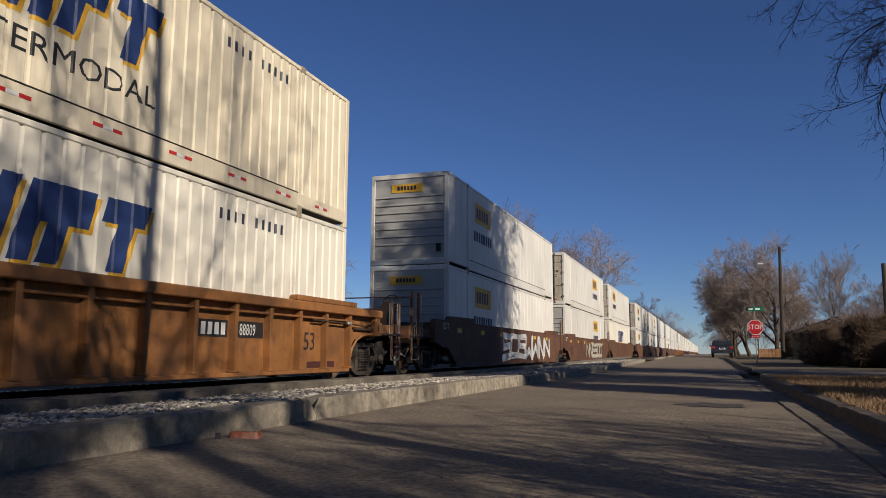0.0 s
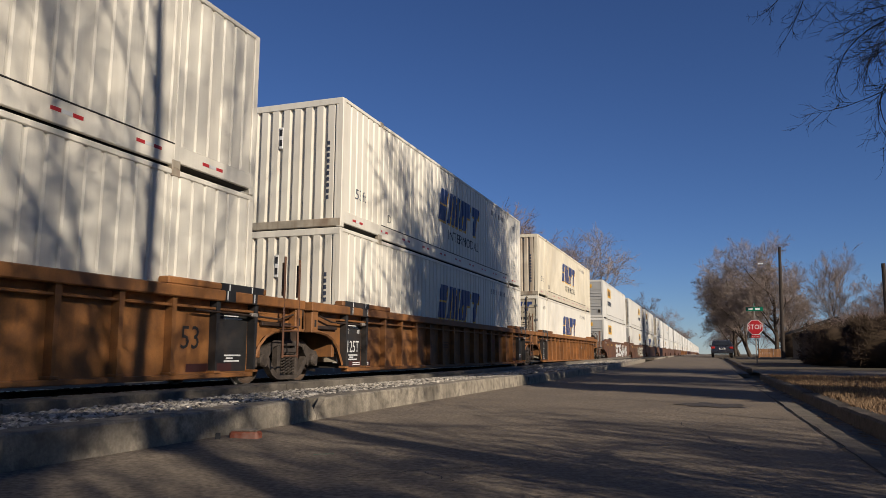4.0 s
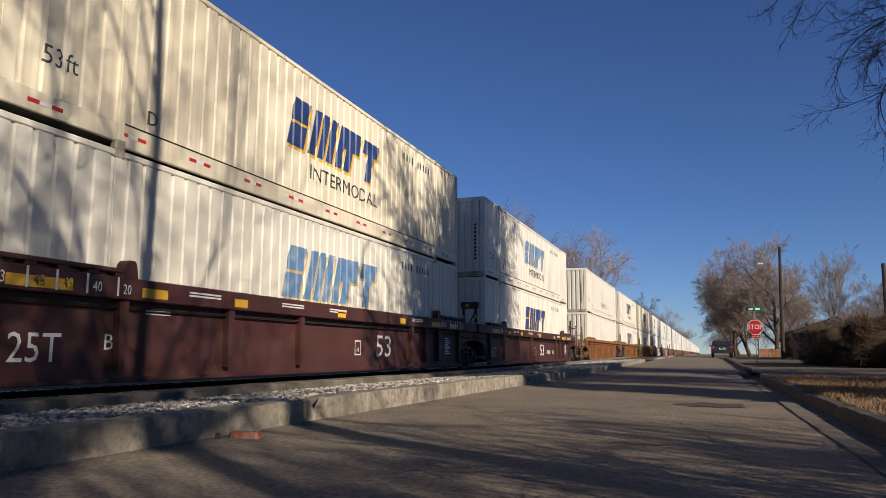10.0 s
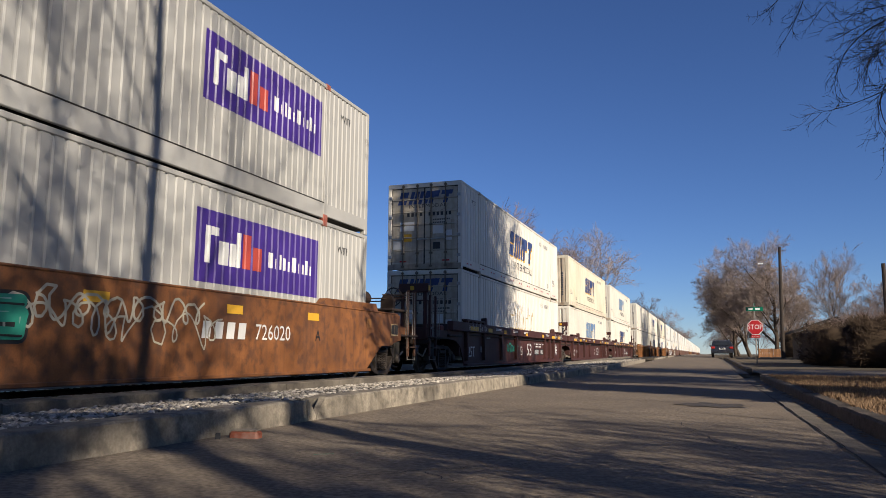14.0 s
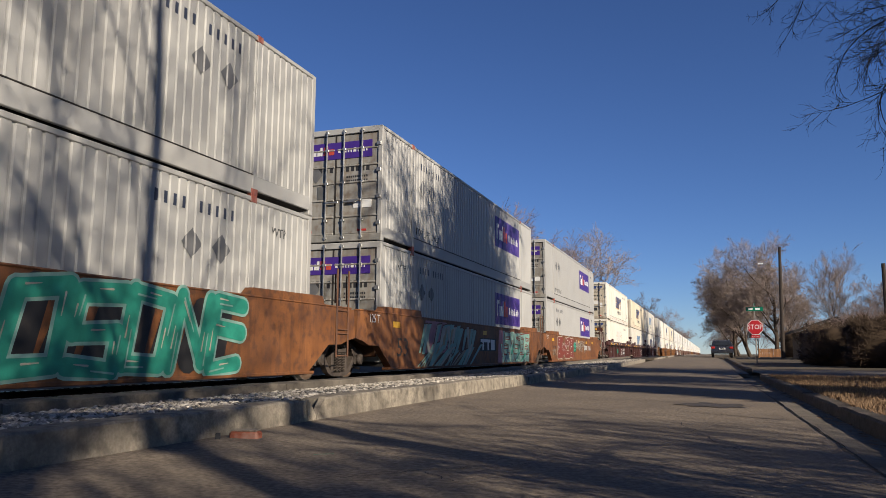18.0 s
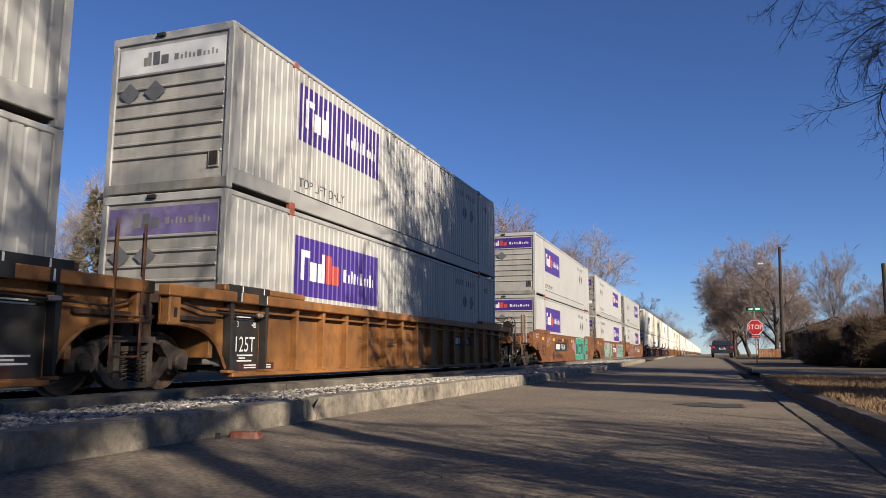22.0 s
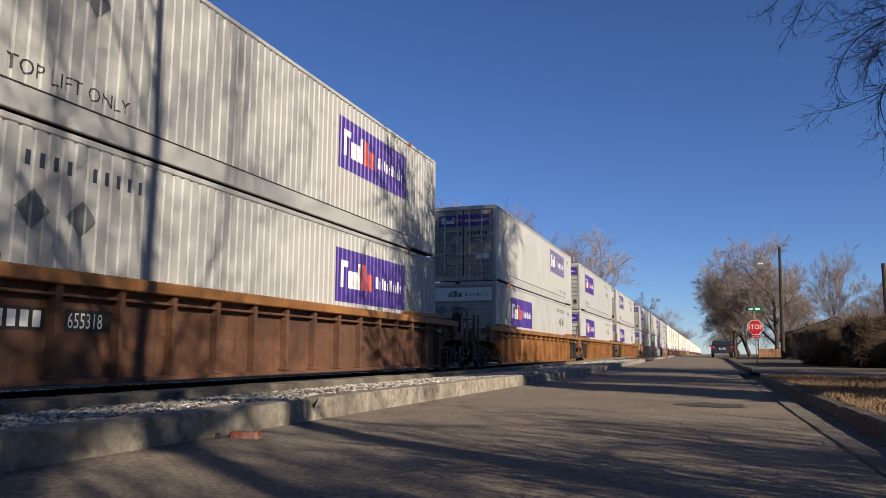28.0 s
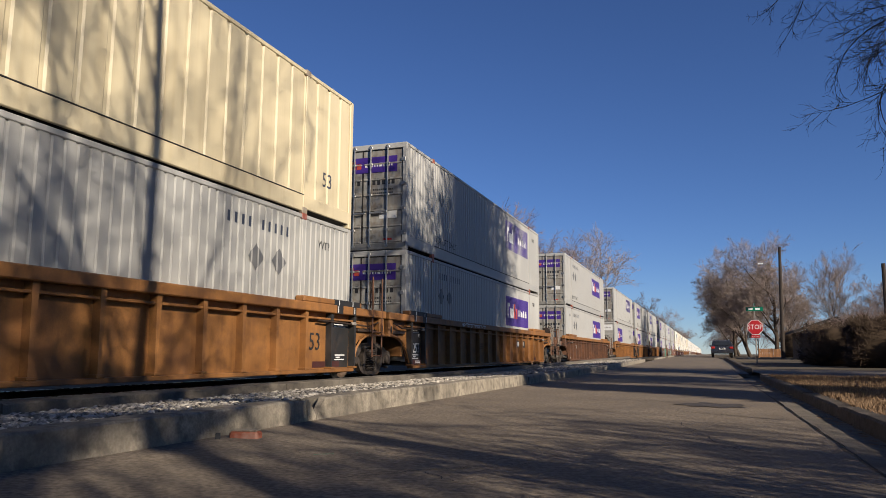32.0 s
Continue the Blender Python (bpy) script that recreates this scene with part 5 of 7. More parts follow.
    if full:
        if kind == "rib":
            xs2 = HALF + 0.175
            sides = [False] * near_p + [True] * far_p
            if sides:
                for y in [L - 1.0 if e else 0.1 for e in sides]:
                    side_decal("load_panel", car, [rect(y, y + 0.9, 0.29, 1.23)], M_BLACK, HALF + 0.039, "black stencil panel")
                    rows = [rect(y + 0.3 + 0.05 * (j % 2), y + 0.5 + 0.25 * random.Random(j).random(), 0.44 + 0.045 * j, 0.465 + 0.045 * j) for j in range(3)] + [rect(y + 0.25, y + 0.75 - 0.1 * r, 1.12 + 0.04 * r, 1.14 + 0.04 * r) for r in range(2)]
                    side_decal("stencil_marking", car, rows, M_MARK, HALF + 0.043)
                for y, w in [q for e in sides for q in (((L - 0.96, 0.26), (L - 0.24, 0.14)) if e else ((0.1, 0.14), (0.7, 0.26)))]:
                    part("black_band", Build().box(HALF + 0.0, HALF + ext + 0.003, y, y + w, 1.378, 1.552), M_BLACK, car)
                for y, w in [(L - 1.05 if e else -0.1, 1.15) for e in sides]:
                    part("black_band", Build().box(HALF - 0.003, HALF + ext - 0.017, y, y + w, 1.545, 1.664), M_BLACK, car)
                side_decal("tick_mark", car, [rect(y, y + 0.03, z, z + 0.1) for y, z in [(L - v if e else v, 1.555) for e in sides for v in (0.25, 0.86)]], M_MARK, HALF + ext - 0.014)
                side_decal("tick_mark", car, [rect(y, y + 0.03, 1.4, 1.54) for y in [L - v if e else v for e in sides for v in (0.2, 0.93)]], M_MARK, HALF + ext + 0.006)
                for t2, y in (("3", 0.36), ("48", 0.78)) if near_p else ():
                    ws, _ = words_at(t2, y, 1.0, 0.1, 0.9)
                    side_decal("lettering", car, ws, M_MARK, HALF + 0.046)
                if near_p:
                    ws, _ = words_at("125T", 0.35, 0.6, 0.25, 0.8)
                    side_decal("lettering", car, ws, M_MARK, HALF + 0.046)
            ws, _ = words_at("53", L - 1.74, 0.64, 0.34, 0.95)
            side_decal("lettering", car, ws, M_BLACK, HALF + 0.043)
            if number:
                y = 2.28 if "no_near" in marks else 11.3
                side_decal("number_panel", car, [rect(y, y + 0.72, 0.83, 1.1), rect(y + 1.0, y + 1.73, 0.83, 1.1)], M_BLACK, HALF + 0.039)
                side_decal("owner_marking", car, [rect(y + 0.05 + 0.165 * j, y + 0.16 + 0.165 * j, 0.87, 1.06) for j in range(4)], M_MARK, HALF + 0.043)
                ws, _ = words_at(number, y + 1.04, 0.87, 0.19, 0.68)
                side_decal("lettering", car, ws, M_MARK, HALF + 0.043)
            if "red_mark" in marks:
                y = L - 5.2
                side_decal("owner_mark", car, [rect(y, y + 1.0, 0.96, 1.08), rect(y + 0.2, y + 0.32, 0.62, 0.96), rect(y + 0.72, y + 0.84, 0.62, 0.96), rect(y + 1.15, y + 1.65, 0.62, 1.08)], M_FADED_RED, HALF + 0.043)
            side_decal("red_placard", car, [rect(0.45, 1.5, 0.3, 0.42), rect(L - 1.6, L - 0.5, 0.3, 0.42)], M_CAR_MAROON, HALF + 0.041)
            side_decal("stencil_marking", car, [rect(0.6, 0.95, 0.33, 0.35), rect(0.6, 0.95, 0.37, 0.39), rect(1.1, 1.4, 0.33, 0.35), rect(1.1, 1.4, 0.37, 0.39)], M_MARK, HALF + 0.046)
            side_decal("faded_stencil", car, [rect(y0 + 0.1 * j, y0 + 0.07 + 0.1 * j, 0.74 + 0.07 * r, 0.78 + 0.07 * r) for y0 in (4.9, 6.3) for j in range(6) for r in range(3)], M_CAR_BROWN, HALF + 0.041)
        elif kind == "chord":
            for y, w in ((0.3, 0.9), (2.35, 0.5), (4.4, 0.36), (7.9, 0.36), (L - 5.0, 0.36), (L - 2.8, 0.7), (L - 1.3, 0.6)):
                side_decal("yellow_patch", car, [rect(y, y + w, 1.31, 1.44)], M_YELLOW, xo)
            for y, t in ((L - 2.1, "20"), (L - 1.85, "40"), (L - 1.2, "45"), (L - 0.75, "48"), (L - 0.25, "53"), (1.95, "20"), (1.45, "40"), (1.0, "45"), (0.6, "48"), (0.1, "53")):
                ws, _ = words_at(t, y + 0.06, 1.33, 0.13, 0.8)
                side_decal("lettering", car, ws, M_MARK, xo)
            side_decal("tick_mark", car, [rect(y, y + 0.035, 1.3, 1.54) for y in (L - 1.9, L - 1.25, L - 0.8, L - 0.3, 1.9, 1.4, 0.95, 0.55)], M_MARK, xo + 0.002)
            side_decal("stencil_marking", car, [rect(y0, y0 + 0.75, 1.44 - 0.045 * r, 1.465 - 0.045 * r) for y0 in (L - 8.6, L - 4.2, 3.3, 5.8) for r in range(2)], M_MARK, xo)
            side_decal("stencil_marking", car, [rect(L - 1.3, L - 1.3 + 0.3 + 0.2 * ((r * 7) % 3) / 2, 1.0 - 0.055 * r, 1.03 - 0.055 * r) for r in range(9)] + [rect(2.6 + 0.0, 3.1, 1.14 - 0.04 * r, 1.16 - 0.04 * r) for r in range(2)], M_MARK, xs)
            ws, _ = words_at("53", L - (6.05 if "far53" in marks else 7.45), 0.5, 0.5, 1.35)
            side_decal("lettering", car, ws, M_MARK, xs, "large white number")
            ws, _ = words_at("125T", 0.36, 0.47, 0.34, 0.95)
            side_decal("lettering", car, ws, M_MARK, xs)
            side_decal("owner_marking", car, [] if "far53" in marks else [rect(L - 5.95 + 0.2 * j, L - 5.82 + 0.2 * j, 0.56, 0.75) for j in range(4)], M_MARK, xs)
            if number:
                side_decal("number_panel", car, [rect(L - 4.83, L - 4.0, 0.52, 0.79), rect(L - 5.99, L - 5.12, 0.52, 0.79)], M_BLACK, xs - 0.001)
                ws, _ = words_at(number, L - 4.75, 0.56, 0.19, 0.95)
                side_decal("lettering", car, ws, M_MARK, xs)
            side_decal("rub_plate", car, [rect(L - 1.75, L - 1.62, 0.68, 0.82)], M_GHOST, xs)
            y = L - (7.15 if "far53" in marks else 8.6)
            ws, _ = words_at("B", 1.9, 0.62, 0.2, 1.1)
            ws2, _ = words_at("H", y + 0.1, 0.6, 0.12, 1.0)
            side_decal("lettering", car, ws + ws2, M_MARK, xs)
            side_decal("stencil_frame", car, [rect(y, y + 0.3, 0.54, 0.565), rect(y, y + 0.3, 0.835, 0.86), rect(y, y + 0.025, 0.565, 0.835), rect(y + 0.275, y + 0.3, 0.565, 0.835)], M_MARK, xs)
            if "tag" in marks:
                side_decal("stencil_marking", car, [rect(L - 5.95 + 0.16 * j, L - 5.84 + 0.16 * j, 0.86 + 0.11 * r, 0.92 + 0.11 * r) for j in range(9) for r in range(2) if (j * 3 + r) % 4] + [rect(L - 4.3 + 0.16 * j, L - 4.2 + 0.16 * j, 0.97, 1.03) for j in range(3)], M_MARK, xs)
        else:
            for y in (0.35, 2.8, 5.2, 7.9, L - 5.4, L - 2.9):
                side_decal("yellow_patch", car, [rect(y, y + 0.42, 1.2, 1.34)], M_YELLOW, xs)
            ws, _ = words_at("53", 0.35 if number == "726020" and "no_far" not in marks else 0.6, 0.5, 0.46, 1.2)
            side_decal("lettering", car, ws, M_BLACK, xs)
            if number:
                y = C_LEN - 6.1 if "no_far" in marks else 3.4
                if "no_far" not in marks:
                    side_decal("number_panel", car, [rect(y - 0.05, y + 3.15, 0.72, 1.14)], M_BLACK, xs + 0.001)
                ws, _ = words_at("A", y + 3.5, 0.82, 0.2, 1.0)
                side_decal("lettering", car, ws, M_BLACK, xs + 0.002)
                side_decal("owner_marking", car, [rect(y + 0.1 + 0.3 * j, y + 0.3 + 0.3 * j, 0.8, 1.06, 0.03) for j in range(4)], M_MARK, xs + 0.004)
                ws, _ = words_at(number, y + 1.5, 0.8, 0.26, 1.0)
                side_decal("lettering", car, ws, M_MARK, xs + 0.004)
            if "owner" in marks:
                y = 7.6
                side_decal("number_panel", car, [rect(y - 0.1, y + 1.9, 0.66, 1.1)], M_BLACK, xs + 0.001)
                side_decal("owner_mark", car, [rect(y, y + 1.15, 0.96, 1.06), rect(y + 0.2, y + 0.36, 0.7, 0.96), rect(y + 0.8, y + 0.96, 0.7, 0.96), rect(y + 1.25, y + 1.7, 0.7, 1.06)], M_MARK, xs + 0.005)
            if far_joint == "coupler":
                side_decal("stencil_frame", car, [rect(L + 1.0, L + 1.42, 1.0, 1.27)], M_GHOST_TAN, xs + 0.001)
                side_decal("stencil_panel", car, [rect(L + 1.015, L + 1.205, 1.03, 1.257), rect(L + 1.215, L + 1.405, 1.03, 1.257)], M_BLACK, xs + 0.004)
                side_decal("worn_placard", car, [rect(L + 0.95, L + 1.1, 0.79, 0.94), rect(L - 0.35, L - 0.1, 1.14, 1.34)], M_CAR_YELLOW, xs + 0.001)
            ws, _ = words_at("125 T", -0.95, 1.27, 0.19, 0.9)
            side_decal("lettering", car, ws, M_MARK, xs)
    return car


def capsule(p, q, r, r2=None, n=6):
    """A round-ended stroke from p to q, as a convex outline."""
    r2 = r if r2 is None else r2
    a = math.atan2(q[1] - p[1], q[0] - p[0])
    pts = [(p[0] + r * math.cos(a + math.pi / 2 + math.pi * i / n), p[1] + r * math.sin(a + math.pi / 2 + math.pi * i / n)) for i in range(n + 1)]
    return pts + [(q[0] + r2 * math.cos(a - math.pi / 2 + math.pi * i / n), q[1] + r2 * math.sin(a - math.pi / 2 + math.pi * i / n)) for i in range(n + 1)]


def layered(name, car, polys, mat, x):
    b = Build()
    for i, p in enumerate(polys):
        k = len(b.v)
        b.v += [(x + 0.00012 * i, u, z) for u, z in p]
        b.f.append(tuple(range(k, k + len(p))))
    return part(name, b, mat, car)


def graffiti(car, x, y0, y1, z0, z1, fill, edge, light, seed, letters=5, fat=0.3, slant=0.12):
    """Sprayed bubble letters that spell nothing: fat round strokes, dark rims, bright flicks."""
    rng = random.Random(seed)
    w, h = (y1 - y0) / letters, z1 - z0
    r = fat * min(w, h) * 0.5
    rims, fills, flicks, lines = [], [], [], []
    for i in range(letters):
        u0, u1 = y0 + w * i + r * 1.1, y0 + w * (i + 1) - r * 0.5
        z_lo, z_hi, z_mid = z0 + r * 1.1, z1 - r * 1.1, (z0 + z1) / 2 + rng.uniform(-0.08, 0.08) * h
        def pt(a, c):
            z = (z_lo, z_mid, z_hi)[c] + rng.uniform(-0.05, 0.05) * h
            return ((u0, (u0 + u1) / 2, u1)[a] + slant * (z - z_mid) + rng.uniform(-0.05, 0.05) * w, z)
        shapes = rng.choice([
            [((0, 0), (0, 2)), ((0, 2), (2, 2)), ((2, 2), (2, 0)), ((0, 0), (2, 0))],
            [((0, 2), (0, 0)), ((0, 0), (1, 1)), ((1, 1), (2, 0)), ((2, 0), (2, 2))],
            [((2, 2), (0, 2)), ((0, 2), (0, 1)), ((0, 1), (2, 1)), ((2, 1), (2, 0)), ((2, 0), (0, 0))],
            [((0, 0), (0, 2)), ((0, 2), (2, 0)), ((2, 0), (2, 2))],
            [((0, 0), (0, 2)), ((0, 2), (2, 2)), ((0, 1), (2, 1)), ((0, 0), (2, 0))]])
        memo = {}
        for a, c in shapes:
            p, q = memo.setdefault(a, pt(*a)), memo.setdefault(c, pt(*c))
            ra, rb = r * rng.uniform(0.85, 1.25), r * rng.uniform(0.85, 1.25)
            rims.append(capsule(p, q, ra + 0.045, rb + 0.045))
            fills.append(capsule(p, q, ra, rb))
            m = rng.uniform(0.1, 0.5)
            s0 = (p[0] + (q[0] - p[0]) * m - ra * 0.3, p[1] + (q[1] - p[1]) * m + ra * 0.35)
            s1 = (p[0] + (q[0] - p[0]) * (m + 0.3) - ra * 0.3, p[1] + (q[1] - p[1]) * (m + 0.3) + ra * 0.35)
            flicks.append(capsule(s0, s1, r * 0.14, r * 0.06, 3))
            if rng.random() < 0.5:
                lines.append(capsule((p[0] + ra * 0.3, p[1] - ra * 0.4), ((p[0] + q[0]) / 2 + ra * 0.2, (p[1] + q[1]) / 2 - ra * 0.3), 0.014, 0.01, 3))
    layered("spray_outline", car, rims, edge, x + 0.002)
    layered("spray_fill", car, fills, fill, x + 0.009)
    layered("spray_highlight", car, flicks, light, x + 0.016)
    layered("spray_line", car, lines, edge, x + 0.02)


def shards(car, x, y0, y1, z0, z1, fills, edge, seed, count=26, slant=0.6):
    """A sprayed piece of interlocking slanted blades and arrows that spells nothing."""
    rng = random.Random(seed)
    h = z1 - z0
    rims, layers, flicks = [], [[] for _ in fills], []
    for i in range(count):
        u = y0 + (y1 - y0) * (i + rng.uniform(0.0, 0.9)) / count
        low = rng.random() < 0.45
        za, zb = (z0, z0 + h * rng.uniform(0.35, 0.55)) if low else (z0 + h * rng.uniform(0.25, 0.45), z1 - h * rng.uniform(0.0, 0.12))
        w0, w1 = rng.uniform(0.05, 0.2), rng.uniform(0.16, 0.38)
        lean = slant * (zb - za) * (1 if rng.random() < 0.75 else -0.5) + (h * 0.7 if low else 0.0)
        blade = [(u, za), (u + w0, za), (u + w1 + lean, zb), (u + lean - 0.04, zb - 0.03)]
        c = (sum(p[0] for p in blade) / 4, sum(p[1] for p in blade) / 4)
        rims.append([(c[0] + (p[0] - c[0]) * 1.12 + 0.03 * (1 if p[0] > c[0] else -1), min(z1 + 0.02, max(z0 - 0.02, c[1] + (p[1] - c[1]) * 1.1))) for p in blade])
        k = (i * 7 + rng.randrange(2)) % len(fills)
        layers[k].append(blade)
        flicks.append([(u + w0 * 0.5 + lean * 0.55, za + (zb - za) * 0.5), (u + w0 * 0.5 + lean * 0.55 + 0.035, za + (zb - za) * 0.5), (u + w1 * 0.6 + lean * 0.95, zb - 0.06), (u + w1 * 0.5 + lean * 0.95, zb - 0.06)])
    layered("spray_outline", car, rims, edge, x + 0.002)
    for k, (polys, m) in enumerate(zip(layers, fills)):
        layered("spray_fill", car, polys, m, x + 0.006 + 0.003 * k)
    layered("spray_highlight", car, flicks[::2], M_PALE, x + 0.019)


def scribble(car, x, y0, y1, z0, z1, mat, seed, loops=7, width=0.012):
    """A thin looping spray-can line."""
    rng = random.Random(seed)
    n = loops * 10
    pts = []
    for i in range(n + 1):
        f = i / n
        a = f * loops * 6.283 + 1.6 * noise.noise((f * loops * 1.3, seed, 0.5))
        h = 0.75 + 0.6 * noise.noise((f * loops * 0.9, seed, 3.5))
        pts.append((y0 + (y1 - y0) * (f + 0.06 * noise.noise((f * 9, seed, 7.0))) + 0.45 * (y1 - y0) / loops * math.sin(a * (0.5 if int(f * loops) % 3 == 1 else 1)), (z0 + z1) / 2 + (z1 - z0) / 2 * math.cos(a) * h))
    layered("spray_scribble", car, [capsule(p, q, width, None, 2) for p, q in zip(pts, pts[1:])], mat, x + 0.001)


# ---- the train ----
def travelled(t):
    return 8.85 * t + 0.0065 * t * t


LOW_Z, HIGH_Z = 0.37, 0.37 + C_HGT
MOVING = []


def put(thing, s, z):
    thing.matrix_basis = Matrix.Translation((TRACK_X, s, z))
    MOVING.append((thing, s, z))
    return thing


# near end along the train, car kind and paint, joints (near, far), car number and marks, upper box, lower box
TRAIN = [
    (-2.05, "rib", M_CAR_ORANGE, "pivot", "coupler", "88809", (),
     ("cream", "folded", "bars", "mid", "", ("intermodal", "length", "id_far", "grimy")), ("cream", "doors", "bars", "mid", "", ("id_far", "wtp", "wtp_near"))),
    (-21.68, "rib", M_CAR_ORANGE, "pivot", "pivot", "", ("panel", "red_mark"),
     ("cream", "folded", "bars", "mid", "", ("intermodal", "length", "id_far", "wtp")), ("cream", "folded", "bars", "mid", "", ("id_far", "wtp"))),
    (-41.05, "rib", M_CAR_ORANGE, "coupler", "pivot", "88809", ("no_near",),
     ("cream", "folded", "bars", "mid", "white", ("intermodal", "length", "letter_a")), ("cream", "folded", "bars", "mid", "white", ())),
    (-64.45, "chord", M_CAR_MAROON, "pivot", "coupler", "1486", (),
     ("cream", "folded", "bars", "mid", "half", ("intermodal", "length", "id_far", "letter_a")), ("cream", "folded", "bars", "mid", "", ("id_far",))),
    (-83.65, "chord", M_CAR_MAROON, "pivot", "pivot", "", ("far53",),
     ("cream", "folded", "bars", "mid", "", ("intermodal", "length", "id_far", "grimy")), ("cream", "folded", "bars", "mid", "half", ("id_far",))),
    (-103.1, "chord", M_CAR_MAROON, "coupler", "pivot", "1486", ("tag",),
     ("cream", "doors", "bars", "mid", "", ("intermodal", "wtp", "wtp_near", "id_far", "length_far")), ("cream", "doors", "bars", "mid", "ghost", ("id_far",))),
    (-126.2, "smooth", M_CAR_RUST, "pivot", "coupler", "726020", ("no_far",),
     ("silver", "doors", "blocks", "far", "", ("diamond_near", "toplift", "wtp")), ("silver", "doors", "blocks", "far", "", ("diamond_near", "id_near", "wtp"))),
    (-145.5, "smooth", M_CAR_RUST, "pivot", "pivot", "", ("owner",),
     ("silver", "doors", "blocks", "far", "", ("diamond_near", "toplift", "id_near")), ("silver", "doors", "blocks", "far", "", ("diamond_near", "id_near", "wtp", "wtp_near"))),
    (-164.95, "smooth", M_CAR_RUST, "coupler", "pivot", "726020", ("tag_green",),
     ("silver", "slats", "blocks", "near", "", ("diamond_far", "toplift", "id_far")), ("silver", "slats", "blocks", "near", "", ("diamond_far", "id_far", "wtp"))),
    (-188.0, "rib", M_CAR_YELLOW, "pivot", "coupler", "37156", (),
     ("silver", "slats_white", "blocks", "near", "stripes", ("diamond_far", "toplift", "id_far", "wtp")), ("silver", "slats_faded", "blocks", "near", "", ("diamond_far", "id_far", "wtp"))),
    (-207.4, "rib", M_CAR_YELLOW, "pivot", "pivot", "", ("panel", "red_mark"),
     ("silver", "slats", "blocks", "near", "", ("diamond_far", "toplift", "id_far")), ("silver", "slats", "blocks", "near", "", ("diamond_far", "id_far", "wtp"))),
    (-226.7, "rib", M_CAR_YELLOW, "coupler", "pivot", "", ("panel",),
     ("silver", "doors", "blocks", "far", "stripes", ("toplift", "wtp")), ("silver", "slats_white", "blocks", "near", "", ("diamond_far", "id_far", "wtp"))),
    (-249.4, "rib", M_CAR_BROWN, "coupler", "coupler", "655318", ("no_near",),
     ("silver", "doors", "blocks", "far", "", ("diamond_near", "toplift", "id_near")), ("silver", "doors", "blocks", "far", "", ("diamond_near", "id_near", "wtp", "wtp_near"))),
    (-272.4, "rib", M_CAR_YELLOW, "pivot", "coupler", "35349", (),
     ("silver", "doors", "blocks", "far", "stripes", ("diamond_near", "toplift", "wtp")), ("silver", "doors", "blocks", "far", "", ("diamond_near", "id_near", "wtp"))),
    (-291.7, "rib", M_CAR_YELLOW, "pivot", "pivot", "", ("panel",),
     ("butter", "folded", "", "mid", "", ("length_far",)), ("silver", "doors", "", "mid", "", ("diamond_far", "id_far", "wtp"))),
    (-311.1, "rib", M_CAR_YELLOW, "coupler", "pivot", "", ("panel",),
     ("silver", "doors", "blocks", "mid", "", ()), ("silver", "doors", "blocks", "mid", "", ())),
    (20.75, "smooth", M_CAR_BROWN, "coupler", "pivot", "", (),
     ("plain", "slats", "yellow", "near", "", ()), ("plain", "slats", "yellow", "near", "", ())),
    (40.2, "smooth", M_CAR_BROWN, "pivot", "pivot", "", (),
     ("plain", "doors", "yellow", "far", "", ()), ("plain", "slats", "yellow", "far", "", ())),
]
CAR_LABEL = {M_CAR_ORANGE: "weathered orange ribbed well car of a stack train", M_CAR_YELLOW: "ochre orange ribbed well car with rusty stains", M_CAR_MAROON: "maroon well car with white stencils and yellow patches",
             M_CAR_RUST: "smooth rust orange well car covered in graffiti", M_CAR_BROWN: "dull brown well car with dirty side walls"}
BOX_LABEL = {"cream": "cream corrugated container with blue mark", "silver": "silver corrugated container with purple panel", "butter": "yellowed cream container with wide ribs", "plain": "plain white container with yellow emblem"}


def box_label(spec):
    base = BOX_LABEL[spec[0]]
    ends = {"folded": "corrugated front wall", "doors": "rod-locked doors", "slats": "ribbed front wall", "slats_white": "ribbed front, whitened panel", "slats_faded": "ribbed front, faded panel"}[spec[1]]
    state = {"white": ", washed out", "ghost": ", peeled pale", "half": ", faded", "stripes": ", striped"}.get(spec[4], "")
    return base + state + ", " + ends


CARS = []
for s, kind, paint_mat, nj, fj, number, marks, up, low in TRAIN:
    c = put(well_car(kind, paint_mat, CAR_LABEL[paint_mat], nj, fj, True, number, marks), s, 0.0)
    CARS.append(c)
    for spec, z in ((up, HIGH_Z), (low, LOW_Z)):
        b = container(spec[0], spec[1], box_label(spec), spec[2], spec[3], spec[4], spec[5], band=z > 1)
        put(b, s, z)
_gx = HALF + 0.197
graffiti(CARS[6], _gx, 1.6, 6.2, 0.36, 1.42, M_FADED_RED, M_PALE, M_MARK, 3, 4, 0.34)
graffiti(CARS[6], _gx, 6.3, 7.1, 0.7, 1.2, M_TEAL, M_BLACK, M_MINT, 23, 1, 0.3)
scribble(CARS[6], _gx, 7.2, 10.2, 0.95, 1.35, M_PALE, 33, 10, 0.018)
scribble(CARS[6], _gx, 6.0, 8.6, 0.75, 1.3, M_PALE, 51, 8, 0.016)
scribble(CARS[6], _gx, 8.2, 10.6, 0.62, 1.2, M_PALE, 52, 6, 0.014)
scribble(CARS[6], _gx, 0.3, 1.3, 0.4, 0.9, M_PALE, 34, 3)
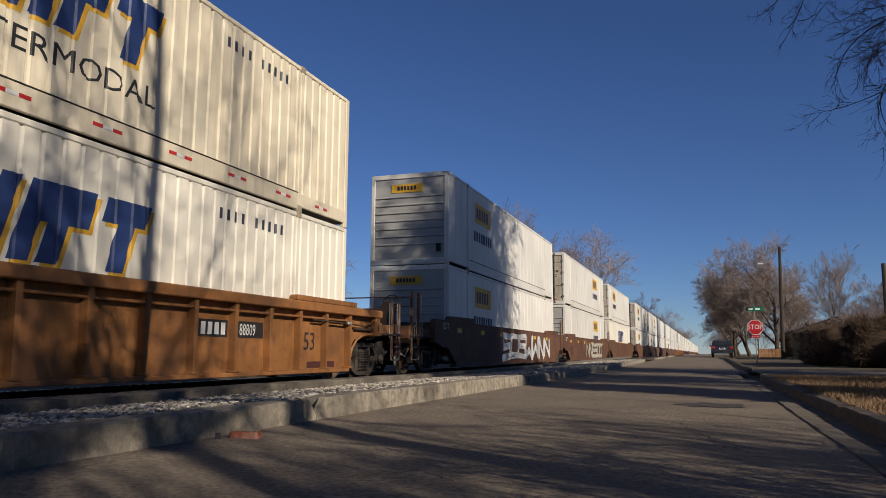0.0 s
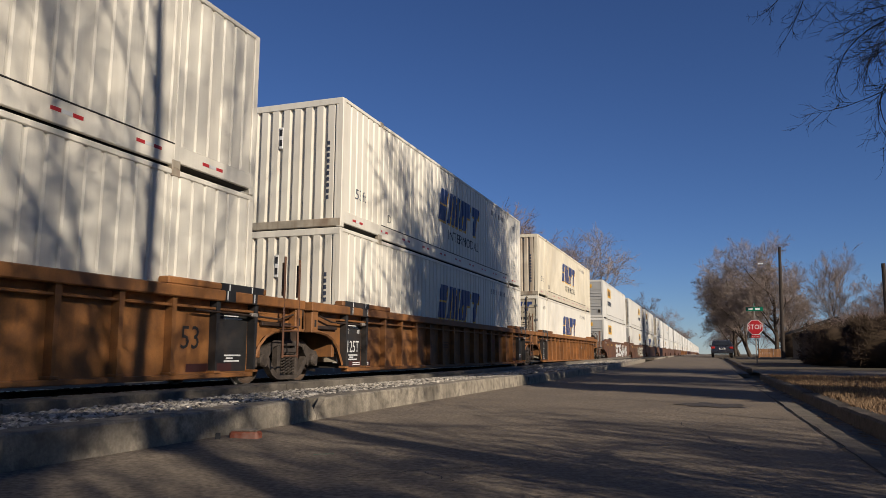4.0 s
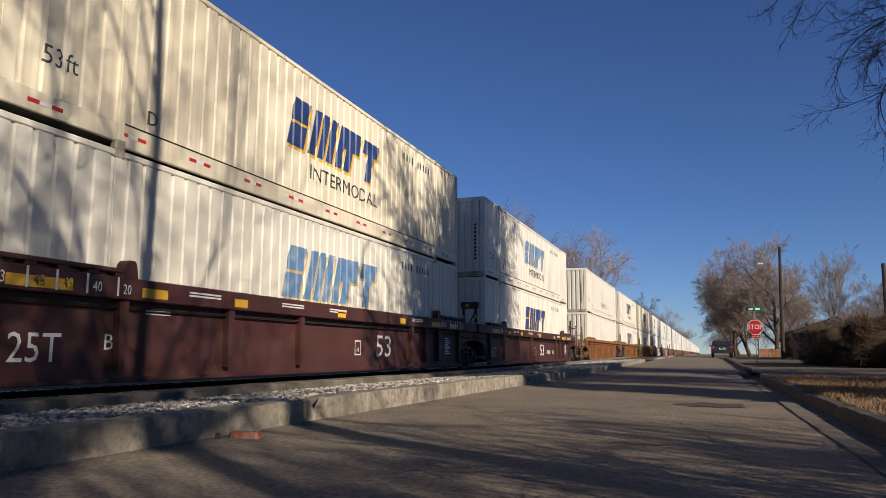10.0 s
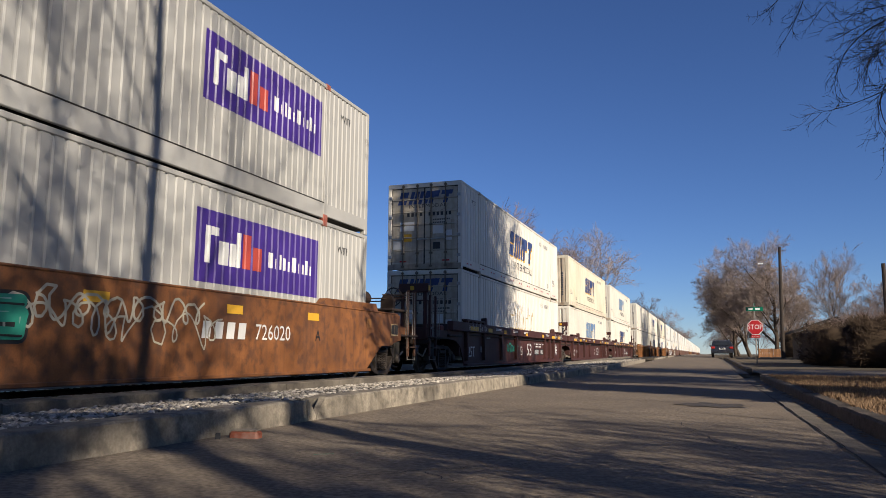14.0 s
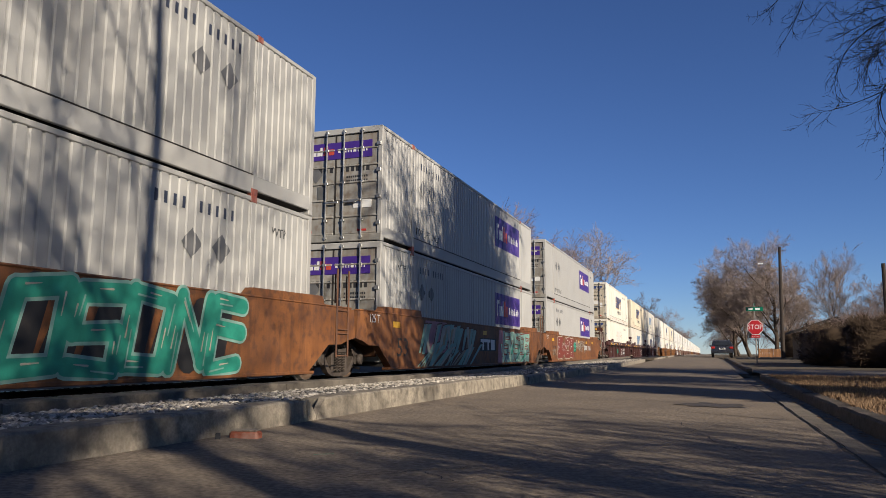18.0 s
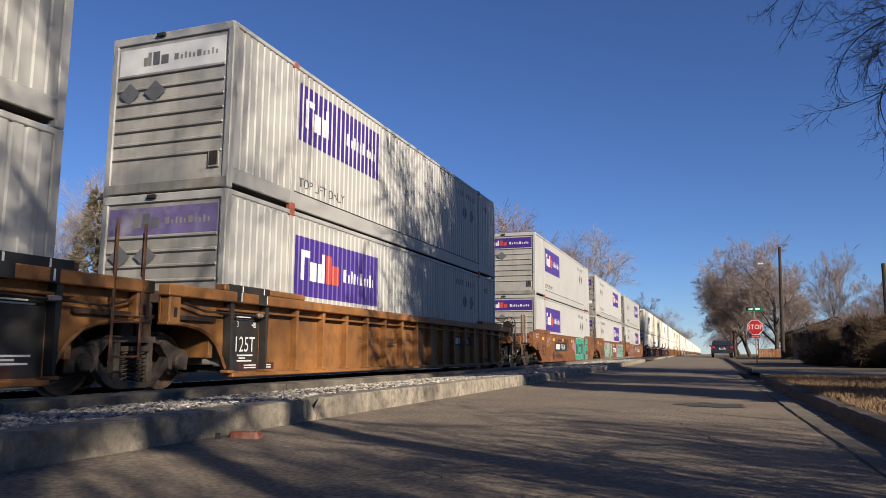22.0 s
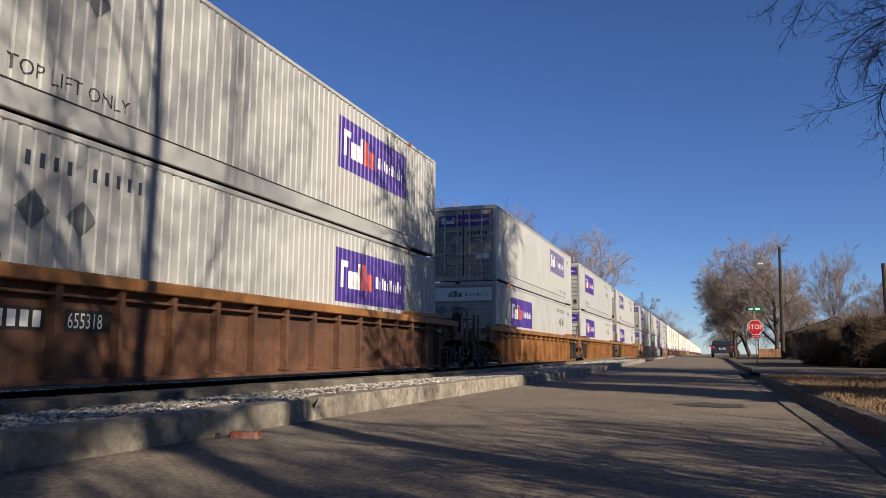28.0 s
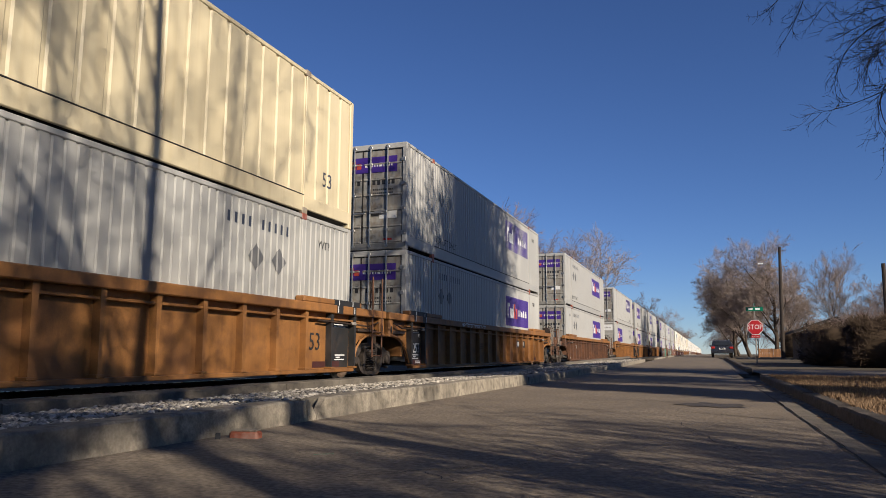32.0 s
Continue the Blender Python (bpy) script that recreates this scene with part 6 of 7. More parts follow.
part("spray_fill", Build().add([(_gx + 0.001, 2.25, 0.6), (_gx + 0.001, 4.4, 0.6), (_gx + 0.001, 4.2, 1.46), (_gx + 0.001, 2.5, 1.46)], [(0, 1, 2, 3)]), M_PINK, CARS[7])
shards(CARS[7], _gx, 1.9, 6.5, 0.24, 1.45, (M_PALE, M_MINT, M_SAND, M_MINT, M_PALE, M_MINT), M_CAR_BROWN, 4, 62, 0.5)
part("spray_fill", Build().add([(_gx + 0.001, 10.0, 0.26), (_gx + 0.001, 14.6, 0.26), (_gx + 0.001, 14.75, 1.42), (_gx + 0.001, 10.2, 1.42)], [(0, 1, 2, 3)]), M_MINT, CARS[7])
part("spray_fill", Build().add([(_gx + 0.0015, 9.7, 0.26), (_gx + 0.0015, 10.35, 0.26), (_gx + 0.0015, 10.5, 1.42), (_gx + 0.0015, 9.9, 1.42)], [(0, 1, 2, 3)]), M_PINK, CARS[7])
graffiti(CARS[7], _gx, 10.6, 14.6, 0.6, 1.36, M_MINT, M_FADED_RED, M_TEAL, 5, 5, 0.2, 0.2)
shards(CARS[7], _gx + 0.003, 10.2, 14.0, 0.3, 1.0, (M_MINT, M_TEAL, M_MINT), M_FADED_RED, 8, 12, 0.7)
# pink overspray and a dark ground under the green letters
layered("spray_fill", CARS[8], [capsule((8.45, 0.95), (8.75, 1.3), 0.2, 0.12), capsule((8.9, 0.9), (9.15, 1.25), 0.24, 0.14), capsule((9.15, 0.5), (9.3, 0.9), 0.1, 0.2)], M_PINK, _gx)
layered("spray_outline", CARS[8], [capsule((9.5 + 0.58 * i, 0.46 + 0.06 * (i % 2)), (9.75 + 0.58 * i, 1.3 - 0.05 * (i % 3)), 0.24, 0.2) for i in range(7)], M_BLACK, _gx + 0.001)
graffiti(CARS[8], _gx + 0.003, 9.3, 13.7, 0.28, 1.46, M_TEAL, M_MINT, M_PALE, 6, 5, 0.24, 0.2)
scribble(CARS[8], _gx, 1.3, 2.4, 0.85, 1.4, M_PALE, 35, 4)
scribble(CARS[8], _gx, 4.0, 7.0, 1.12, 1.34, M_BLACK, 36, 9, 0.014)
scribble(CARS[8], _gx, 2.6, 5.6, 0.32, 0.6, M_BLACK, 37, 8, 0.016)
graffiti(CARS[16], _gx, 5.5, 14.0, 0.35, 1.35, M_MARK, M_CAR_BROWN, M_PALE, 9, 7, 0.22)
graffiti(CARS[17], _gx, 6.0, 13.0, 0.35, 1.3, M_PALE, M_CAR_BROWN, M_MARK, 10, 6, 0.22)
scribble(CARS[5], HALF + 0.056, C_LEN - 10.75, C_LEN - 10.05, 0.62, 0.98, M_TEAL, 41, 4, 0.032)
scribble(CARS[5], HALF + 0.056, C_LEN - 9.95, C_LEN - 9.05, 0.6, 0.94, M_TEAL, 42, 6, 0.034)
scribble(CARS[10], HALF + 0.045, 6.3, 7.0, 0.5, 1.1, M_BLACK, 43, 3, 0.02)
scribble(CARS[13], HALF + 0.22, 3.9, 6.6, 1.4, 1.52, M_MARK, 38, 9, 0.012)

# the part of the train that stays far ahead: plainer copies
_far_boxes = [container("plain", "slats", BOX_LABEL["plain"], "yellow", "far", full=False), container("plain", "doors", BOX_LABEL["plain"], "yellow", "near", full=False),
              container("cream", "folded", BOX_LABEL["cream"] + ", seen far ahead", "bars", "mid", full=False), container("plain", "slats", "plain white container with ribbed front", "", "mid", full=False)]
_proto_used = set()
_s = 59.65
_order = random.Random(17)
_protos = {}
_i = 0
while _s < 640:
    pos = _i % 3                      # 0: last of the leading set, then three by three
    nj, fj = (("pivot", "coupler"), ("coupler", "pivot"), ("pivot", "pivot"))[pos]
    key = ("b", "b", "o", "m")[(_i // 3) % 4]
    k = (key, nj, fj)
    m = {"o": M_CAR_ORANGE, "m": M_CAR_MAROON, "b": M_CAR_BROWN}[key]
    if k not in _protos:
        _protos[k] = well_car({"o": "rib", "m": "chord", "b": "smooth"}[key], m, CAR_LABEL[m], nj, fj, False)
        put(_protos[k], _s, 0.0)
    else:
        put(copy_thing(_protos[k], Matrix.Identity(4)), _s, 0.0)
    for z in (LOW_Z, HIGH_Z):
        j = _order.choice((0, 0, 1, 1, 2, 3))
        if j not in _proto_used:
            _proto_used.add(j)
            put(_far_boxes[j], _s, z)
        else:
            put(copy_thing(_far_boxes[j], Matrix.Identity(4)), _s, z)
    _s += C_LEN + (7.1 if fj == "coupler" else 3.3)
    _i += 1
for j, b in enumerate(_far_boxes):
    if j not in _proto_used:
        for o in (*b.children_recursive, b):
            bpy.data.objects.remove(o)


# ---- trees ----
def grow(seed, height, spread=0.45, levels=5, trunk_r=0.25, fork=0.3, droop=0.0, twig=0.012, kids=(5, 5, 5, 4, 3), lean=(0, 0), crook=0.18, up=0.15, trunk=0.55, thin=1.0, haze=0, wisp=0.014):
    """A bare tree: returns (trunk, limbs, twigs) as Builds."""
    rng = random.Random(seed)
    stem, limbs, fine = Build(), [], Build()

    def branch(p, d, length, r, level):
        n = 6 if level == 0 else 5 if level < 3 else 3
        pts, rad = [p.copy()], [r]
        q = p.copy()
        dirs = []
        for i in range(n):
            pull = Vector((0, 0, up if level else 0.3)) * (1 if level < 3 else 0.4)
            sag = Vector((0, 0, -droop)) * (level / 3.0) ** 2 * (i + 1) / n
            d = (d + Vector((rng.gauss(0, crook), rng.gauss(0, crook), rng.gauss(0, crook * 0.7))) * (0.5 if level == 0 else 1) + pull * 0.4 + sag).normalized()
            q = q + d * (length / n)
            pts.append(q.copy())
            dirs.append(d.copy())
            rad.append(max(twig * 0.5, r * (1 - (0.55 if level == 0 else 0.72) * (i + 1) / n)))
        if level == 0:
            b = stem
        elif level == 1:
            b = Build()
            limbs.append(b)
        else:
            b = fine
        last = level >= levels - 1
        b.tube(pts[::n] if last else pts, rad[::n] if last else rad, 8 if level == 0 else 6 if level == 1 else 4 if level == 2 else 3, cap=False)
        if last:
            for _ in range(haze):
                i = rng.randrange(1, n)
                a = pts[i].lerp(pts[i + 1], rng.random())
                w = (dirs[i] * 0.7 + Vector((rng.gauss(0, 0.55), rng.gauss(0, 0.55), rng.gauss(0.12, 0.5)))).normalized() * length * rng.uniform(0.35, 0.85)
                o = w.orthogonal().normalized()
                o.rotate(Matrix.Rotation(rng.uniform(0, 6.283), 3, w))
                o *= wisp / 2
                k = len(fine.v)
                fine.v += [tuple(a - o), tuple(a + o), tuple(a + w)]
                fine.f.append((k, k + 1, k + 2))
            return
        k = kids[level]
        for j in range(k):
            f = (fork + (1 - fork) * (j + rng.uniform(0.2, 0.9)) / k) if level == 0 else (0.25 + 0.75 * (j + rng.uniform(0.1, 1.0)) / k)
            f = min(0.99, f)
            i = min(n - 1, int(f * n))
            base = pts[i].lerp(pts[i + 1], f * n - i)
            side = dirs[i].orthogonal().normalized()
            side.rotate(Matrix.Rotation(rng.uniform(0, 6.283), 3, dirs[i]))
            a = rng.uniform(0.6, 1.25) * spread
            nd = (dirs[i] * math.cos(a * 1.4) + side * math.sin(a * 1.4)).normalized()
            ratio = rng.uniform(0.5, 0.78) if level else rng.uniform(0.55, 0.8)
            branch(base, nd, length * ratio * (1.0 - 0.25 * f if level else 1.0), max(twig, rad[i] * rng.uniform(0.45, 0.68) * (1.0 if level else thin)), level + 1)

    branch(Vector((0, 0, -0.1)), Vector((lean[0], lean[1], 1)).normalized(), height * trunk, trunk_r, 0)
    return stem, limbs, fine


def as_meshes(builds, bark, twigs, joined=False):
    """Meshes of trunk, limbs and crown; for trees that stay far off the limbs are joined to the trunk."""
    if joined:
        for b in builds[1]:
            builds[0].add(b.v, b.f)
        builds = (builds[0], [], builds[2])
    return builds[0].mesh("trunk", bark, True), [b.mesh("limb", bark, True) for b in builds[1]], builds[2].mesh("crown", twigs)


def tree(name, meshes, at, label, category="tree", turn=0.0, size=1.0, group="bare street trees"):
    root = empty(name, pose(*at, 0, 0, turn) @ Matrix.Scale(size, 4), label, category, group)
    part("trunk", meshes[0], None, root)
    for m in meshes[1]:
        part("limb", m, None, root)
    tagged(part("crown", meshes[2], None, root, "bare winter twigs"), kind="stuff")
    return root


def tall(meshes):
    """Height of a grown tree."""
    return max(v.co.z for v in meshes[2].vertices)


M_BARK_PALE = material("pale_bark", (0.42, 0.36, 0.3), 0.9, var=0.4, scale=2, grain=30, bump=0.5, fine=0.3, spec=0.1)
M_TWIG_FAR = material("weathered_twig", (0.37, 0.295, 0.25), 0.9, var=0.3, scale=0.8, grain=40, bump=0.0, fine=0.15, spec=0.1)
M_TWIG_RED = material("reddish_twig", (0.34, 0.255, 0.22), 0.9, var=0.3, scale=0.8, grain=40, bump=0.0, fine=0.15, spec=0.1)
OAK = as_meshes(grow(1, 14, 0.5, 5, 0.3, 0.25, 0.0, 0.017, (8, 7, 6, 5), haze=9), M_BARK, M_TWIG, True)
ELM = as_meshes(grow(2, 13, 0.5, 5, 0.26, 0.25, 0.06, 0.017, (9, 7, 6, 5), haze=9), M_BARK, M_TWIG_RED, True)
PALE = as_meshes(grow(3, 14, 0.46, 5, 0.27, 0.3, 0.0, 0.016, (8, 7, 6, 5), crook=0.2, haze=10, wisp=0.016), M_BARK_PALE, M_TWIG_PALE, True)
PALE2 = as_meshes(grow(4, 12, 0.5, 5, 0.26, 0.22, 0.0, 0.016, (8, 7, 6, 5), crook=0.2, haze=10, wisp=0.016), M_BARK, M_TWIG_RED, True)
FINE = as_meshes(grow(6, 14, 0.5, 5, 0.3, 0.14, 0.02, 0.017, (11, 8, 6, 6), crook=0.13, haze=12, wisp=0.018), M_BARK, M_TWIG_FAR)
THICKET = as_meshes(grow(9, 9, 0.5, 5, 0.12, 0.04, 0.0, 0.013, (11, 6, 5, 4), crook=0.14, haze=8, wisp=0.018), M_BARK, M_TWIG_RED, True)
LEAN = as_meshes(grow(12, 14, 0.52, 5, 0.28, 0.16, 0.03, 0.017, (11, 8, 6, 6), lean=(-0.28, -0.05), crook=0.13, haze=12, wisp=0.018), M_BARK, M_TWIG_FAR)
SLIM = as_meshes(grow(15, 14, 0.27, 5, 0.22, 0.22, 0.0, 0.015, (15, 6, 5, 4), crook=0.12, trunk=0.8, thin=0.5, haze=10, wisp=0.02), M_BARK, M_TWIG_FAR)

# street trees out of view, placed to shade train and street; over_street's twigs show
SHADE_A = as_meshes(grow(21, 17, 0.34, 6, 0.165, 0.2, 0.0, 0.009, (10, 5, 4, 4, 2), crook=0.2, up=0.2, trunk=0.72, thin=0.55), M_BARK, M_TWIG)
SHADE_B = as_meshes(grow(22, 15, 0.36, 6, 0.24, 0.2, 0.12, 0.021, (11, 8, 6, 4, 3), crook=0.15, up=0.3), M_BARK, M_BARK)
SHADE_LOW = as_meshes(grow(23, 14, 0.55, 5, 0.34, 0.12, 0.03, 0.02, (9, 6, 5, 3), crook=0.2), M_BARK, M_TWIG, True)
HIGH = as_meshes(grow(24, 13, 0.78, 6, 0.22, 0.9, 0.02, 0.012, (9, 6, 5, 4, 2), up=0.02), M_BARK, M_TWIG)
STOUT = as_meshes(grow(31, 9, 0.5, 5, 0.2, 0.16, 0.0, 0.026, (10, 6, 5, 3), crook=0.2, thin=0.9), M_BARK, M_BARK, True)
tree("street_tree", SHADE_A, (4.9, 0.0, 0.08), "tall slim bare street tree on the lawn", turn=40)
over_street = tree("street_tree", SHADE_B, (9.5, 11.6, 0.08), "bare street tree with drooping twigs over the street", turn=0, size=1.1)
tree("street_tree", SHADE_B, (10.6, 12.7, 0.08), "bare street tree on the lawn", turn=30, size=1.22)
tree("street_tree", SHADE_B, (10.2, 11.6, 0.08), "tall bare street tree on the lawn", turn=290, size=1.14)
# unseen trees, added to shade the left of the train, kerb and driveway
tree("street_tree", SHADE_B, (7.0, -5.9, 0.1), "unseen dense bare tree added to shade the train", turn=110, size=0.86)
tree("street_tree", SHADE_A, (8.0, -4.5, 0.1), "unseen tall bare tree added to shade the train", turn=200, size=0.8)
tree("street_tree", HIGH, (8.2, -4.8, 0.1), "unseen slim tree, high crown added to shade the train", turn=80, size=1.0)
tree("street_tree", SHADE_B, (12.5, 18.3, 0.1), "unseen dense bare tree added to shade the driveway", turn=60, size=0.75)
# low unseen trees, added to dapple street, lawn and driveway with shade
for x, y, turn, size, where in ((7.5, 0.0, 250, 0.4, "beside the lawn"), (9.5, 0.1, 40, 0.5, "beside the lawn"), (7.6, 0.5, 140, 0.34, "beside the lawn"), 
                                (8.4, 13.2, 20, 0.5, "beside the driveway"), (14.5, 7.8, 70, 0.8, "beyond the lawn"), (16.0, 20.0, 200, 0.9, "beyond the lawn")):
    tree("garden_tree", SHADE_LOW, (x, y, 0.1), "unseen low bare shade tree " + where, turn=turn, size=size)
# stout unseen trees, added where thicker shade falls on street and kerb
for x, y, turn, size, where in ((3.7, 1.45, 75, 0.34, "beside the kerb"), (4.3, 2.3, 10, 0.3, "beside the kerb"), (9.0, -5.2, 190, 0.72, "beside the lawn"), (7.6, -3.9, 280, 0.6, "beside the lawn"), (6.0, -2.8, 130, 0.5, "beside the lawn"),  (10.6, -5.4, 320, 0.8, "behind the lawn"), (7.4, -4.6, 15, 0.6, "beside the lawn"), (11.2, 6.1, 220, 0.7, "beside the lawn")):
    tree("garden_tree", STOUT, (x, y, 0.1), "unseen stout bare shade tree with thick limbs " + where, turn=turn, size=size)


def hanging_limb(root, seed):
    """Boughs that reach out over the street, arch and hang, with fine twigs along them."""
    rng = random.Random(seed)
    back = root.matrix_basis.inverted()
    b, f = Build(), Build()

    def arc(p, d, length, bend, n, wild=0.05):
        """bend: turn in the x-z plane over the whole length, radians, positive to the left."""
        pts, dirs = [p.copy()], []
        for i in range(n):
            d = Matrix.Rotation(-bend / n, 3, "Y") @ d
            d = (d + Vector((rng.gauss(0, wild), rng.gauss(0, wild), rng.gauss(0, wild)))).normalized()
            pts.append(pts[-1] + d * (length / n))
            dirs.append(d.copy())
        return pts, dirs

    def line(build, pts, r0, r1, sides):
        n = len(pts) - 1
        build.tube([back @ q for q in pts], [r0 + (r1 - r0) * i / n for i in range(n + 1)], sides, cap=False)

    def clothe(pts, dirs, count, reach, bend, deep=True):
        for _ in range(count):
            i = rng.randrange(1, len(pts) - 1)
            side = rng.choice((-1, 1))
            d = (dirs[i] * 0.8 + Vector((rng.gauss(0, 0.45), rng.gauss(0, 0.6), rng.gauss(-0.1, 0.5)))).normalized()
            tp, td = arc(pts[i].lerp(pts[i + 1], rng.random()), d, reach * rng.uniform(0.4, 1.1), bend * side * rng.uniform(0.2, 1.2), 6, 0.12)
            line(f, tp, 0.0032, 0.0012, 3)
            if deep:
                clothe(tp, td, 5, reach * 0.45, 0.6, False)

    # heights are above the street: start, heading in degrees from +x in the x-z plane, length, bend, twigs, thickness
    for x, y, z, heading, length, bend, twigs, thick in (
            (3.15, 13.0, 6.02, 176, 1.7, 1.75, 14, 0.012), (3.15, 12.7, 5.9, 188, 1.3, 1.3, 14, 0.01), (3.3, 13.4, 6.4, 176, 1.1, 0.5, 16, 0.009),
            (3.1, 13.0, 5.15, 198, 1.55, 1.75, 14, 0.012), (3.1, 12.8, 4.95, 210, 1.62, -0.45, 12, 0.008), (3.0, 13.1, 5.05, 214, 1.2, 1.3, 10, 0.008), (3.2, 13.2, 5.9, 200, 1.1, 0.8, 16, 0.009), (3.2, 13.2, 6.3, 205, 0.9, 0.9, 16, 0.009),
            (3.2, 13.3, 6.2, 182, 1.0, 0.5, 16, 0.007), (3.25, 13.2, 5.75, 178, 1.1, 0.6, 16, 0.007), (3.2, 12.9, 5.55, 184, 1.0, 0.5, 14, 0.006),
            (3.4, 13.0, 6.5, 165, 0.9, 0.9, 14, 0.009), (1.74, 13.0, 6.75, 262, 1.12, -0.75, 9, 0.008), (2.3, 13.1, 6.75, 235, 0.75, -0.5, 8, 0.006), (1.3, 13.0, 6.62, 240, 0.4, -0.4, 5, 0.006),
            (3.2, 13.1, 4.6, 240, 0.9, 0.5, 7, 0.007)):
        h = radians(heading)
        pts, dirs = arc(Vector((x + 0.1, y, z)), Vector((math.cos(h), 0.0, math.sin(h))), length, bend, 14, 0.035)
        line(b, pts, thick, thick * 0.3, 5)
        clothe(pts, dirs, twigs, 0.5, 0.9)
    # the limbs that carry them
    for x, y, z, heading, length, bend, thick in ((9.3, 11.7, 4.6, 150, 6.5, 0.75, 0.06), (9.3, 11.7, 3.9, 155, 6.5, 0.6, 0.055)):
        h = radians(heading)
        pts, dirs = arc(Vector((x, y, z)), Vector((math.cos(h), 0.22, math.sin(h))), length, bend, 12, 0.03)
        line(b, pts, thick, 0.012, 6)
        clothe(pts[8:], dirs[8:], 6, 0.45, 0.6)
    part("limb", b.mesh("limb", M_BARK), None, root)
    tagged(part("hanging_twig", f.mesh("hanging_twig", M_BARK), None, root, "arching hanging twigs"), kind="stuff")


def far_tree(name, meshes, x, y, height, label, turn=0.0, group="bare street trees"):
    return tree(name, meshes, (x, y, rise(y) if x > -5 else -0.1), label, turn=turn, size=height / tall(meshes), group=group)


# right of the street, ahead
far_tree("cottonwood", FINE, 6.7, 84, 14.0, "large bare cottonwood with thick forking limbs", 20)
far_tree("cottonwood", LEAN, 4.6, 92, 13.4, "large bare cottonwood leaning over the street", 0)
far_tree("cottonwood", FINE, 3.4, 104, 12.5, "bare cottonwood further along the street", 200)
far_tree("cottonwood", LEAN, 4.4, 118, 13.0, "bare cottonwood further along the street", 10)
far_tree("cottonwood", FINE, 9.0, 96, 12.0, "bare cottonwood behind the stop sign", 130)
far_tree("elm_tree", SLIM, 10.65, 72, 10.2, "slim bare tree behind the hedge", 10)
for m, x, y, h, turn in ((THICKET, 7.2, 57, 2.9, 0), (THICKET, 8.7, 56, 3.5, 100), (THICKET, 10.6, 58, 4.0, 200), (THICKET, 8.6, 92, 5.0, 0), (PALE2, 15.2, 90, 7.0, 70), (PALE2, 18.5, 92, 9.4, 70), (THICKET, 13.4, 78, 5.0, 160), (PALE, 15.0, 70, 9.0, 300), (THICKET, 16.6, 88, 5.6, 230), (THICKET, 6.0, 100, 6.0, 20), (THICKET, 2.8, 108, 6.0, 140), (THICKET, 12.6, 104, 5.5, 250), (THICKET, 4.0, 140, 8.0, 50), (THICKET, 11.0, 84, 4.6, 20)):
    far_tree("thicket_tree" if m is THICKET else "elm_tree", m, x, y, h, "dense twiggy thicket behind the hedge and fence" if m is THICKET else "bare tree behind the houses", turn)
# left of the track
for m, x, y, h, turn in ((PALE, -49.6, 45, 16.0, 0), (PALE2, -38.4, 45, 17.2, 50), (PALE, -34.5, 47, 17.0, 190), (PALE2, -46.0, 50, 13.5, 260), (PALE, -41.5, 52, 14.5, 80), (ELM, -30.0, 48, 14.0, 20), 
                         (ELM, -26.0, 95, 23.0, 30), (ELM, -21.5, 97, 19.0, 200), (PALE, -15.8, 95, 18.6, 60), (OAK, -14.6, 170, 15.0, 90), (ELM, -12.5, 185, 13.0, 140), (OAK, -12, 225, 13.0, 10), (PALE, -12, 300, 14.0, 100), (ELM, -12, 400, 15.0, 200)):
    far_tree("woodland_tree", m, x, y, h, "bare winter tree beyond the track", turn, "trees beyond the track")
for x, y, h, turn in ((-52, 42, 6.0, 0), (-41.0, 42, 7.5, 40), (-36, 42, 8.5, 140), (-57, 44, 6.0, 170), (-28, 44, 7.5, 60), (-61, 46, 6.5, 10)):
    far_tree("thicket_tree", THICKET, x, y, h, "reddish twiggy thicket beyond the track", turn, "trees beyond the track")


def conifer(at, height, width, seed, where="beyond the track", boughs=560):
    """A rough evergreen: drooping boughs of needle tufts in tiers."""
    rng = random.Random(seed)
    root = empty("conifer", at, "brownish green conifer " + where, "tree")
    part("trunk", Build().tube([(0, 0, -0.1), (0.1, 0, height * 0.5), (0, 0, height * 0.98)], [0.3, 0.18, 0.03], 8), M_BARK, root)
    b = Build()
    for i in range(boughs):
        f = rng.random() ** 0.8
        z = height * (0.12 + 0.86 * f)
        r = width * 0.5 * (1 - f) ** 0.8 * rng.uniform(0.35, 1.05) + 0.2
        w = rng.uniform(0, 6.283)
        c = Vector((math.cos(w) * r, math.sin(w) * r, z - r * 0.18))
        for _ in range(4):
            d = Vector((math.cos(w) + rng.gauss(0, 0.5), math.sin(w) + rng.gauss(0, 0.5), rng.gauss(0.1, 0.4))).normalized() * rng.uniform(0.4, 0.9)
            s = d.orthogonal().normalized() * 0.11
            k = len(b.v)
            b.v += [tuple(c - s), tuple(c + s), tuple(c + d)]
            b.f.append((k, k + 1, k + 2))
    tagged(part("crown", b, M_NEEDLE, root, "needle boughs"), kind="stuff")
    return root


conifer((-45.4, 45, -0.1), 13.6, 5.2, 4)
conifer((-43.6, 45.6, -0.1), 14.2, 4.6, 5)
# two unseen conifers, added only to cast the dark bands across the street
conifer((9.2, 6.7, 0.1), 7.6, 2.6, 6, "beside the lawn", 900)
conifer((10.4, 18.0, 0.1), 8.8, 3.0, 7, "beside the driveway", 900)

hanging_limb(over_street, 8)


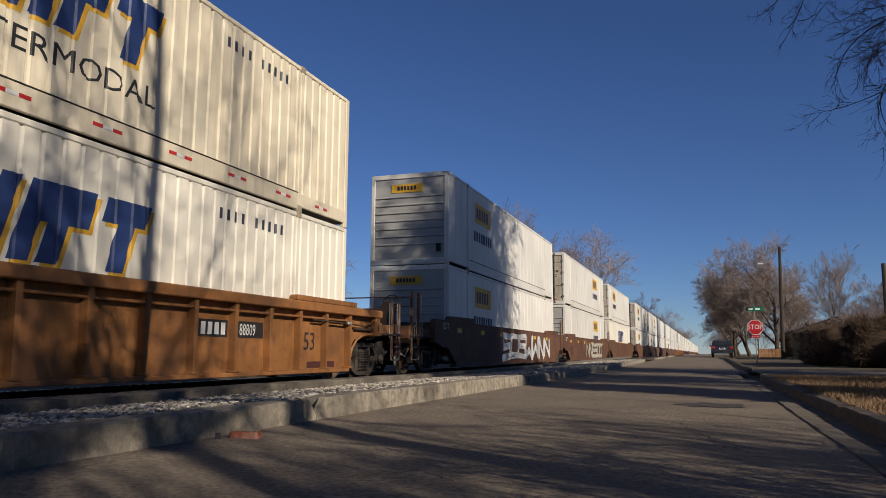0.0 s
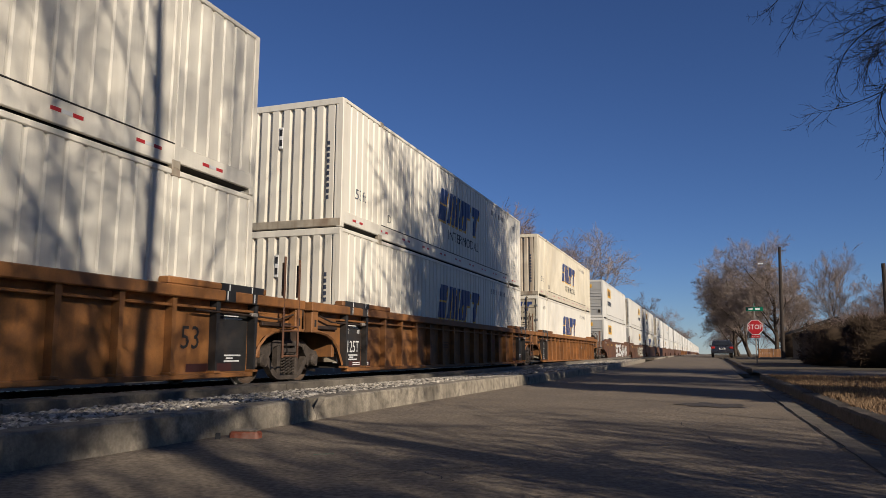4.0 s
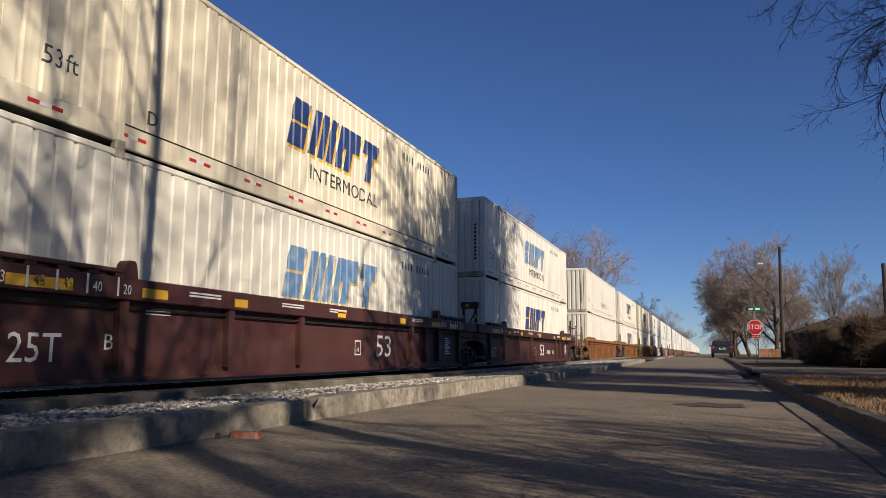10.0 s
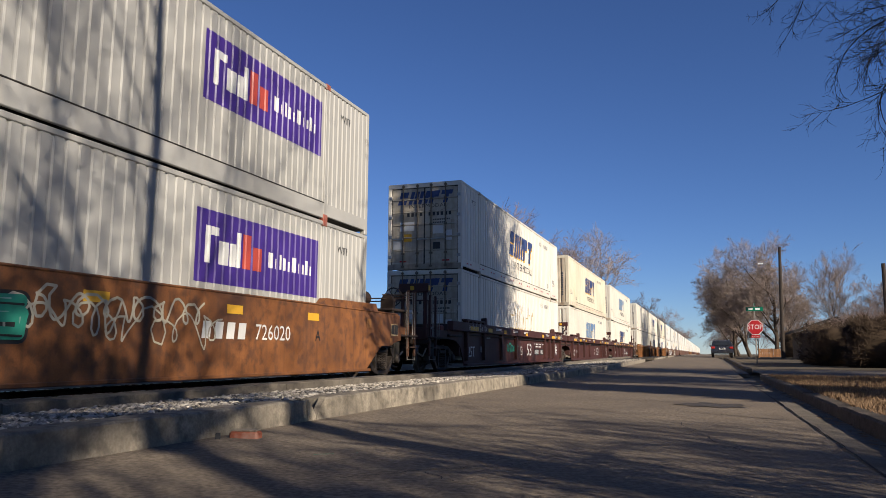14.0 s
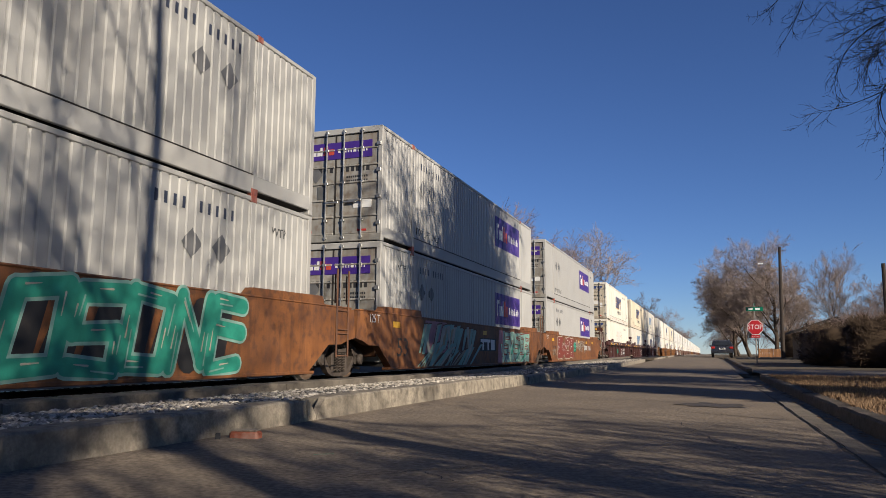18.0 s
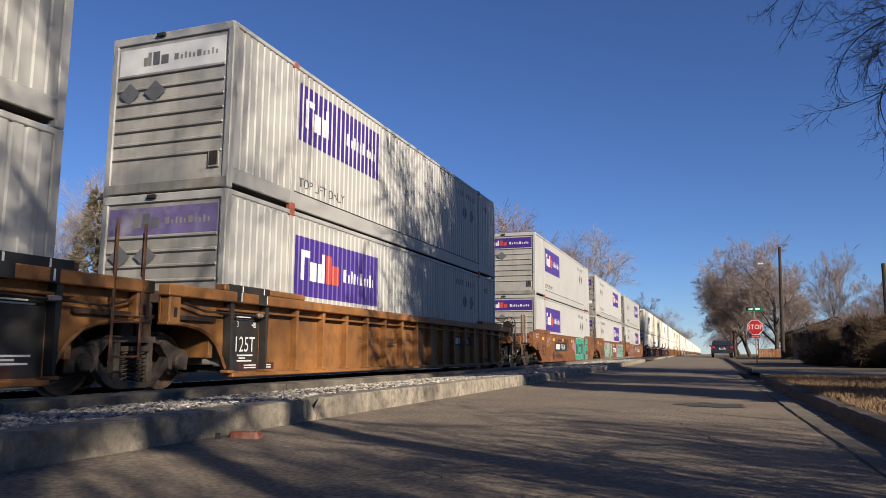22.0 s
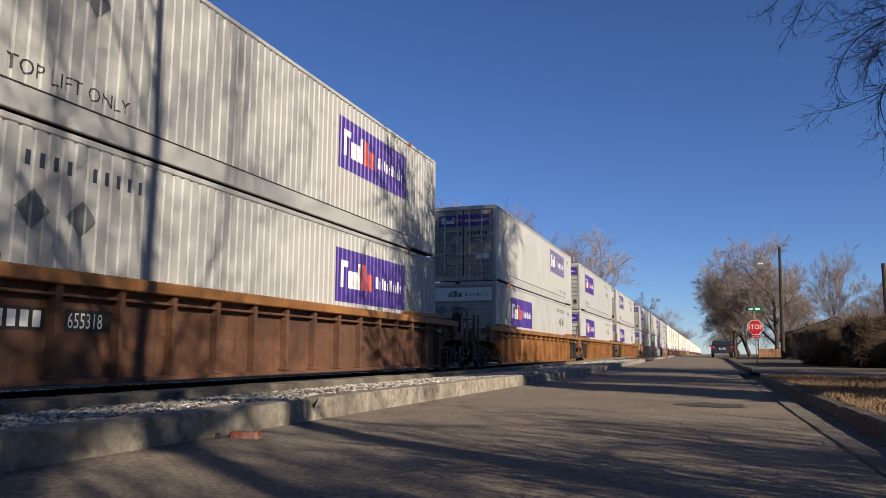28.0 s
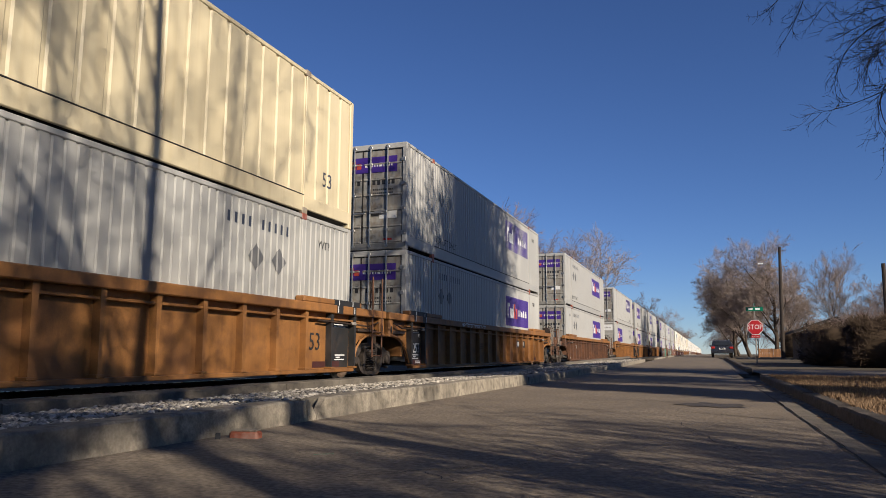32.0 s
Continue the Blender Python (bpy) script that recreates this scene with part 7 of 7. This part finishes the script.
# ---- right of the street ----
def slab(name, x0, x1, y0, y1, z, mat, label, category, cells=12):
    b = Build()
    n = max(2, int((y1 - y0) / 2))
    for i in range(n + 1):
        y = y0 + (y1 - y0) * i / n
        for j in range(cells + 1):
            x = x0 + (x1 - x0) * j / cells
            b.v.append((x, y, z + rise(y) + 0.02 * noise.noise((x * 0.7, y * 0.7, 3.0)) * (0 < j)))
    for i in range(n):
        for j in range(cells):
            a = i * (cells + 1) + j
            b.f.append((a, a + 1, a + cells + 2, a + cells + 1))
    return tagged(part(name, b, mat, smooth=True), label, category, kind="structure")


slab("lawn", 1.33, 14.0, -9.0, 19.4, 0.1, M_DRY_GRASS, "dry tan winter lawn beside the kerb", "lawn")
# darker old concrete here stands for the shade lying on the driveway
slab("driveway", 1.34, 14.0, 19.5, 23.4, 0.06, M_OLD_CONCRETE, "stained concrete driveway crossing the verge, dark tone standing for shade", "driveway")
slab("side_street", 1.33, 14.0, 23.5, 27.0, 0.05, M_ASPHALT, "shaded asphalt apron behind the driveway", "road")
slab("lawn_far", 1.33, 14.0, 27.1, 62.0, -0.04, M_EARTH, "bare earth under the hedge", "lawn")


def grass(name, count, x0, x1, y0, y1, z, seed):
    rng = random.Random(seed)
    b = Build()
    for _ in range(count):
        x, y = x0 + (x1 - x0) * rng.random() ** 1.5, rng.uniform(y0, y1)
        if noise.noise((x * 1.6, y * 1.6, 9.0)) < -0.12 and rng.random() < 0.7:
            continue
        h, w = rng.uniform(0.03, 0.085), rng.uniform(0, 6.283)
        dx, dy = math.cos(w) * 0.006, math.sin(w) * 0.006
        lx, ly = rng.gauss(0, 0.035), rng.gauss(0, 0.035)
        k = len(b.v)
        zz = z + rise(y)
        b.v += [(x - dx, y - dy, zz - 0.01), (x + dx, y + dy, zz - 0.01), (x + lx, y + ly, zz + h)]
        b.f.append((k, k + 1, k + 2))
    return tagged(part(name, b, M_BLADE), "dry tan grass blades on the verge", "grass", kind="stuff")


M_BLADE = material("straw_blades", (0.36, 0.235, 0.135), 0.8, var=0.3, scale=3, grain=40, bump=0.0, fine=0.2, spec=0.2)
island_tint(M_BLADE, 0.45, 1.35)
grass("lawn_grass", 42000, 1.3, 6.0, 4.0, 19.0, 0.1, 31)

M_LEAF_DRY = material("dry_leaf", (0.3, 0.19, 0.1), 0.8, var=0.3, scale=9, grain=60, bump=0.0, spec=0.2)
island_tint(M_LEAF_DRY, 0.4, 1.4)


def litter(count, x0, x1, y0, y1, z, seed, size=0.03):
    rng = random.Random(seed)
    b = Build()
    for _ in range(count):
        x, y, s, w = rng.uniform(x0, x1), rng.uniform(y0, y1), size * rng.uniform(0.5, 1.3), rng.uniform(0, 6.283)
        k = len(b.v)
        for q, up in ((0, 0.2), (1.6, 0.05), (3.1, 0.3), (4.7, 0.1)):
            b.v.append((x + math.cos(w + q) * s, y + math.sin(w + q) * s * 0.6, z + 0.004 + up * s + rise(y)))
        b.f.append((k, k + 1, k + 2, k + 3))
    return tagged(part("fallen_leaves", b, M_LEAF_DRY), "dry brown leaves lying in the gutter", "leaves", kind="stuff")


litter(260, 0.98, 1.16, 4.5, 18, -0.005, 41)
litter(160, 1.3, 2.6, 4.5, 14, 0.13, 42)
litter(40, -3.2, -3.0, 3, 14, 0.0, 43, 0.022)


def bush(name, at, w, d, h, seed, label):
    """A dense clipped shrub: a dark lumpy heart inside a coat of fine twigs."""
    rng = random.Random(seed)
    root = empty(name, at, label, "hedge", "hedge beside the driveway")
    core = Build()
    rows, cols = 9, 18

    def skin(u, v):
        cu, su = math.cos(u), math.sin(u)
        x = math.copysign(abs(cu) ** 0.55, cu) * abs(math.cos(v)) ** 0.45
        y = math.copysign(abs(su) ** 0.55, su) * abs(math.cos(v)) ** 0.45
        n = 1 + 0.16 * noise.noise((x * 2 + seed, y * 2, v * 2))
        return Vector((x * w / 2 * n, y * d / 2 * n, h * 0.5 * (1 + (1 if v > 0 else -1) * abs(math.sin(v)) ** 0.6) * n))
    for i in range(rows):
        for j in range(cols):
            p = skin(6.283 * j / cols, -1.55 + 3.1 * i / (rows - 1))
            core.v.append((p.x * 0.86, p.y * 0.86, p.z * 0.9))
    for i in range(rows - 1):
        for j in range(cols):
            k = (j + 1) % cols
            core.f.append((i * cols + j, i * cols + k, (i + 1) * cols + k, (i + 1) * cols + j))
    part("shrub_core", core, M_HEDGE, root, smooth=True)
    b = Build()
    for _ in range(5200):
        p = skin(rng.uniform(0, 6.283), rng.uniform(-1.2, 1.55))
        o = Vector((p.x, p.y, p.z - h * 0.4)).normalized()
        dd = (o + Vector((rng.gauss(0, 0.5), rng.gauss(0, 0.5), rng.gauss(0.2, 0.5)))).normalized() * rng.uniform(0.15, 0.42)
        s = dd.orthogonal().normalized() * rng.uniform(0.006, 0.02)
        q = p * rng.uniform(0.8, 0.97)
        k = len(b.v)
        b.v += [tuple(q - s), tuple(q + s), tuple(q + dd)]
        b.f.append((k, k + 1, k + 2))
    tagged(part("twig_coat", b, M_HEDGE_TIP, root, "brown twiggy outer growth"), kind="stuff")
    return root


M_HEDGE_TIP = material("hedge_tips", (0.075, 0.052, 0.036), 0.9, var=0.4, scale=2, grain=30, bump=0.0, spec=0.1)
bush("hedge_shrub", (5.45, 40.0, 0.05), 2.2, 9.0, 1.95, 3, "dense dark brown clipped hedge with a flat top")
bush("hedge_shrub", (6.35, 34.4, 0.05), 2.0, 2.6, 2.1, 4, "rounded dark shrub at the hedge end")
bush("hedge_shrub", (7.9, 33.4, 0.05), 1.6, 2.4, 1.5, 5, "low twiggy shrub beside the hedge")
bush("thicket", (8.0, 78.0, 0.35), 3.0, 3.0, 2.4, 9, "grey twiggy bush beside the house")


# house behind the hedge
def house(at, label, wide=9.0, deep=8.0, eave=2.6, ridge=4.0, seed=1):
    root = empty("house", at, label, "house")
    wall_m = material("house_wall", (0.12, 0.095, 0.07), 0.85, var=0.15, scale=2, grain=40, bump=0.2)
    roof_m = material("house_roof", (0.035, 0.03, 0.028), 0.9, var=0.3, scale=4, grain=30, bump=0.4)
    trim_m = material("house_trim", (0.6, 0.58, 0.52), 0.7, var=0.1, scale=3, grain=40, bump=0.05)
    glass_m = material("dark_glass", (0.03, 0.035, 0.04), 0.1, var=0.1, scale=3, grain=40, bump=0.0)
    w, d = wide / 2, deep / 2
    part("wall", Build().box(-w, w, -d, d, -0.2, eave), wall_m, root)
    b = Build()
    b.extrude_y([(-w - 0.5, eave - 0.1), (-w - 0.5, eave + 0.08), (0, ridge + 0.15), (w + 0.5, eave + 0.08), (w + 0.5, eave - 0.1), (0, ridge - 0.05)][::-1], -d - 0.4, d + 0.4)
    part("roof", b, roof_m, root, "dark shingle gable roof")
    part("gable", Build().extrude_y([(-w, eave), (0, ridge - 0.06), (w, eave)][::-1], -d, -d + 0.15), wall_m, root)
    for x in (-w * 0.5, w * 0.4):
        win = part("window", Build().box(x - 0.65, x + 0.65, -d - 0.06, -d + 0.02, 0.9, 2.1, 0.01), trim_m, root)
        part("pane", Build().box(x - 0.56, x + 0.56, -d - 0.07, -d - 0.05, 0.98, 2.02), glass_m, win)
    return root


house((9.0, 64.0, 0.3), "low house with dark gable roof behind the hedge", 4.8, 6.0, 2.0, 2.95)
house((16.5, 82.0, 0.3), "low tan house with dark gable roof", 8.0, 8.0, 2.5, 3.9)

# stop sign with street-name blades
M_POST = material("galvanised_post", (0.35, 0.33, 0.3), 0.5, metal=0.7, var=0.2, scale=6, grain=60, bump=0.05, dirt=(0.12, 0.08, 0.05), dirt_amount=0.5)
M_SIGN_RED = material("sign_red", (0.5, 0.02, 0.025), 0.4, var=0.08, scale=4, grain=60, bump=0.0)
M_SIGN_GREEN = material("sign_green", (0.0, 0.2, 0.11), 0.4, var=0.08, scale=4, grain=60, bump=0.0)
M_WOOD = material("orange_fence_wood", (0.42, 0.2, 0.08), 0.75, var=0.3, scale=3, grain=40, bump=0.2, rand=0.3, streak=0.2)
M_POLE = material("tarred_pole_wood", (0.06, 0.045, 0.035), 0.9, var=0.4, scale=3, grain=40, bump=0.4, streak=0.3)


def ngon_y(b, cx, cz, r, n, y0, y1, turn=0.0):
    pts = [(cx + r * math.cos(turn + 2 * math.pi * i / n), cz + r * math.sin(turn + 2 * math.pi * i / n)) for i in range(n)]
    return b.extrude_y(pts[::1], y0, y1)


def flat_words(name, words, cx, z, h, y, mat, parent, wide=1.0):
    tri, w = text_triangles(words)
    b = Build()
    for t in tri:
        k = len(b.v)
        b.v += [(cx + (p[0] - w / 2) * h * wide, y, z + p[1] * h) for p in t]
        b.f.append((k, k + 1, k + 2))
    return tagged(part(name, b, mat, parent), kind="stuff")


stop = empty("stop_sign", (2.4, 42.0, 0.08), "red octagonal stop sign with green street-name blades", "road sign")
part("post", Build().rod((0, 0.03, -0.1), (0, 0.03, 3.05), 0.032, 8), M_POST, stop)
R8 = 0.381 / math.cos(math.pi / 8)
plate = part("octagon_rim", ngon_y(Build(), 0, 1.93, R8, 8, -0.012, -0.006, math.pi / 8), M_MARK, stop, "white sign rim")
part("octagon", ngon_y(Build(), 0, 1.93, R8 * 0.94, 8, -0.02, -0.011, math.pi / 8), M_SIGN_RED, stop, "red octagon plate")
flat_words("lettering", "STOP", 0, 1.82, 0.25, -0.024, M_MARK, stop, 0.85)
part("lower_plate", Build().box(-0.22, 0.22, -0.014, -0.004, 1.38, 1.53, 0.003), M_SIGN_RED, stop)
flat_words("lettering", "ALL WAY", 0, 1.425, 0.06, -0.018, M_MARK, stop)
part("name_blade", Build().box(-0.42, 0.42, -0.02, -0.005, 2.78, 2.99, 0.006), M_SIGN_GREEN, stop, "green street-name blade")
part("name_marking", Build().box(-0.3, -0.08, -0.024, -0.019, 2.84, 2.94).box(0.04, 0.28, -0.024, -0.019, 2.84, 2.94), M_MARK, stop)
part("name_blade", Build().box(-0.01, 0.01, -0.4, 0.4, 3.02, 3.2, 0.004), M_SIGN_GREEN, stop, "green street-name blade")

# utility pole with a street lamp arm
pole = empty("utility_pole", (6.1, 70.0, 0.35), "dark timber utility pole with a street lamp arm", "utility pole")
part("shaft", Build().tube([(0, 0, -0.3), (0.1, 0, 4.8), (0.22, 0, 9.6)], [0.17, 0.15, 0.12], 10), M_POLE, pole)
part("lamp_arm", Build().tube([(0.2, 0, 7.4), (-0.4, 0, 7.75), (-1.0, 0, 8.15), (-1.25, 0, 8.2)], 0.035, 6), M_POST, pole)
part("lamp_head", Build().box(-1.62, -1.2, -0.13, 0.13, 8.12, 8.24, 0.04), M_MARK, pole, "pale street lamp head")
pole2 = empty("utility_pole", (9.1, 45.0, 0.1), "dark timber utility pole beyond the hedge", "utility pole")
part("shaft", Build().tube([(0, 0, -0.3), (0, 0, 2.5), (0.02, 0, 5.4)], [0.14, 0.12, 0.1], 10), M_POLE, pole2)
part("sign_plate", Build().box(-0.3, 0.3, -0.16, -0.13, 1.9, 2.4, 0.01), M_MARK, pole2, "white plate on the pole")

# low timber fence
fence = empty("fence", (5.2, 72.0, 0.36), "low orange-brown timber fence", "fence")
for i in range(14):
    part("board", Build().box(-0.9 + i * 0.15, -0.765 + i * 0.15, -0.012, 0.012, 0.0, 0.72 + 0.02 * (i % 3), 0.004), M_WOOD, fence)
for x in (-0.9, 0.15, 1.15):
    part("post", Build().box(x - 0.05, x + 0.05, 0.014, 0.11, -0.2, 0.8, 0.008), M_WOOD, fence)
part("rail", Build().box(-0.95, 1.2, 0.014, 0.05, 0.5, 0.58, 0.006), M_WOOD, fence)

# parked car
M_CAR = material("dark_blue_car_paint", (0.035, 0.04, 0.055), 0.3, metal=0.4, var=0.1, scale=2, grain=60, bump=0.0, dirt=(0.15, 0.13, 0.11), dirt_amount=0.25, spec=0.6)
M_TYRE = material("tyre_rubber", (0.025, 0.024, 0.023), 0.85, var=0.2, scale=8, grain=60, bump=0.1)
M_TAIL = material("tail_lamp_red", (0.5, 0.04, 0.03), 0.25, var=0.1, scale=8, grain=60, bump=0.0)
M_GLASS_DARK = material("tinted_glass", (0.03, 0.034, 0.04), 0.08, var=0.1, scale=3, grain=40, bump=0.0, spec=0.6)


def parked_car(at, label):
    root = empty("car", at, label, "car")
    body = [(-2.2, 0.35), (-2.25, 0.6), (-2.2, 0.95), (-2.0, 1.05), (-1.6, 1.48), (-1.3, 1.55), (0.4, 1.53), (1.1, 1.05), (2.1, 0.9), (2.25, 0.65), (2.2, 0.35)]
    b = Build()
    n = len(body)
    for x, tuck in ((-0.93, 1.0), (-0.86, 0.0), (0.86, 0.0), (0.93, 1.0)):
        for y, z in body:
            zz = min(z, 1.0) if tuck else z
            b.v.append((x * (0.86 if (z > 1.1 and not tuck) else 1.0), y, zz))
    for k in range(3):
        for i in range(n):
            j = (i + 1) % n
            b.f.append((k * n + i, k * n + j, (k + 1) * n + j, (k + 1) * n + i))
    b.f.append(tuple(range(n)))
    b.f.append(tuple(3 * n + i for i in range(n))[::-1])
    part("body", b, M_CAR, root)
    part("rear_window", Build().add([(-0.66, -2.03, 1.08), (0.66, -2.03, 1.08), (0.56, -1.64, 1.46), (-0.56, -1.64, 1.46)], [(0, 1, 2, 3)]), M_GLASS_DARK, root)
    part("bumper", Build().box(-0.92, 0.92, -2.34, -2.15, 0.36, 0.62, 0.05), M_CAR, root)
    part("number_plate", Build().box(-0.26, 0.26, -2.29, -2.25, 0.72, 0.86, 0.01), M_MARK, root, "pale blank plate")
    part("plate_marking", Build().box(-0.18, 0.18, -2.296, -2.289, 0.76, 0.82), M_INK, root)
    for s in (-1, 1):
        part("tail_light", Build().box(min(s * 0.62, s * 0.92), max(s * 0.62, s * 0.92), -2.28, -2.15, 0.78, 0.98, 0.03), M_TAIL, root, "red tail light")
        part("roof_rail", Build().box(s * 0.66 - 0.02, s * 0.66 + 0.02, -1.4, 0.3, 1.55, 1.6, 0.01), M_POST, root)
        part("mirror", Build().box(min(s * 0.92, s * 1.06), max(s * 0.92, s * 1.06), 0.75, 0.9, 1.0, 1.14, 0.03), M_CAR, root)
        for y in (-1.4, 1.4):
            wh = part("wheel", Build().lathe([(-0.11, 0.2), (-0.11, 0.31), (-0.08, 0.34), (0.08, 0.34), (0.11, 0.31), (0.11, 0.2)], (s * 0.8, y, 0.34), "x", 18), M_TYRE, root)
            part("rim", Build().lathe([(-0.112, 0.2), (-0.1, 0.04), (0.1, 0.04), (0.112, 0.2)], (s * 0.8, y, 0.34), "x", 12), M_POST, wh)
    return root


parked_car((1.22, 73.0, rise(73)), "dark blue estate car parked at the street edge")

# small things on the street
M_BRICK = material("orange_brick", (0.4, 0.12, 0.06), 0.85, var=0.3, scale=12, grain=60, bump=0.3, dirt=(0.55, 0.45, 0.38), dirt_amount=0.6)
debris = empty("broken_brick", pose(-3.02, 4.42, 0.0, 0, 0, 12), "broken orange brick lying against the kerb", "brick")
part("brick_body", Build().box(-0.1, 0.1, -0.06, 0.05, 0.0, 0.06, 0.012), M_BRICK, debris)
part("mortar", Build().box(-0.08, 0.09, -0.05, 0.04, 0.058, 0.072, 0.006), M_CONCRETE, debris, "pale mortar crust")
chunk = empty("black_scrap", pose(-3.13, 4.25, 0.0, 0, 0, 30), "small black plastic scrap by the kerb", "scrap")
part("scrap_body", Build().extrude_x([(-0.02, 0.0), (0.04, 0.0), (0.02, 0.02), (0.0, 0.06), (-0.015, 0.02)], -0.012, 0.02), M_BLACK, chunk)


def road_top(x, y):
    pts = [(-3.24, -0.012), (-2.2, 0.0), (-1.0, 0.014), (0.3, 0.004), (0.81, 0.0)]
    for (a, za), (c, zc) in zip(pts, pts[1:]):
        if a <= x <= c:
            return za + (zc - za) * (x - a) / (c - a) + rise(y)
    return rise(y)


def ribbon(name, line, width, mat, label, category, lift=0.004):
    """A thin painted or tarred line laid on the street."""
    b = Build()
    for i, (x, y) in enumerate(line):
        x2, y2 = line[min(i + 1, len(line) - 1)]
        x1, y1 = line[max(i - 1, 0)]
        d = Vector((x2 - x1, y2 - y1)).normalized()
        w = width[i] if isinstance(width, list) else width
        for s in (-1, 1):
            px_, py_ = x - d.y * w / 2 * s, y + d.x * w / 2 * s
            b.v.append((px_, py_, road_top(px_, py_) + lift))
    for i in range(len(line) - 1):
        b.f.append((2 * i, 2 * i + 2, 2 * i + 3, 2 * i + 1))
    ob = part(name, b, mat)
    return tagged(ob, label, category, kind="structure")


M_GREEN_PAINT = material("green_marking_paint", (0.02, 0.3, 0.15), 0.7, var=0.5, scale=30, grain=120, bump=0.2, dirt=(0.19, 0.16, 0.13), dirt_amount=0.8)
for i, (x0, y0, x1, y1, w) in enumerate(((-2.22, 3.9, -1.98, 4.03, 0.035), (-2.16, 3.98, -1.99, 4.06, 0.03), (-2.25, 3.88, -2.1, 3.97, 0.02))):
    ribbon("paint_mark", [(x0, y0), ((x0 + x1) / 2, (y0 + y1) / 2 + 0.01), (x1, y1)], w, M_GREEN_PAINT, "faded green utility paint mark on the asphalt", "paint mark", 0.004 + 0.001 * i)
M_CRACK_SHADOW = material("tar_crack_and_shadow", (0.035, 0.03, 0.027), 0.9, var=0.3, scale=20, grain=80, bump=0.2)


def wander(x0, y0, x1, y1, n, amp, seed):
    rng = random.Random(seed)
    return [(x0 + (x1 - x0) * i / n + rng.gauss(0, amp), y0 + (y1 - y0) * i / n + rng.gauss(0, amp)) for i in range(n + 1)]


# first line paints a thin pole shadow on the asphalt; the rest are cracks
for i, (x0, y0, x1, y1, w, am) in enumerate(((-0.35, 8.2, 0.8, 7.45, 0.014, 0.008), (-1.7, 3.2, -1.2, 3.75, 0.008, 0.02), (-1.25, 3.7, -0.9, 3.95, 0.007, 0.02), (-1.35, 3.5, -1.1, 3.3, 0.006, 0.015), (-2.9, 9.5, -0.6, 9.9, 0.008, 0.04),
                                             (-2.6, 6.6, -2.1, 9.0, 0.007, 0.05), (0.2, 5.0, -0.3, 6.8, 0.007, 0.04), (-0.8, 12.0, 0.6, 12.4, 0.012, 0.04), (-2.0, 5.0, -1.0, 5.3, 0.006, 0.03), (-3.0, 16.0, 0.6, 16.4, 0.02, 0.05))):
    ribbon("street_crack", wander(x0, y0, x1, y1, 12, am, i), w, M_CRACK_SHADOW, "thin dark line among cracks and a painted pole shadow", "crack")
ribbon("gutter_joint", wander(0.805, 3.5, 0.805, 19, 40, 0.004, 77), 0.012, M_CRACK_SHADOW, "dark joint between asphalt and gutter", "crack", 0.008)


def stain(x, y, wx, wy, seed):
    """A dark patch with a ragged rim."""
    b = Build()
    b.v.append((x, y, road_top(x, y) + 0.006))
    n = 40
    for i in range(n):
        a = 2 * math.pi * i / n
        r = 1 + 0.5 * noise.noise((math.cos(a) * 2.2 + seed, math.sin(a) * 2.2, 5.0)) + 0.18 * noise.noise((math.cos(a) * 9, math.sin(a) * 9, seed))
        px, py = x + wx / 2 * r * math.cos(a), y + wy / 2 * r * math.sin(a)
        b.v.append((px, py, road_top(px, py) + 0.006))
    b.f += [(0, 1 + i, 1 + (i + 1) % n) for i in range(n)]
    return tagged(part("road_stain", b, M_DARK_PATCH), "dark ragged patch on the asphalt", "stain", kind="structure")


M_DARK_PATCH = material("dark_asphalt", (0.13, 0.108, 0.085), 0.7, var=0.4, scale=4, grain=34, bump=0.5, fine=0.8, spec=0.3, mottle=0.5)
stain(0.03, 9.3, 0.75, 0.75, 3.0)


def motions():
    times = [4.0 * i for i in range(9)]
    for thing, s, z in MOVING:
        walk(thing, [(t, Matrix.Translation((TRACK_X, s + travelled(t), z))) for t in times])
    steps = [k / 15 for k in range(481)]
    for w in WHEEL_SETS:
        at = w.matrix_basis.translation.copy()
        walk(w, [(t, Matrix.Translation(at) @ Matrix.Rotation(-travelled(t) / WHEEL_R, 4, "X")) for t in steps])


motions()
